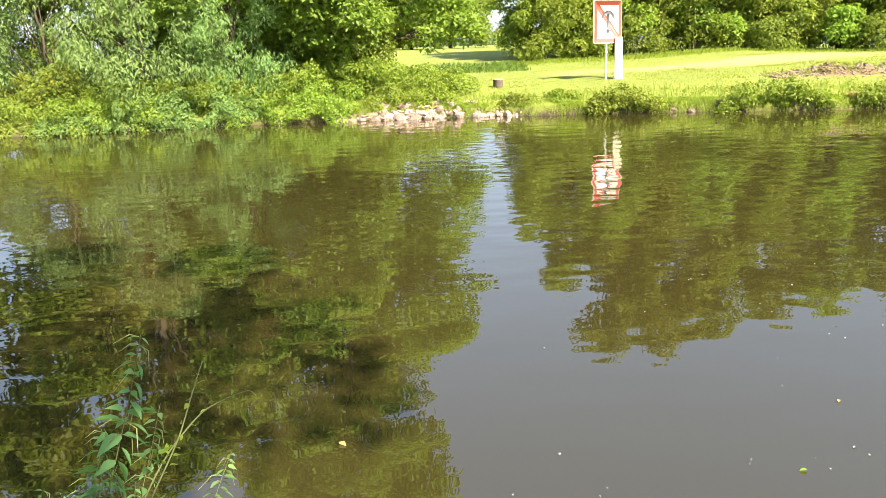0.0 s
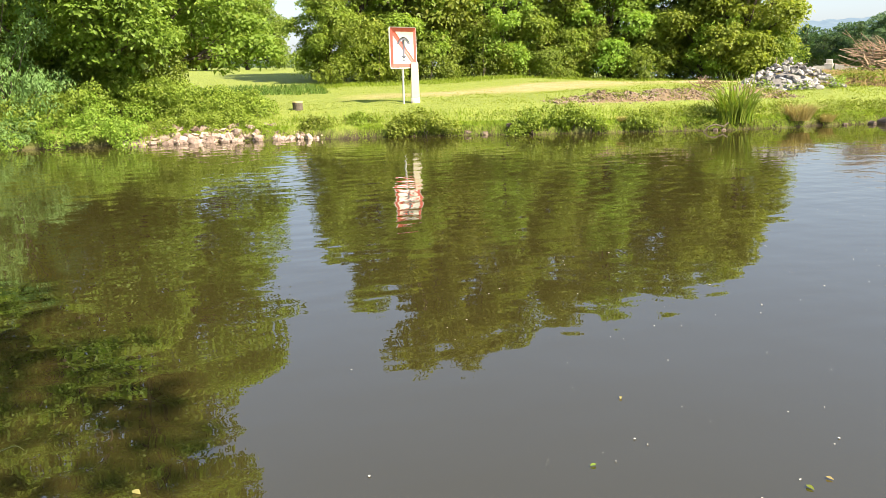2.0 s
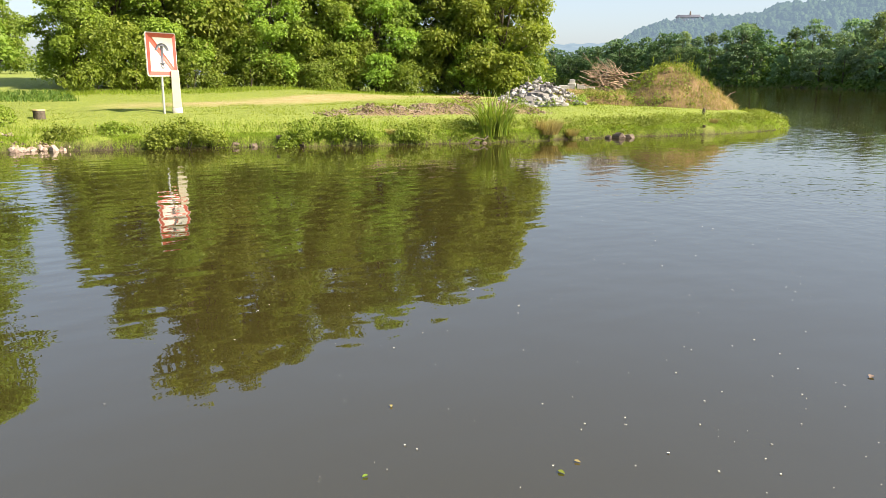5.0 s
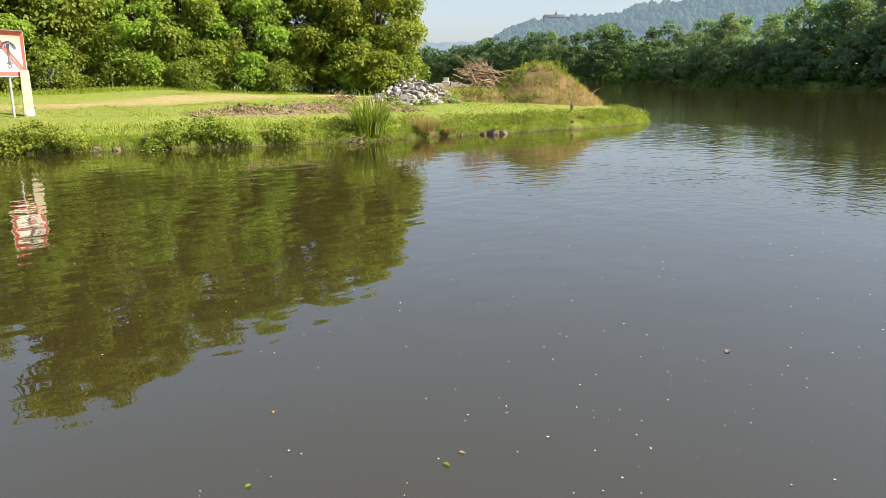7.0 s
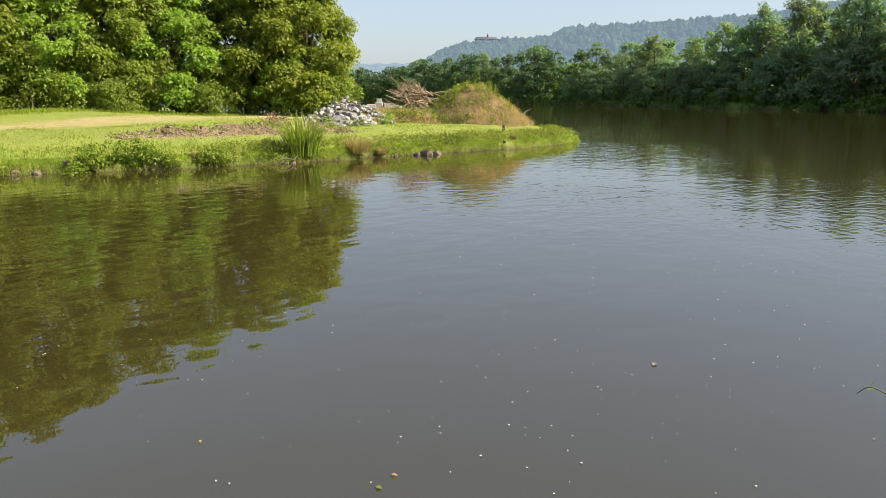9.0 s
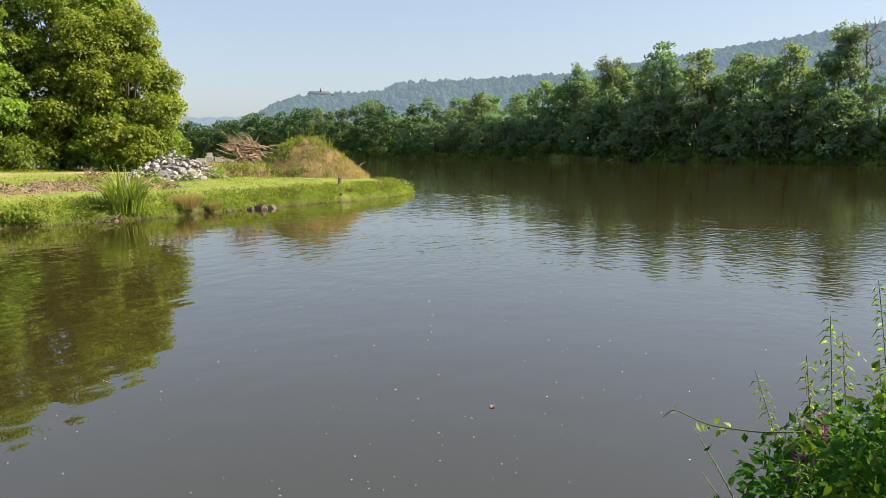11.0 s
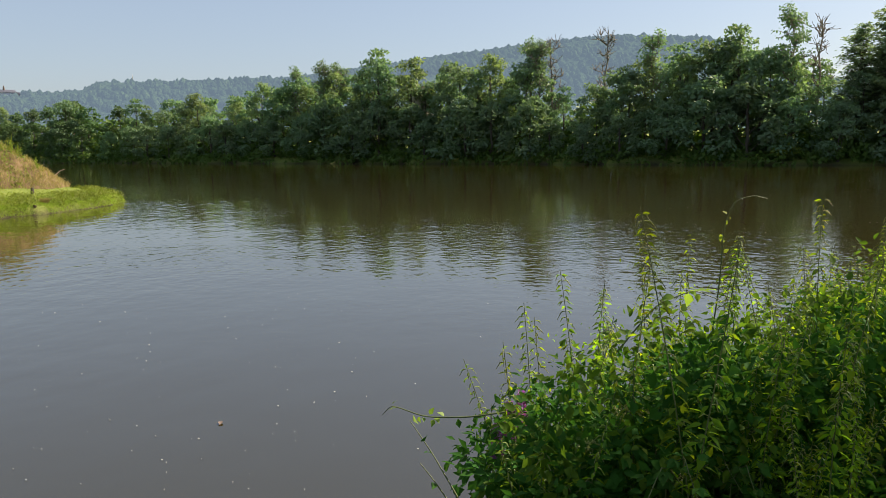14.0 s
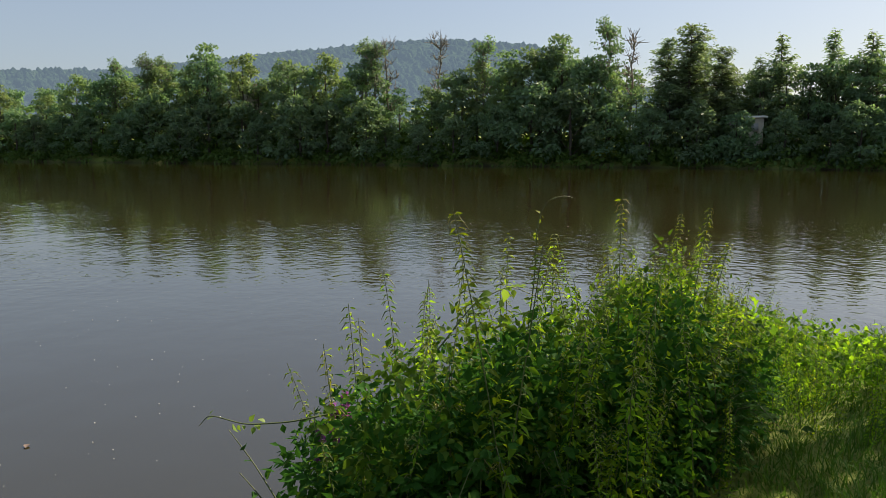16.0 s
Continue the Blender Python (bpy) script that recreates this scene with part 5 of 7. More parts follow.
def stone_blocks():
    r = np.random.default_rng(111)
    t = thing("rubble_bank", "low bank of earth and rubble overgrown with weeds", "earth bank", at=(34.9, 40.0, gz(34.9, 40.0)))
    n = 14
    u = np.linspace(-3.2, 3.0, n)
    side, away = np.array([0.72, -0.69]), np.array([0.69, 0.72])
    rows = []
    for w, h in ((-1.5, -0.3), (-0.9, 0.42), (-0.2, 0.80), (0.6, 0.80), (1.3, -0.3)):
        hh = np.array([h * (1 - 0.6 * abs(q / 3.3) ** 3) + 0.05 * math.sin(q * 3 + w) for q in u])
        rows.append(np.concatenate([u[:, None] * side + w * away, hh[:, None]], 1))
    i, j = np.meshgrid(np.arange(4), np.arange(n - 1), indexing="ij")
    part("earth", Geo().add(np.concatenate(rows), np.stack([i * n + j, i * n + j + 1, (i + 1) * n + j + 1, (i + 1) * n + j], -1).reshape(-1, 4)), SOIL, t, "", True)
    g = Geo()
    c = np.concatenate([u[:, None].repeat(5, 0) * side + r.uniform(-1.3, 0.2, (n * 5, 1)) * away, r.uniform(0.15, 0.75, (n * 5, 1))], 1)
    puff_leaves(g, c, r.uniform(0.14, 0.34, n * 5), 40, 0.15, r, 0.1)
    tagged(part("weed_cover", g, LEAF_YELLOW, t), kind="stuff")
    z = gz(34.9, 40.0) + 0.80
    for k, (uu, w, h, dpt, lift) in enumerate(((-0.9, 1.1, 0.16, 0.5, 0), (0.15, 0.62, 0.26, 0.5, 0), (0.70, 0.50, 0.40, 0.45, 0), (0.72, 0.36, 0.24, 0.36, 0.40), (1.30, 0.52, 0.34, 0.45, 0), (1.9, 0.7, 0.18, 0.4, 0))):
        bm = bmesh.new()
        bmesh.ops.create_cube(bm, size=1.0)
        for v in bm.verts:
            v.co = (v.co.x * w, v.co.y * dpt, (v.co.z + 0.5) * h)
        bmesh.ops.bevel(bm, geom=bm.edges[:], offset=0.02, segments=1, affect='EDGES')
        me = bpy.data.meshes.new("block")
        bm.to_mesh(me)
        bm.free()
        me.materials.append(CONCRETE)
        ob = tagged(new("stone_block", me), "pale squared stone block lying on the rubble bank", "stone block", "squared blocks")
        ob.matrix_basis = pose_of(34.9 + uu * side[0], 40.0 + uu * side[1], z - 0.02 + lift, -44 + r.uniform(-6, 6))
    t = thing("pole_frame", "low frame of thin weathered poles", "poles", at=(33.2, 41.6, gz(33.2, 41.6)))
    for k, (a, b) in enumerate((((0, 0, -0.2), (0.1, 0, 1.55)), ((0.55, -0.5, -0.2), (0.35, -0.35, 1.45)), ((0.1, 0, 0.9), (1.4, -1.2, 1.12)))):
        g = Geo()
        tube(g, bent(a, b, 0, 4), 0.028, 6)
        part("pole", g, BARK_PALE, t)


def weed_bank():
    """A low earth ridge with weeds between the stone heap and the mound."""
    r = np.random.default_rng(119)
    x, y = 32.4, 35.4
    t = thing("weed_bank", "low heap of dry earth overgrown with weeds and grass", "earth bank", at=(x, y, gz(x, y)))
    side, away = np.array([0.74, -0.67]), np.array([0.67, 0.74])
    u, w = np.meshgrid(np.linspace(-3.6, 3.4, 36), np.linspace(-1.9, 1.9, 17), indexing="ij")
    q = np.stack([u, w, 0 * u], -1)
    h = 0.62 * np.clip(1 - (u / 3.7) ** 4, 0, 1) * np.clip(1 - (w / 1.95) ** 2, 0, 1) + lumpy(q, 2.0, 120) * 0.14 - 0.12
    v = np.concatenate([u[..., None] * side + w[..., None] * away, h[..., None]], -1).reshape(-1, 3)
    i, j = np.meshgrid(np.arange(35), np.arange(16), indexing="ij")
    part("earth", Geo().add(v, np.stack([i * 17 + j, (i + 1) * 17 + j, (i + 1) * 17 + j + 1, i * 17 + j + 1], -1).reshape(-1, 4)), SOIL, t, "dry brown earth", True)
    for name, mat, n, size in (("weed_cover", LEAF_YELLOW, 85, 0.13), ("weed_cover", LEAF_MID, 60, 0.14)):
        p = v[r.integers(0, len(v), n)] + r.normal(0, 0.1, (n, 3)) * [1, 1, 0.2] + [0, 0, 0.06]
        g = Geo()
        tier_leaves(g, p, r.uniform(0.14, 0.36, n), 60, size, r, 0.7)
        tagged(part(name, g, mat, t), kind="stuff")
    p = v[r.integers(0, len(v), 2600)] + r.normal(0, 0.08, (2600, 3)) * [1, 1, 0]
    g = Geo()
    blades(g, p, r.uniform(0.12, 0.45, 2600), 0.024, r, 0.6)
    tagged(part("dry_grass", g, GRASS_DRY, t, "dry straw-coloured grass"), kind="stuff")


brush_pile()
stone_blocks()
weed_bank()


# ---- far field trees seen through the gap ----
def field_trees():
    t = lobed_tree("field_tree", "broad round light green tree standing in the far field", 121, 15.0, 8.4, 0.3, LEAF_MID, 14, 0.38, 16, 14, group="round trees in the far field", trunk_r=0.4, droop=0.6, peak=0.7)
    placed(t, 2.8, 130, gz(2.8, 130), 0, 0.92)
    for x, y, s, a in ((-4.0, 133, 1.0, 140), (-9.5, 124, 0.96, 30), (-16, 118, 1.0, 60), (-27, 124, 1.05, 90)):
        placed(copy_thing(t, Matrix.Identity(4)), x, y, gz(x, y), a, s)
    r = np.random.default_rng(123)
    # dark blades stand in for the band of shadow on the field
    g = Geo()
    n = 9000
    x, y = r.uniform(-16, 5.6, n), r.uniform(45.5, 52.0, n)
    blades(g, np.stack([x, y, ground_height(x, y)], 1), r.uniform(0.10, 0.30, n), 0.05, r, 0.8)
    tagged(part("field_strip", g, LEAF_DEEP_SHADE, None, "dark green plant strip standing in for shade across the field"), kind="stuff", category="crop")
    h = shrub("field_hedge", "distant grey-green hedge across the field", 122, [(x, 0.6 * math.sin(x), 1.2 + 0.7 * math.sin(x * 1.7), 1.9) for x in np.arange(-48, 40, 1.9)], LEAF_FAR_HAZED, 12, 0.42, category="hedge", stems=8)
    placed(h, -8, 205, gz(-8, 205) - 0.3)


field_trees()


# ---- what stands out on the far bank ----
def dead_tree(seed, height, label, leafy=False):
    r = np.random.default_rng(seed)
    t = thing("dead_tree", label, "tree", "bare trees on the far bank")
    g = Geo()
    stem = bent((0, 0, -0.5), (r.normal(0, 0.4), r.normal(0, 0.4), height), 0, 9, 0.12, r)
    tube(g, stem, np.linspace(0.24, 0.06, 9), 7)
    ends = []
    for k in range(22):
        f = r.uniform(0.45, 0.98)
        root = stem[int(f * 8)]
        e = root + unit(np.array([r.normal(), r.normal(), r.uniform(0.7, 2.0)])) * r.uniform(1.3, 3.2) * (1.3 - 0.6 * f)
        q = bent(root, e, 0.1, 5, 0.1, r)
        tube(g, q, np.linspace(0.09, 0.045, 5), 5)
        ends.append(e)
        for s in range(4):
            e2 = q[3] + unit(r.normal(size=3) + [0, 0, 0.8]) * r.uniform(0.7, 1.7)
            tube(g, bent(q[3], e2, 0, 4, 0.05, r), np.linspace(0.055, 0.03, 4), 4)
            ends.append(e2)
    part("trunk", g, BARK_PALE, t)
    if leafy:
        g = Geo()
        puff_leaves(g, np.array(ends), r.uniform(0.35, 0.7, len(ends)), 6, 0.42, r)
        part("sparse_leaves", g, LEAF_FAR_HAZED, t)
    return t


def conifer(seed, height, radius, label, low=0.12, layers=26, dens=1.0, taper=0.7):
    r = np.random.default_rng(seed)
    t = thing("conifer", label, "tree", "conifers on the far bank")
    g, n = Geo(), Geo()
    tube(g, [(0, 0, -0.5), (0, 0, height * 0.5), (0, 0, height)], [0.32, 0.2, 0.03], 7)
    for k in range(layers):
        for a in r.uniform(0, 6.28, 6):
            f = low + (1 - low) * (k + r.uniform(-0.8, 1.2)) / layers
            f = min(max(f, low), 0.985)
            reach = radius * (1 - f) ** taper * (0.75 + 0.35 * math.sin(a * 2 + k * 0.35)) + 0.3
            L = reach * r.uniform(0.35, 1.2)
            d = np.array([math.cos(a), math.sin(a), 0])
            root = np.array([0, 0, height * f])
            tip = root + d * L + [0, 0, (r.uniform(-0.3, 0.22)) * L + 0.3]
            q = bent(root, tip, -0.12 * L, 5)
            tube(g, q, np.linspace(0.05, 0.012, 5), 4)
            m = int(6.5 * L * dens)
            tt = r.uniform(0.15, 1.05, m)[:, None]
            p = root * (1 - tt) + tip * tt + r.normal(0, 0.22, (m, 3)) - [0, 0, 0.05]
            sd = np.cross(d, [0, 0, 1.0]) * r.choice([-1, 1], m)[:, None]
            leaf_set(n, p, sd + d * 0.7 + r.normal(0, 0.25, (m, 3)) + [0, 0, -0.15], np.array([0, 0, 1.0]) + r.normal(0, 0.35, (m, 3)), 0.75 * r.uniform(0.6, 1.2, m), np.full(m, 0.38))
    part("trunk", g, BARK, t)
    part("needles", n, LEAF_FIR_HAZED, t)
    return t


def far_bank_details():
    a = conifer(131, 21, 6.8, "tall dark spreading pine above the far bank", 0.25, 40, 1.2, 0.42)
    placed(a, 121.5, -44.0, gz(121.5, -44.0), 0, 0.98)
    placed(copy_thing(a, Matrix.Identity(4)), 124, -41.2, gz(124, -41), 120, 0.88)
    placed(copy_thing(a, Matrix.Identity(4)), 119.6, -48.4, gz(119.6, -48.4), 230, 0.80)
    placed(copy_thing(a, Matrix.Identity(4)), 126.0, -47.0, gz(126, -47), 300, 0.86)
    b = conifer(132, 19, 4.8, "dark fir above the far bank", 0.15, 32, 1.4)
    placed(b, 119, -65.9, gz(119, -66), 0, 1.0)
    placed(copy_thing(b, Matrix.Identity(4)), 122, -59, gz(122, -59), 60, 0.98)
    placed(copy_thing(b, Matrix.Identity(4)), 116.5, -70.6, gz(116.5, -70.6), 100, 0.97)
    placed(copy_thing(b, Matrix.Identity(4)), 121.8, -55.5, gz(121.8, -55.5), 160, 0.8)
    placed(copy_thing(b, Matrix.Identity(4)), 151, 30.3, gz(151, 30.3), 200, 0.72)
    d1 = dead_tree(141, 16.5, "bare dead tree rising above the far woods")
    placed(d1, 143, 4.7, gz(143, 4.7), 0, 1.22)
    placed(copy_thing(d1, Matrix.Identity(4)), 143.2, -3.7, gz(143, -3.7), 140, 1.28)
    placed(copy_thing(d1, Matrix.Identity(4)), 127, -36.2, gz(127, -36.2), 220, 1.2)
    d2 = dead_tree(142, 17.5, "thin half-bare tree with few leaves in the far woods", True)
    placed(d2, 142.5, 9.7, gz(142.5, 9.7), 0, 1.12)
    for x, y, s, ang in ((127, -32.2, 1.22, 80), (141, 7.0, 1.08, 200), (138, -12.5, 1.1, 250), (154, 54, 1.05, 20), (156, 50.5, 1.02, 90), (157, 60, 1.0, 140)):
        placed(copy_thing(d2, Matrix.Identity(4)), x, y, gz(x, y), ang, s)
    tall = broad_tree("poplar", "tall tree topping the far bank woods", 143, 20.5, 4.2, 4.0, LEAF_FAR_HAZED, 5.5, 0.62, 26, 4, gap=-0.25)
    placed(tall, 148, 39.8, gz(148, 39.8), 0, 0.93)
    placed(copy_thing(tall, Matrix.Identity(4)), 130, -25.0, gz(130, -25), 120, 0.96)
    lite = shrub("pale_shrub", "pale yellow-green shrub on the far bank", 144, [(0, 0, 2.6, 0.8), (1.0, -0.9, 3.0, 0.9), (0.2, -1.6, 2.7, 0.8), (0.4, 1.0, 2.4, 0.6)], LEAF_YELLOW, 12, 0.4)
    placed(lite, 119.0, -29.5, gz(119.0, -29.5))
    screen = shrub("hillside_shrub", "dark leafy shrub in front of the low house", 147, [(0, y_, z_, 1.5) for y_, z_ in ((-3, 1.0), (-1.2, 2.2), (0.6, 1.2), (2.2, 2.6), (3.6, 1.4), (-2.0, 3.0), (0.4, 3.2))], LEAF_FAR_HAZED, 4, 0.7)
    placed(screen, 113.8, -48.0, gz(113.8, -48.0))
    grey = shrub("willow_bush", "small pale grey-green willow bush by the far water", 145, [(0, 0, 1.6, 1.1), (0.3, 0.4, 2.6, 0.9), (0, -0.6, 2.0, 0.9), (0, 0, 3.4, 0.6)], LEAF_FEATHER, 10, 0.4)
    placed(grey, 163.5, 104, gz(163.5, 104))
    # thicket along the water, its leaf colour darkened to paint the overhang's shade
    r = np.random.default_rng(146)
    line = np.array(FAR_SHORE[2:13], float)
    seg = np.hypot(*np.diff(line, axis=0).T)
    acc = np.concatenate([[0], np.cumsum(seg)])
    c, s = [], []
    for q in np.arange(0, acc[-1], 1.25):
        k = min(np.searchsorted(acc, q, side="right") - 1, len(seg) - 1)
        d = (line[k + 1] - line[k]) / seg[k]
        base = line[k] + d * (q - acc[k])
        for m in range(2):
            back = r.uniform(-0.6, 3.0)
            c.append((base[0] - d[1] * back, base[1] + d[0] * back, 0.1 + max(back, 0) * 0.75 + r.uniform(0, 1.2)))
            s.append(r.uniform(0.9, 1.9))
    g = Geo()
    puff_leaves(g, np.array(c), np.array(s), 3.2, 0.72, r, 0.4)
    c, s = [], []
    for q in np.arange(0, acc[-1], 2.4):
        k = min(np.searchsorted(acc, q, side="right") - 1, len(seg) - 1)
        d = (line[k + 1] - line[k]) / seg[k]
        base = line[k] + d * (q - acc[k])
        for back, low in ((5.5, 1.8), (10.5, 2.6), (17.0, 3.6), (17.5, 7.5)):
            c.append((base[0] - d[1] * back, base[1] + d[0] * back, low + r.uniform(0, 2.2)))
            s.append(r.uniform(2.4, 3.4))
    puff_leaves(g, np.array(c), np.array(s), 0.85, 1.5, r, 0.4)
    tagged(part("bank_thicket", g, LEAF_DEEP_SHADE, None, "leafy thicket at the far waterline, bank shade in its colour"), kind="stuff", category="thicket")
    # house among the trees
    x, y = 116.2, -51.0
    z = gz(x, y) + 0.9
    t = thing("house", "low pale house with a flat white roof edge among the trees", "house", at=(x, y, z), turn=-25)
    wall = box(Geo(), 2.5, 0, 1.9, 5.0, 5.5, 6.2)
    part("wall", wall, CREAM, t)
    part("roof", box(Geo(), 2.5, 0, 5.16, 6.0, 6.6, 0.28), WHITE, t, "flat white roof slab")
    for yy in (-1.4, 1.4):
        w = part("window", box(Geo(), -0.02, yy, 3.6, 0.08, 1.4, 1.3), CREAM, t)
        part("pane", box(Geo(), -0.05, yy, 3.6, 0.06, 1.2, 1.1), STEEL, w)
    # house gable higher up
    x, y = 152, 31.5
    t = thing("house", "small grey house gable half hidden by trees", "house", at=(x, y, gz(x, y)), turn=10)
    part("wall", box(Geo(), 0, 0, 5.4, 4.0, 4.4, 11.2), CREAM, t)
    g = Geo().add([(-2.4, -2.5, 11.0), (2.4, -2.5, 11.0), (-2.4, 2.5, 11.0), (2.4, 2.5, 11.0), (-2.4, 0, 13.0), (2.4, 0, 13.0)], [(0, 1, 5, 4), (2, 4, 5, 3)])
    g.f.append(np.array([[0, 4, 2], [1, 3, 5]]))
    part("roof", g, STONE_DARK, t)


far_bank_details()


# ---- castle and mast on the hill ----
def on_ridge(a, e, d=1285.0):
    return (math.sin(radians(a)) * d, math.cos(radians(a)) * d, 3.0 + d * math.tan(radians(e)))


def hill_buildings():
    x, y, z = on_ridge(49.75, 3.30)
    t = thing("castle", "long white castle with dark roof on the hilltop", "castle", at=(x, y, z - 1.5), turn=-49.75, size=0.92)
    part("wall", box(Geo(), 0, 0, 7.0, 40, 12, 14), PLASTER_HAZED, t)
    g = Geo().add([(-21, -7, 14), (21, -7, 14), (-21, 7, 14), (21, 7, 14), (-18, 0, 18.5), (18, 0, 18.5)], [(0, 1, 5, 4), (2, 4, 5, 3)])
    g.f.append(np.array([[0, 4, 2], [1, 3, 5]]))
    part("roof", g, DARK, t)
    w = part("wing", box(Geo(), 28.1, 2, 5.5, 16, 9, 11), PLASTER_HAZED, t)
    g = Geo().add([(20.1, -3, 11), (36.6, -3, 11), (20.1, 7, 11), (36.6, 7, 11), (20.2, 2, 15), (36, 2, 15)], [(0, 1, 5, 4), (2, 4, 5, 3)])
    g.f.append(np.array([[0, 4, 2], [1, 3, 5]]))
    part("wing_roof", g, DARK, w)
    tw = Geo()
    tube(tw, [(3, 0, 14), (3, 0, 21), (3, 0, 25)], [1.6, 1.5, 0.2], 8)
    part("turret", tw, STONE_DARK, t)
    for k in range(7):
        part("window", box(Geo(), -15 + k * 5.0, -6.1, 8.5, 1.2, 0.4, 2.2), STONE_DARK, t)
    x, y, z = on_ridge(57.7, 4.5)
    t = thing("radio_mast", "thin tall radio mast on the wooded ridge", "mast", at=(x, y, z - 4))
    g = Geo()
    tube(g, [(0, 0, -3), (0, 0, 12), (0, 0, 20)], [0.8, 0.7, 0.35], 6)
    part("shaft", g, STEEL, t)


hill_buildings()


# ---- plants on the near bank ----
def leaf_shaped(geo, base, tip, nrm, length, width, curl=0.25):
    """Pointed oval leaves with a fold along the rib and a drooping tip."""
    n = len(base)
    tip = unit(tip)
    side = unit(np.cross(tip, nrm))
    up = np.cross(side, tip)
    L, W = np.asarray(length)[:, None], np.asarray(width)[:, None]

    def pt(t, s, h):
        return base + tip * L * t + side * W * s + up * (W * h - L * curl * t * t)

    v = np.stack([pt(0, 0, 0), pt(0.18, 0.36, 0.10), pt(0.42, 0.50, 0.14), pt(0.72, 0.27, 0.08), pt(1, 0, 0), pt(0.72, -0.27, 0.08), pt(0.42, -0.50, 0.14), pt(0.18, -0.36, 0.10), pt(0.42, 0, 0)], 1)
    k = np.arange(n)[:, None] * 9
    geo.add(v.reshape(-1, 3), np.concatenate([k + [[0, 1, 2, 8]], k + [[8, 2, 3, 4]], k + [[8, 4, 5, 6]], k + [[0, 8, 6, 7]]]))
    return geo


STEM = rough_material("plant_stem", [(0.3, (0.06, 0.09, 0.02)), (0.7, (0.13, 0.15, 0.05))], 20.0, 0.6, 0.001)
PURPLE = leaf_material("purple_petal", (0.22, 0.06, 0.30), (0.36, 0.12, 0.45), (0.45, 0.2, 0.5), 0.35)
UMBEL = leaf_material("umbel_floret", (0.22, 0.24, 0.09), (0.36, 0.38, 0.18), (0.45, 0.44, 0.25), 0.3)


GRASS_NEAR = leaf_material("grass_near", (0.038, 0.095, 0.012), (0.075, 0.155, 0.020), (0.19, 0.22, 0.04), 0.35, 0.6, 0.15)
LEAF_PALE = leaf_material("leaf_pale", (0.110, 0.215, 0.085), (0.190, 0.330, 0.130), (0.28, 0.36, 0.12), 0.40, 0.6, 0.15)
LEAF_BRAMBLE = leaf_material("leaf_bramble", (0.045, 0.115, 0.014), (0.095, 0.200, 0.022), (0.19, 0.25, 0.024), 0.48, 0.62, 0.10)
# base colour darkened to paint the shade inside the thicket
LEAF_UNDER_SHADED = leaf_material("leaf_undergrowth_shaded", (0.022, 0.072, 0.012), (0.046, 0.128, 0.020), (0.11, 0.18, 0.022), 0.28, 0.65, 0.06)


def nettle(seed, label="tall stinging nettle with toothed green leaves and hanging flower strings", big=1.0, leaf=None):
    """A nettle 1.4 m tall: crossed pairs of leaves, smaller towards the tip, side shoots in the axils."""
    r = np.random.default_rng(seed)
    t = thing("nettle", label, "plant", "nettles on the near bank")
    H = 1.4
    lean = r.normal(0, 0.09, 2)
    q = np.linspace(0, 1, 10)
    stem = np.stack([lean[0] * q ** 1.7 * H, lean[1] * q ** 1.7 * H, q * H], 1)
    part("stem", tube(Geo(), stem, np.linspace(0.0040, 0.0014, 10), 5), STEM, t)
    leaves_, strings = Geo(), Geo()
    h, a = 0.10, r.uniform(0, 6.28)
    base, tip, nrm, L = [], [], [], []
    while h < H * 0.992:
        f = h / H
        p = np.array([np.interp(f, q, stem[:, 0]), np.interp(f, q, stem[:, 1]), h])
        size = big * (0.054 * (1 - f) ** 0.6 + 0.018) * r.uniform(0.7, 1.25)
        for k in range(2):
            b = a + k * math.pi + r.normal(0, 0.25)
            d = np.array([math.cos(b), math.sin(b), 0])
            st = p + d * (0.022 * (1 - f) + 0.005)
            base.append(st)
            tip.append(d + np.array([0, 0, r.uniform(-0.6, 0.15)]))
            nrm.append(np.array([0, 0, 1.0]) + d * 0.2 + r.normal(0, 0.4, 3))
            L.append(size)
            if f > 0.6 and r.random() < 0.6:
                m = r.uniform(0.02, 0.05) * big
                s0 = p + d * 0.004
                tube(strings, bent(s0, s0 + d * m * 0.9 + np.array([0, 0, -m * 0.7]), m * 0.3, 3), [0.0014, 0.0028, 0.001], 3)
        if f < 0.86 and r.random() < 0.55:
            b = a + 1.57 + r.normal(0, 0.4)
            d = np.array([math.cos(b), math.sin(b), 0.9])
            for k in range(4):
                base.append(p + d * (0.02 + 0.022 * k) + r.normal(0, 0.006, 3))
                tip.append(r.normal(size=3) + d * 0.5)
                nrm.append(r.normal(0, 0.5, 3) + [0, 0, 1])
                L.append(size * r.uniform(0.4, 0.75))
        a += math.pi / 2 + r.normal(0, 0.12)
        h += (0.050 - 0.031 * f) * big ** 0.5 * r.uniform(0.8, 1.2)
    L = np.array(L)
    leaf_shaped(leaves_, np.array(base), np.array(tip), np.array(nrm), L, L * r.uniform(0.32, 0.46, len(L)))
    part("foliage", leaves_, leaf or LEAF_NETTLE, t)
    tagged(part("blossom", strings, UMBEL, t, "pale hanging flower strings"), kind="stuff")
    return t


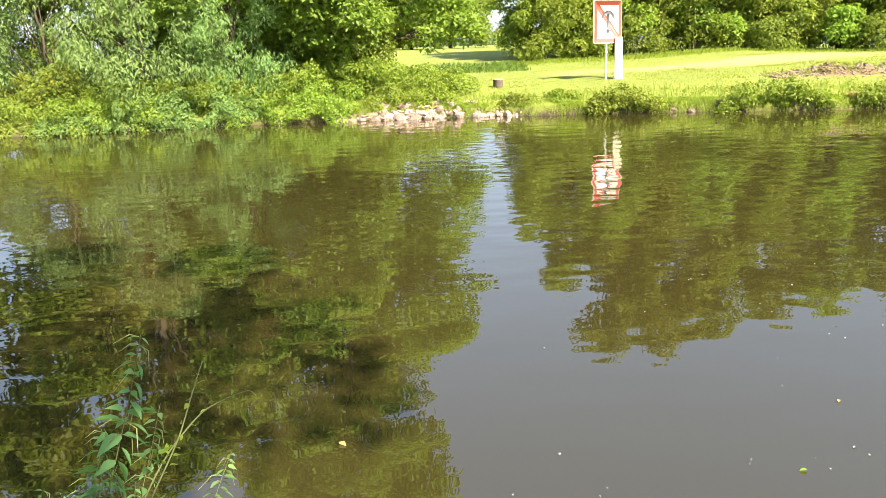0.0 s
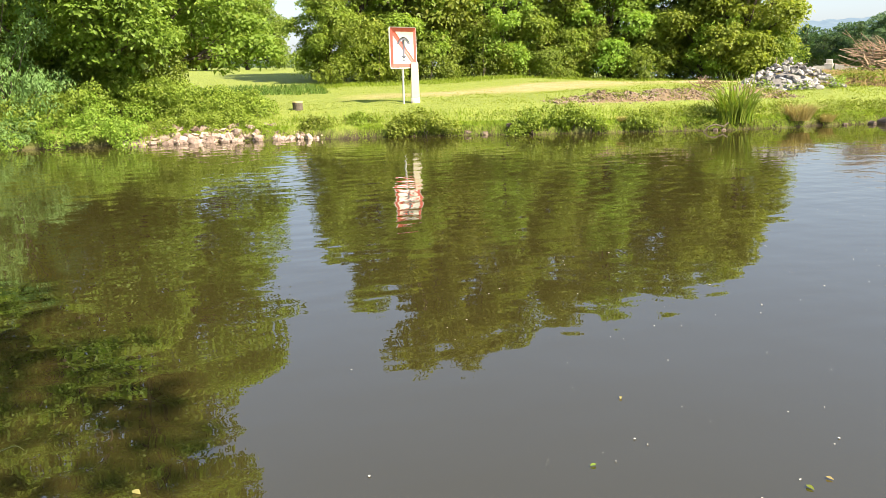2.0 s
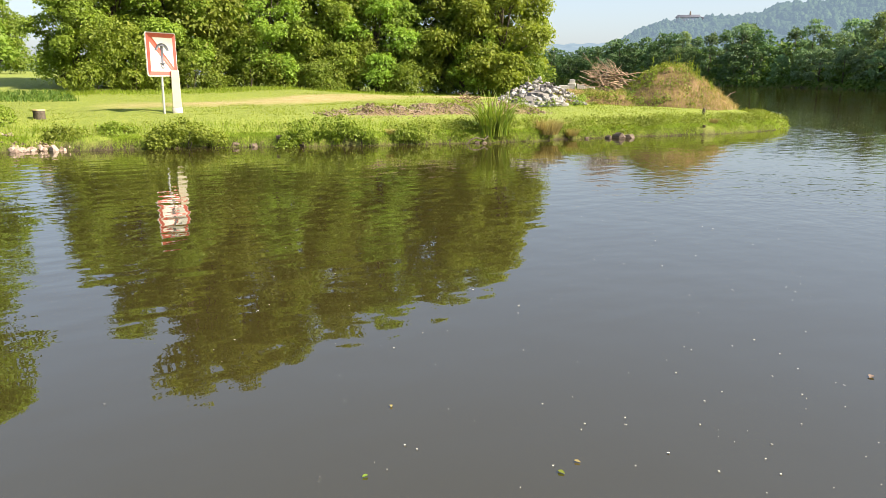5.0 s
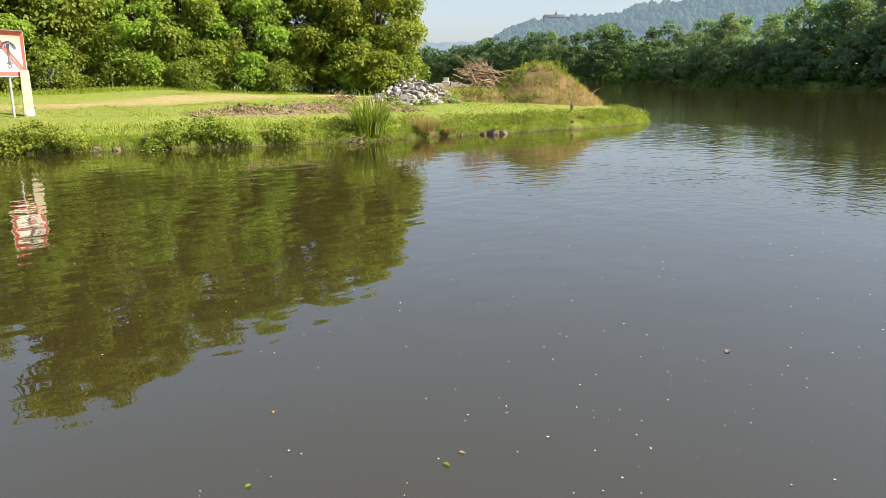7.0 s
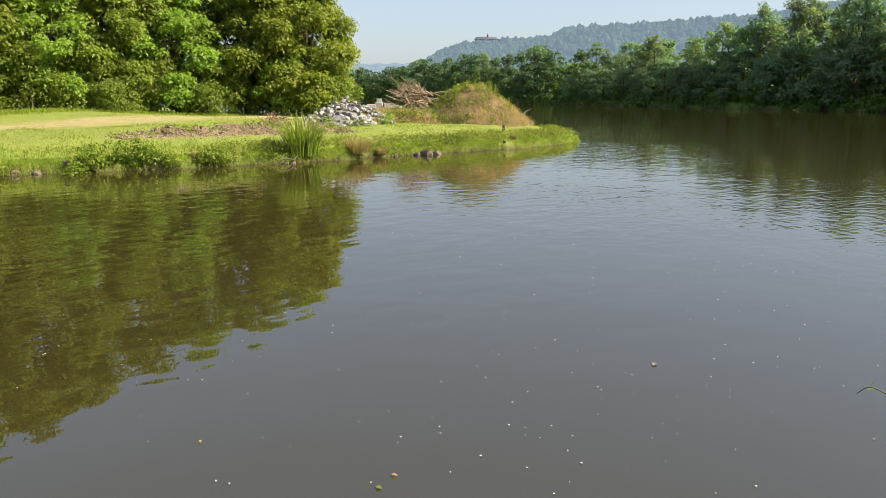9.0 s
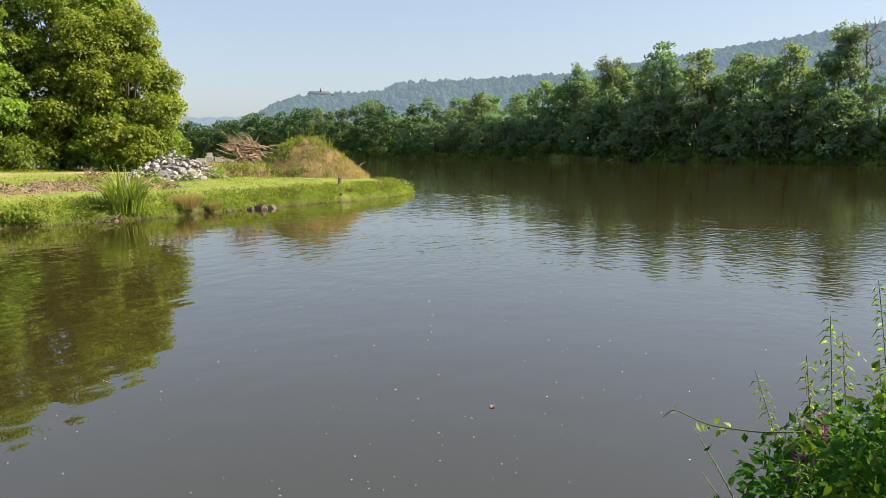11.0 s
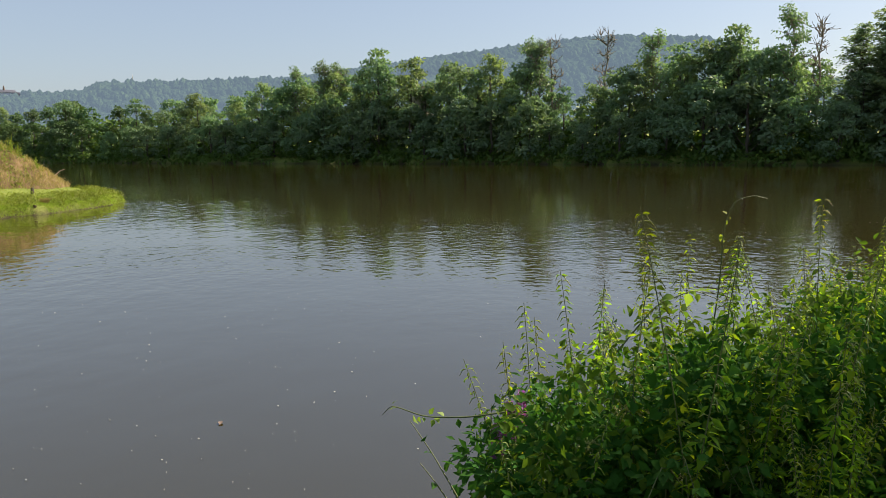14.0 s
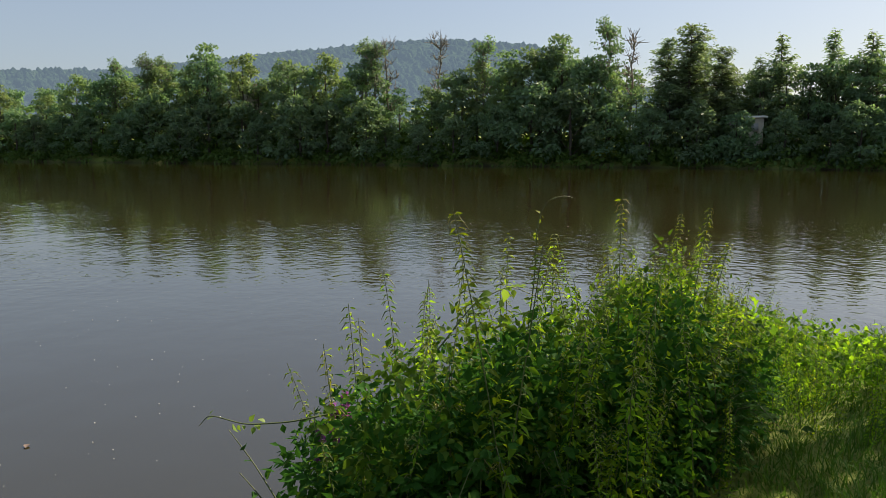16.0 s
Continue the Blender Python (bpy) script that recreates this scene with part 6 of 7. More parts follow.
def bramble(seed):
    """A bramble: arching canes with leaves of three toothed leaflets."""
    r = np.random.default_rng(seed)
    t = thing("bramble", "arching bramble, three-part leaves in a green darkened for shade", "plant", "brambles on the near bank")
    lf = Geo()
    for k in range(6):
        a, reach, top = k * 1.05 + r.uniform(-0.4, 0.4), r.uniform(0.25, 0.65), r.uniform(0.45, 0.95)
        q = np.linspace(0, 1, 9)
        p = np.stack([np.cos(a) * reach * q ** 1.4, np.sin(a) * reach * q ** 1.4, top * np.sin(q * 2.1) / 0.95], 1) + r.normal(0, 0.012, (9, 3))
        part("cane", tube(Geo(), p, np.linspace(0.0045, 0.0016, 9), 5), STEM, t)
        m = 13
        u = np.linspace(0.16, 1.0, m)
        at = np.stack([np.interp(u, q, p[:, c]) for c in range(3)], 1)
        b = np.arange(m) * 2.4 + r.uniform(0, 6)
        d = np.stack([np.cos(b), np.sin(b), r.uniform(0.0, 0.5, m)], 1)
        stalk = at + d * 0.045
        side = np.cross(d, [0, 0, 1.0])
        L = r.uniform(0.045, 0.078, m)
        up = r.normal(0, 0.28, (m, 3)) + [0, 0, 1]
        for turn, size in ((0.0, 1.0), (1.0, 0.78), (-1.0, 0.78)):
            leaf_shaped(lf, stalk, d + side * turn * 1.1 - [0, 0, 0.25], up, L * size, L * size * 0.62)
    part("foliage", lf, LEAF_UNDER_SHADED, t)
    return t


SILHOUETTE = ([74, 78, 81, 84, 88.5, 92, 96, 100, 103, 105.5, 107.5, 109.5, 111.5, 113.4, 117, 122, 130, 150], [-27, -21, -17.2, -14, -12, -11.6, -9.8, -9, -9.6, -8.1, -6.3, -5.2, -8, -9.6, -11, -12.3, -11, -9])


def near_bank():
    r = np.random.default_rng(151)
    kinds = [nettle(152 + k) for k in range(6)]
    shore = np.array(NEAR_SHORE, float)
    used, made = set(), 0
    eye = np.array([0.3, 0.03, 3.0])
    while made < 190:
        s = r.random() ** 1.25
        foot = np.array([np.interp(s, [0, 0.35, 0.6, 1], [2.75, 4.3, 5.9, 8.6]), np.interp(s, [0, 0.35, 0.6, 1], [0.95, -0.45, -1.9, -6.5])]) + np.array([-0.6, -0.8]) * r.uniform(-0.35, 0.95 + 0.45 * math.sin(min(s, 0.6) * 5.2))
        v = foot - eye[:2]
        d, a = np.hypot(*v), math.degrees(math.atan2(v[0], v[1]))
        if d < 2.3 or a < 80.5 + 2 * r.random():
            continue
        z = gz(*foot)
        top = eye[2] + d * math.tan(radians(np.interp(a, *SILHOUETTE)))
        h = min(top - z, 1.75) * (r.uniform(1.02, 1.2) if r.random() < 0.24 else r.uniform(0.5, 0.97))
        if h < 0.3:
            continue
        k = made % 6
        ob = kinds[k] if k not in used else copy_thing(kinds[k], Matrix.Identity(4))
        used.add(k)
        tilt = r.normal(0, 0.11, 2)
        ob.matrix_basis = Matrix.Translation((*foot, z - 0.02)) @ Euler((tilt[0], tilt[1], r.uniform(0, 6.28))).to_matrix().to_4x4() @ Matrix.Scale(h / 1.4, 4)
        made += 1
    for k in range(34):
        a, d = radians(r.normal(108.6, 1.7)), r.uniform(3.7, 4.9)
        foot = eye[:2] + d * np.array([math.sin(a), math.cos(a)])
        z = gz(*foot)
        h = (eye[2] - d * math.tan(radians(5.2 + 0.55 * abs(math.degrees(a) - 108.6))) - z) * r.uniform(0.72, 1.02)
        ob = copy_thing(kinds[k % 6], Matrix.Identity(4))
        ob.matrix_basis = Matrix.Translation((*foot, z - 0.02)) @ Euler((r.normal(0, 0.08), r.normal(0, 0.08), r.uniform(0, 6.28))).to_matrix().to_4x4() @ Matrix.Scale(h / 1.4, 4)
    # lower nettles on the sunny end of the thicket
    for k in range(110):
        a, d = r.uniform(110.5, 125), r.uniform(4.1, 6.6)
        foot = eye[:2] + d * np.array([math.sin(radians(a)), math.cos(radians(a))])
        z = gz(*foot)
        h = (eye[2] - d * math.tan(radians(-np.interp(a, *SILHOUETTE))) - z) * r.uniform(0.7, 1.08)
        if h < 0.22 or side_of(foot[None], NEAR_SHORE)[0] > -0.3:
            continue
        ob = copy_thing(kinds[k % 6], Matrix.Identity(4))
        ob.matrix_basis = Matrix.Translation((*foot, z - 0.02)) @ Euler((r.normal(0, 0.12), r.normal(0, 0.12), r.uniform(0, 6.28))).to_matrix().to_4x4() @ Matrix.Scale(min(h, 1.0) / 1.4, 4)
    # brambles that arch over the lower growth
    canes = [bramble(190 + k) for k in range(4)]
    for k in range(54):
        s = 0.55 * r.random()
        foot = np.array([np.interp(s, [0, 0.4, 0.7, 1], [2.72, 3.6, 4.6, 6.2]), np.interp(s, [0, 0.4, 0.7, 1], [0.12, -0.75, -1.75, -3.4])]) + np.array([-0.6, -0.8]) * r.uniform(-0.3, 0.55) * min(1.0, 0.35 + s * 2)
        ob = canes[k] if k < 4 else copy_thing(canes[k % 4], Matrix.Identity(4))
        placed(ob, *foot, gz(*foot) - 0.02, r.uniform(0, 360), r.uniform(0.45, 0.8))
    # nettles that reach into view at the walk's start
    fronts = [nettle(158, "pale green nettle leaning out over the water", 2.7, LEAF_PALE), nettle(159, "pale green nettle leaning out over the water", 2.3, LEAF_PALE)]
    for q, (tx, ty, tz, bx, by) in enumerate(((-1.03, 3.22, 1.76, -1.65, 2.5), (-1.10, 3.20, 1.53, -1.45, 2.45), (-1.05, 3.22, 1.38, -1.2, 2.5), (-1.53, 3.0, 1.48, -1.9, 2.45), (-1.66, 2.91, 1.40, -1.95, 2.35), (-1.42, 3.05, 1.39, -1.65, 2.45), (-1.25, 3.13, 1.44, -1.5, 2.45), (-1.20, 3.02, 1.30, -1.3, 2.4), (-1.45, 2.9, 1.28, -1.6, 2.35))):
        ob = fronts[q] if q < 2 else copy_thing(fronts[q % 2], Matrix.Identity(4))
        z = gz(bx, by) - 0.02
        d = Vector((tx - bx, ty - by, tz - z))
        ob.matrix_basis = Matrix.Translation((bx, by, z)) @ d.to_track_quat('Z', 'Y').to_matrix().to_4x4() @ Matrix.Rotation(q * 2.1 + 0.4, 4, 'Z') @ Matrix.Scale(d.length / 1.4, 4)
    # leafy undergrowth between the stems: a dense inner mass and a looser outer one
    def clumps(n, under, lo, hi, low):
        c, s = [], []
        while len(c) < n:
            q = r.random() ** 1.15
            foot = np.array([np.interp(q, [0, 0.35, 0.6, 1], [2.75, 4.2, 5.8, 8.5]), np.interp(q, [0, 0.35, 0.6, 1], [0.95, -0.6, -2.0, -6.5])]) + np.array([-0.6, -0.8]) * r.uniform(-0.5, 0.6 + 0.45 * math.sin(min(q, 0.6) * 5.2))
            v = foot - eye[:2]
            d, a = np.hypot(*v), math.degrees(math.atan2(v[0], v[1]))
            z = gz(*foot)
            top = min(eye[2] + d * math.tan(radians(np.interp(a, *SILHOUETTE))) - under, z + 1.25)
            if d < 2.25 or a < 81.5 + 2.5 * r.random() or top < z + 0.1:
                continue
            c.append((*foot, z + (top - z) * r.uniform(low, 1.0)))
            s.append(r.uniform(lo, hi))
        return np.array(c), np.array(s)

    def leafage(geo, c, s, dens, l0, l1, shape):
        i = np.repeat(np.arange(len(c)), (s ** 2 * 12.6 * dens).astype(int))
        d = unit(r.normal(size=(len(i), 3)))
        p = c[i] + d * s[i][:, None] * r.uniform(0.3, 1.05, (len(i), 1))
        L = r.uniform(l0, l1, len(i))
        shape(geo, p, d + r.normal(0, 0.6, d.shape) - [0, 0, 0.3], d * 0.3 + r.normal(0, 0.5, d.shape) + [0, 0, 0.8], L, L * r.uniform(0.45, 0.68, len(i)))

    # the inner mass takes the leaf with shade in its colour
    g = Geo()
    leafage(g, *clumps(850, 0.36, 0.10, 0.20, 0.0), 190, 0.036, 0.068, leaf_set)
    tagged(part("undergrowth", g, LEAF_UNDER_SHADED, None, "dense leafy undergrowth on the near bank, green darkened for shade"), kind="stuff", category="undergrowth")
    g = Geo()
    leafage(g, *clumps(560, 0.16, 0.06, 0.14, 0.15), 150, 0.026, 0.056, leaf_shaped)
    tagged(part("bramble_leaves", g, LEAF_BRAMBLE, None, "loose dark green leaves of the mixed near bank growth"), kind="stuff", category="undergrowth")
    # low leaves where the thicket runs out into the grass
    for count, leaf, label in ((190, LEAF_NETTLE, "sunlit yellow-green low leaves at the end of the thicket"), (230, LEAF_BRAMBLE, "green low leaves at the end of the thicket")):
        c, s = [], []
        while len(c) < count:
            a, d = r.uniform(110, 128), r.uniform(5.0, 7.3)
            foot = eye[:2] + d * np.array([math.sin(radians(a)), math.cos(radians(a))])
            z = gz(*foot)
            top = min(eye[2] - d * math.tan(radians(-np.interp(a, *SILHOUETTE))) - 0.09 + 0.10 * math.sin(a * 2.3) * math.sin(d * 4), z + 0.75)
            if top < z + 0.05 or side_of(foot[None], NEAR_SHORE)[0] > -0.2:
                continue
            c.append((*foot, z + (top - z) * r.uniform(0.2, 1.0)))
            s.append(r.uniform(0.05, 0.14))
        g = Geo()
        leafage(g, np.array(c), np.array(s), 130, 0.03, 0.066, leaf_shaped)
        tagged(part("low_leaves", g, leaf, None, label), kind="stuff", category="undergrowth")
    # purple loosestrife
    for x, y, top in ((3.24, 0.35, 1.88), (3.30, 0.30, 1.95), (3.36, 0.26, 1.98)):
        z = gz(x, y)
        t = thing("loosestrife", "loosestrife with slender purple flower spikes", "plant", "purple loosestrife", at=(x, y, z))
        g, f, lf = Geo(), Geo(), Geo()
        H = top - z
        tube(g, bent((0, 0, -0.05), (0.02, 0.04, H), 0, 6), np.linspace(0.005, 0.002, 6), 5)
        part("stem", g, STEM, t)
        m = 130
        hh = r.uniform(H - 0.16, H, m)
        b = r.uniform(0, 6.28, m)
        dd = np.stack([np.cos(b), np.sin(b), r.uniform(-0.2, 0.6, m)], 1)
        base = np.stack([0.02 * hh / H, 0.04 * hh / H, hh], 1) + dd * 0.006
        leaf_set(f, base, dd, r.normal(size=(m, 3)), np.full(m, 0.030) * (1.15 - (hh - H + 0.16) / 0.24), np.full(m, 0.013))
        part("flower_spike", f, PURPLE, t, "purple flower spike")
        m = 26
        hh = np.linspace(0.1, H - 0.3, m)
        b = np.arange(m) * 1.6
        dd = np.stack([np.cos(b), np.sin(b), 0 * b + 0.1], 1)
        leaf_shaped(lf, np.stack([0 * hh, 0 * hh, hh], 1), dd, np.tile([0, 0, 1.0], (m, 1)), np.full(m, 0.08), np.full(m, 0.018))
        part("foliage", lf, LEAF_NETTLE, t)
    # umbels
    um = None
    for x, y, top, turn in ((2.92, -0.12, 2.08, 0), (2.84, -0.02, 1.98, 100), (2.75, -0.25, 1.95, 200), (3.5, -1.1, 2.05, 50), (3.3, -0.62, 1.9, 260)):
        z = gz(x, y)
        if um is None:
            um = thing("umbel_plant", "umbel plant with pale greenish flower heads", "plant", "umbel plants")
            g, f = Geo(), Geo()
            tube(g, bent((0, 0, -0.05), (0.03, 0.0, 0.9), 0, 5), np.linspace(0.006, 0.004, 5), 5)
            hub = np.array([0.03, 0, 0.9])
            for k in range(16):
                b, q = k * 2.4, 0.075 * math.sqrt((k + 0.5) / 16)
                e = hub + np.array([math.cos(b) * q, math.sin(b) * q, 0.085 - q * 0.35])
                tube(g, bent(hub, e, 0, 3), 0.0012, 4)
                m = 12
                dd = unit(r.normal(size=(m, 3)) + [0, 0, 0.6])
                leaf_set(f, e + dd * 0.010, dd, r.normal(size=(m, 3)), np.full(m, 0.011), np.full(m, 0.009))
            part("stem", g, STEM, um)
            part("flower_head", f, UMBEL, um, "pale green flower head")
            ob = um
        else:
            ob = copy_thing(um, Matrix.Identity(4))
        placed(ob, x, y, z, turn, (top - z) / 0.98)
    # climbing shoots
    shoots = [
        ([(4.0, -0.55, 1.9), (4.1, -0.62, 2.35), (4.13, -0.63, 2.62), (4.16, -0.68, 2.74), (4.2, -0.78, 2.765), (4.23, -0.85, 2.745)], "climbing shoot with a curled tip above the nettles"),
        ([(3.2, 0.35, 1.95), (3.17, 0.5, 1.93), (3.2, 0.68, 1.91), (3.2, 0.82, 1.955), (3.2, 0.86, 1.91)], "thin tendril reaching out over the water"),
        ([(3.6, -0.1, 2.1), (3.72, -0.28, 2.30), (3.8, -0.45, 2.36), (3.9, -0.62, 2.28)], "arching climbing shoot between the nettles"),
        ([(2.95, 0.4, 1.5), (2.98, 0.52, 1.7), (3.05, 0.62, 1.82), (3.1, 0.72, 1.93)], "thin leafy twig at the edge of the thicket"),
        ([(2.95, 0.3, 1.45), (2.95, 0.50, 1.62), (2.98, 0.60, 1.74), (3.0, 0.66, 1.80)], "thin leafy twig at the edge of the thicket"),
        ([(-1.25, 2.7, 1.25), (-1.15, 2.95, 1.47), (-1.05, 3.15, 1.56), (-0.97, 3.27, 1.56), (-0.90, 3.36, 1.55), (-0.88, 3.38, 1.51)], "pale green climbing shoot above the water"),
        ([(-1.2, 2.75, 1.3), (-1.1, 3.0, 1.52), (-1.08, 3.2, 1.66), (-1.07, 3.3, 1.72)], "pale green climbing shoot above the water"),
    ]
    for k, (pts, label) in enumerate(shoots):
        p0 = np.array(pts)
        t = thing("climbing_shoot", label, "vine", "climbing shoots", at=pts[0])
        p = p0 - p0[0]
        u = np.linspace(0, len(p) - 1, 28)
        q = np.stack([np.interp(u, np.arange(len(p)), p[:, c]) for c in range(3)], 1)
        for it in range(3):
            q[1:-1] = (q[:-2] + q[1:-1] * 2 + q[2:]) / 4
        g = Geo()
        tube(g, q, np.linspace(0.0042, 0.0016, 28), 5)
        part("stem", g, STEM, t)
        m = 9 if k not in (0, 2, 6) else 14
        i = r.integers(2, 14 if k == 0 else 22, m)
        dd = unit(r.normal(size=(m, 3)) + [0, 0, 0.1])
        lf = Geo()
        LL = r.uniform(0.03, 0.07, m) * (0.6 if k in (0, 1, 5, 6) else 1.0)
        leaf_shaped(lf, q[i] + dd * 0.012, dd, r.normal(0, 0.5, (m, 3)) + [0, 0, 1], LL, LL * 0.7)
        part("foliage", lf, LEAF_UNDER_SHADED if k in (3, 4) else LEAF_BRIGHT, t)


near_bank()


# ---- grass ----
def grass_all():
    r = np.random.default_rng(161)
    shore = np.array(MEADOW_SHORE, float)

    def on_meadow(n, x0, x1, y0, y1):
        p = np.stack([r.uniform(x0, x1, n), r.uniform(y0, y1, n)], 1)
        m = side_of(p, MEADOW_SHORE)
        return p[m > 0.15], m[m > 0.15]

    p, m = on_meadow(44000, -6, 42, 25, 40)
    p2, m2 = on_meadow(15000, -10, 42, 38, 54)
    p, m = np.concatenate([p, p2]), np.concatenate([m, m2])
    z = ground_height(p[:, 0], p[:, 1])
    tall = np.clip(lumpy(np.concatenate([p, 0 * p[:, :1]], 1), 0.8, 17), -0.5, 1)
    on_track = np.exp(-(side_of(p, [(-60, 30), (2, 39.5), (13.5, 41.5), (25.5, 43.5), (40, 41)]) / 3.2) ** 2)
    keep = r.random(len(p)) > on_track * 0.8 + 1.1 * np.exp(-((p[:, 0] - 19.8) / 6.4) ** 4 - ((p[:, 1] - 32.5 + 0.14 * (p[:, 0] - 14.6)) / 1.5) ** 2)
    p, z, tall = p[keep], z[keep], tall[keep]
    g = Geo()
    blades(g, np.stack([p[:, 0], p[:, 1], z - 0.01], 1), r.uniform(0.02, 0.08, len(p)) + 0.04 * tall, 0.03, r, 0.9)
    tagged(part("meadow_grass", g, GRASS, None, "bright green mown meadow grass"), kind="stuff", category="grass")
    # long grass and weeds on the slope of the bank
    seg = np.hypot(*np.diff(shore, axis=0).T)
    g, w = Geo(), Geo()
    q, s2 = [], []
    n = 42000
    x = r.uniform(-5, 43, n)
    y = r.uniform(24.5, 36, n)
    pp = np.stack([x, y], 1)
    m = side_of(pp, MEADOW_SHORE)
    pp, m = pp[(m > 0.08) & (m < 1.5)], m[(m > 0.08) & (m < 1.5)]
    z = ground_height(pp[:, 0], pp[:, 1])
    down = np.stack([0 * m, -np.clip(1.0 - m, 0, 1) * 1.1, -np.clip(0.8 - m, 0, 1) * 0.9], 1)
    blades(g, np.stack([pp[:, 0], pp[:, 1], z - 0.01], 1), r.uniform(0.10, 0.36, len(m)), 0.024, r, 0.5, down)
    tagged(part("bank_grass", g, GRASS, None, "long green grass hanging over the bank edge"), kind="stuff", category="grass")
    odds = np.where(pp[:, 0] > 17, 1.0, np.where((pp[:, 0] > 8.6) & (pp[:, 0] < 11.2), 0.04, 0.22))
    k = r.choice(len(pp), 1500, replace=False, p=odds / odds.sum())
    k = k[(pp[k, 0] > 2.5) & (z[k] > 0.02)]
    wide = np.where(pp[k, 0] > 15, 1.35, 1.0)
    c = np.stack([pp[k, 0], pp[k, 1], z[k] + 0.07 * wide], 1)
    puff_leaves(w, c, r.uniform(0.07, 0.21, len(k)) * wide, 75, 0.09, r, 0.2)
    tagged(part("bank_weeds", w, LEAF_YELLOW, None, "mixed low green weeds along the bank"), kind="stuff", category="weeds")
    # grass hanging down the cut bank
    edge = shore[6:19]
    seg = np.hypot(*np.diff(edge, axis=0).T)
    acc = np.concatenate([[0], np.cumsum(seg)])
    n = 70000
    q = r.uniform(0, acc[-1], n)
    k = np.clip(np.searchsorted(acc, q, side="right") - 1, 0, len(seg) - 1)
    d = np.diff(edge, axis=0)[k] / seg[k][:, None]
    inward = np.stack([-d[:, 1], d[:, 0]], 1)
    off = r.uniform(-0.6, 0.9, n)
    foot = edge[k] + d * (q - acc[k])[:, None] + inward * off[:, None]
    z = ground_height(foot[:, 0], foot[:, 1])
    gap_ = lumpy(np.concatenate([foot, 0 * foot[:, :1]], 1), 2.2, 23) > -0.85
    gap_ &= (z > 0.03) & (z < 0.52)
    gap_ &= ~((foot[:, 0] > 2.2) & (foot[:, 0] < 4.9) & (r.random(n) < 0.8))
    g = Geo()
    hang = np.concatenate([-inward * 0.75, np.full((n, 1), -2.0)], 1)
    blades(g, np.stack([foot[:, 0], foot[:, 1], z + 0.02], 1)[gap_], r.uniform(0.10, 0.30, n)[gap_], 0.026, r, 0.45, hang[gap_])
    tagged(part("hanging_grass", g, GRASS, None, "grass hanging down the cut river bank"), kind="stuff", category="grass")
    # tall grass at the feet of the tree row
    g = Geo()
    n = 9000
    t_ = r.random(n)
    x = 5 + 33 * t_
    y = np.interp(x, [5, 9, 20, 30, 38], [50.5, 49.8, 51.5, 49.5, 45.5]) + r.normal(0, 0.9, n)
    blades(g, np.stack([x, y, ground_height(x, y)], 1), r.uniform(0.06, 0.24, n), 0.04, r, 0.8)
    tagged(part("edge_grass", g, GRASS, None, "tall grass below the tree row"), kind="stuff", category="grass")
    # near bank
    n = 150000
    p = np.stack([r.uniform(1.5, 9.6, n), r.uniform(-9, 0.8, n)], 1)
    m = -side_of(p, NEAR_SHORE)
    v = p - [0.3, 0.0]
    d = np.hypot(v[:, 0], v[:, 1])
    ok = (m > 0.8) & (d > 2.0) & (r.random(n) < np.clip(3.6 / d, 0.2, 1)) & (np.degrees(np.arctan2(v[:, 0], v[:, 1])) > 96) & (np.degrees(np.arctan2(v[:, 0], v[:, 1])) < 136)
    p, d = p[ok], d[ok]
    z = ground_height(p[:, 0], p[:, 1])
    q3 = np.concatenate([p, 0 * p[:, :1]], 1)
    comb = lumpy(q3, 1.6, 19)[:, None] * np.array([[0.8, 0.5, 0]]) + lumpy(q3, 1.9, 20)[:, None] * np.array([[-0.4, 0.8, 0]])
    tuft = 0.62 + 0.62 * np.clip(lumpy(q3, 4.2, 21), -0.6, 1)
    g = Geo()
    blades(g, np.stack([p[:, 0], p[:, 1], z - 0.01], 1), r.uniform(0.06, 0.24, len(p)) * tuft, 0.007, r, 0.75, comb - [0, 0, 0.25])
    tagged(part("near_grass", g, GRASS_NEAR, None, "long soft green grass on the near bank"), kind="stuff", category="grass")

    # shorter grass round the viewpoint
    n = 60000
    p = np.stack([r.uniform(-8, 8, n), r.uniform(-8, 3.0, n)], 1)
    m = -side_of(p, NEAR_SHORE)
    a = np.degrees(np.arctan2(p[:, 0] - 0.3, p[:, 1]))
    d = np.hypot(p[:, 0] - 0.3, p[:, 1])
    ok = (m > 0.35) & ~((a > 96) & (a < 136) & (d > 2.0)) & (r.random(n) < np.clip(2.5 / d, 0.15, 0.8))
    p = p[ok]
    g = Geo()
    blades(g, np.stack([p[:, 0], p[:, 1], ground_height(p[:, 0], p[:, 1]) - 0.01], 1), r.uniform(0.08, 0.24, len(p)), 0.012, r, 0.7)
    tagged(part("bank_turf", g, GRASS_NEAR, None, "short green grass of the near river bank"), kind="stuff", category="grass")


grass_all()


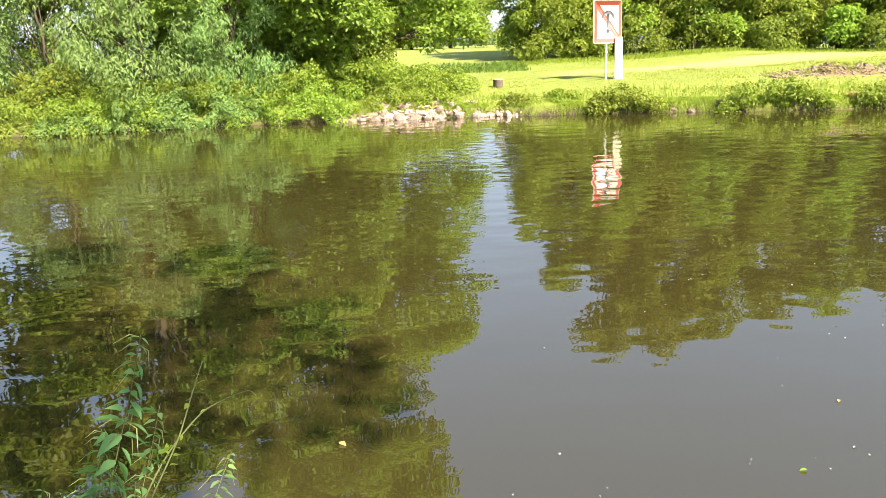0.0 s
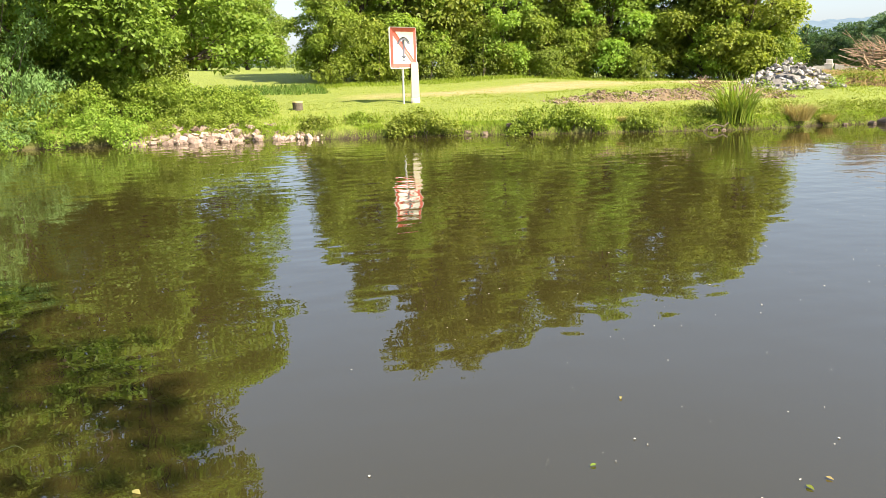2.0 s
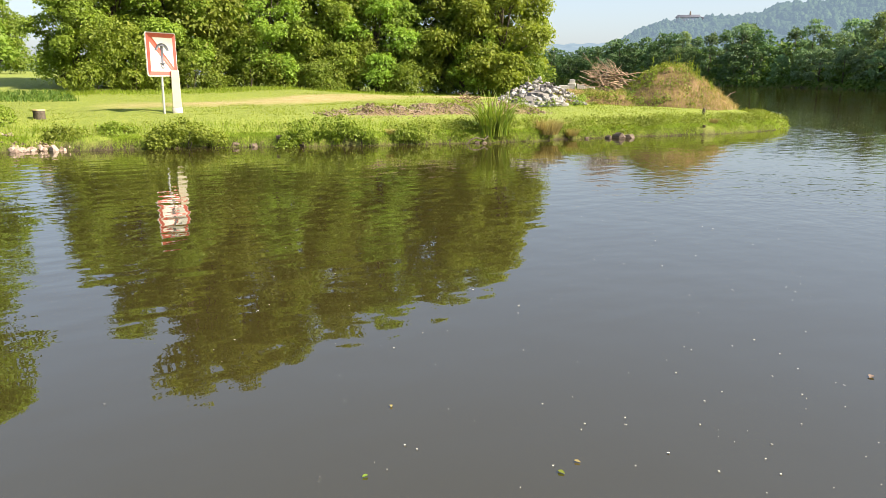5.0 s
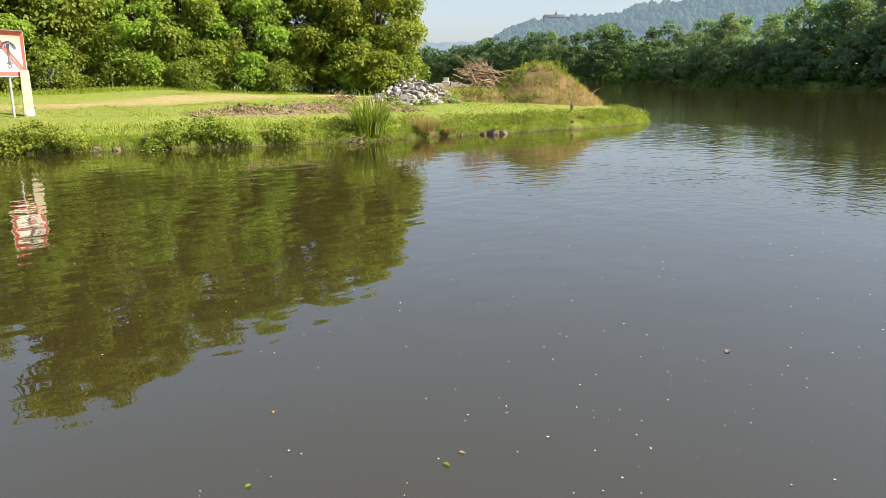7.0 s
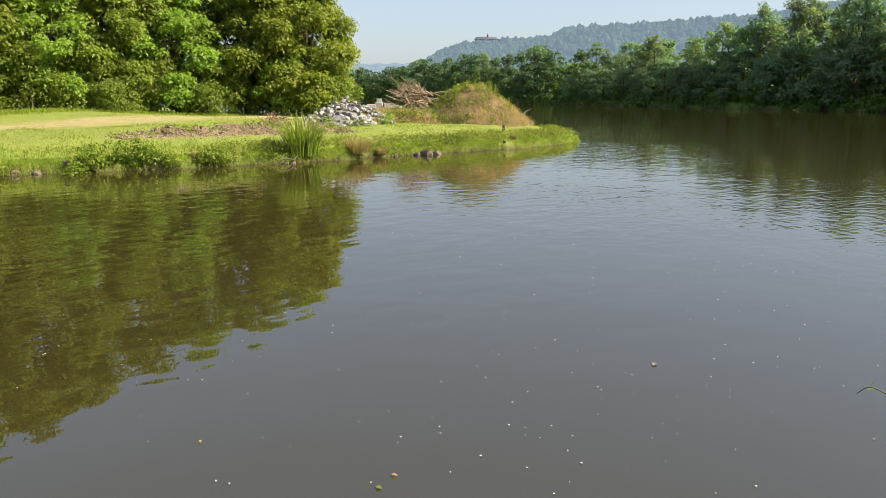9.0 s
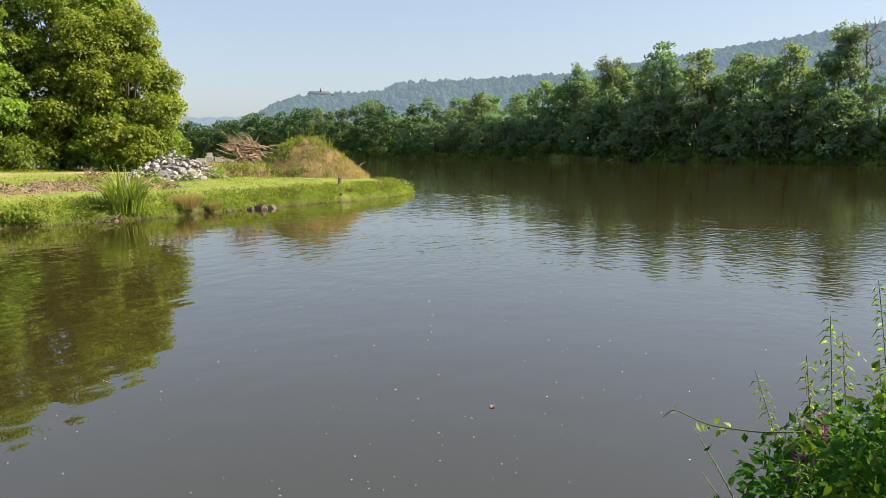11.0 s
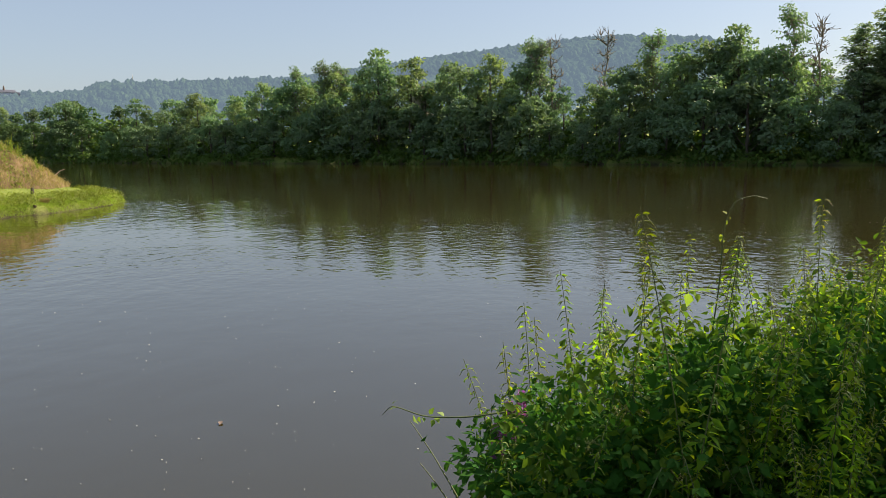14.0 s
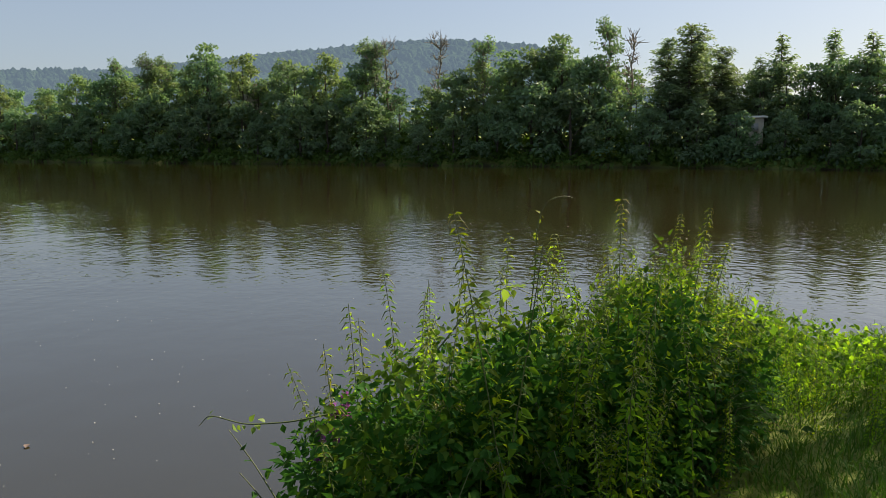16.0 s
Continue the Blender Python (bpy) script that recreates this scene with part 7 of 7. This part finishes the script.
# ---- unseen shade trees added behind, and small drift on the water ----
def shade_trees():
    # out of view; crowns sized to shade grass, thicket and water and block sky
    t = broad_tree("riverside_tree", "slim unseen tree added on the near bank to cast dappled shade", 171, 9.6, 1.35, 4.3, LEAF_MID, 30, 0.20, 34, 5, trunk_r=0.09, gap=0.05)
    placed(t, 6.2, -8.5, gz(6.2, -8.5))
    t2 = broad_tree("riverside_tree", "slender unseen tree added to shade the front of the thicket", 174, 10.3, 0.60, 3.6, LEAF_MID, 30, 0.17, 32, 5, trunk_r=0.10, gap=-0.45, big=0.5)
    placed(t2, 6.9, -6.95, gz(6.9, -6.95))
    u = broad_tree("riverside_tree", "leaning unseen tree added behind the viewpoint to shade the water", 172, 14.5, 3.4, 8.6, LEAF_MID, 20, 0.26, 22, 5, trunk_r=0.22, lean=(2.4, 2.0), gap=-0.7)
    placed(u, 1.45, -5.3, gz(1.45, -5.3))
    w = broad_tree("riverside_tree", "broad unseen tree added behind the viewpoint to block sky light", 173, 13.0, 4.6, 0.8, LEAF_MID, 8, 0.40, 34, 5, trunk_r=0.24)
    placed(w, -2.5, -7.5, gz(-2.5, -7.5))
    for x, y, s, a in ((-9.5, -6.5, 0.95, 80), (-17, -7.0, 1.05, 200), (-5.5, -13.0, 1.1, 300)):
        placed(copy_thing(w, Matrix.Identity(4)), x, y, gz(x, y), a, s)


shade_trees()


def drift():
    r = np.random.default_rng(181)
    FOAM = rough_material("drift_bits", [(0.3, (0.45, 0.44, 0.38)), (0.7, (0.75, 0.74, 0.68))], 5.0, 0.8, 0.0)
    n = 560
    a = np.radians(np.where(r.random(n) < 0.75, r.normal(60, 18, n), r.uniform(5, 118, n)))
    d = 4.6 + 12 * r.random(n) ** 1.6
    far = r.random(n) < 0.3
    d = np.where(far, r.uniform(25, 85, n), d)
    a = np.where(far, np.radians(r.uniform(80, 122, n)), a)
    c = np.stack([np.sin(a) * d, np.cos(a) * d, np.full(n, 0.006)], 1)
    keep = (side_of(c[:, :2], MEADOW_SHORE) < -0.5) & (-side_of(c[:, :2], NEAR_SHORE) < -0.3)
    c, far = c[keep], far[keep]
    n = len(c)
    b = r.uniform(0, 6.28, n)
    L = np.where(far, r.uniform(0.04, 0.10, n), r.uniform(0.009, 0.028, n))
    g = Geo()
    leaf_set(g, c, np.stack([np.cos(b), np.sin(b), 0 * b + 0.02], 1), np.tile([0, 0, 1.0], (n, 1)), L, L * r.uniform(0.4, 0.9, n), 0.1)
    tagged(part("floating_bits", g, FOAM, None, "small pale petals and fluff drifting on the water"), kind="stuff", category="drift")
    tone = {"dry": GRASS_DRY, "green": LEAF_YELLOW, "red": STONE_RED}
    for x, y, k, s in ((7.73, 3.95, "red", 0.10), (2.46, 4.91, "green", 0.06), (3.74, 4.2, "green", 0.07), (3.95, 4.25, "dry", 0.06), (-0.9, 5.6, "dry", 0.09), (3.2, 5.9, "dry", 0.05)):
        g = Geo()
        leaf_shaped(g, np.array([[0, 0, 0.012]]), np.array([[1.0, 0.3, 0]]), np.array([[0, 0, 1.0]]), np.array([s]), np.array([s * 0.6]), 0.05)
        ob = part("fallen_leaf", g, tone[k], None, "reddish fallen leaf floating on the water" if k == "red" else "small fallen leaf floating on the water")
        tagged(ob, category="leaf", group="floating leaves")
        ob.matrix_basis = pose_of(x, y, 0, x * 70)


drift()
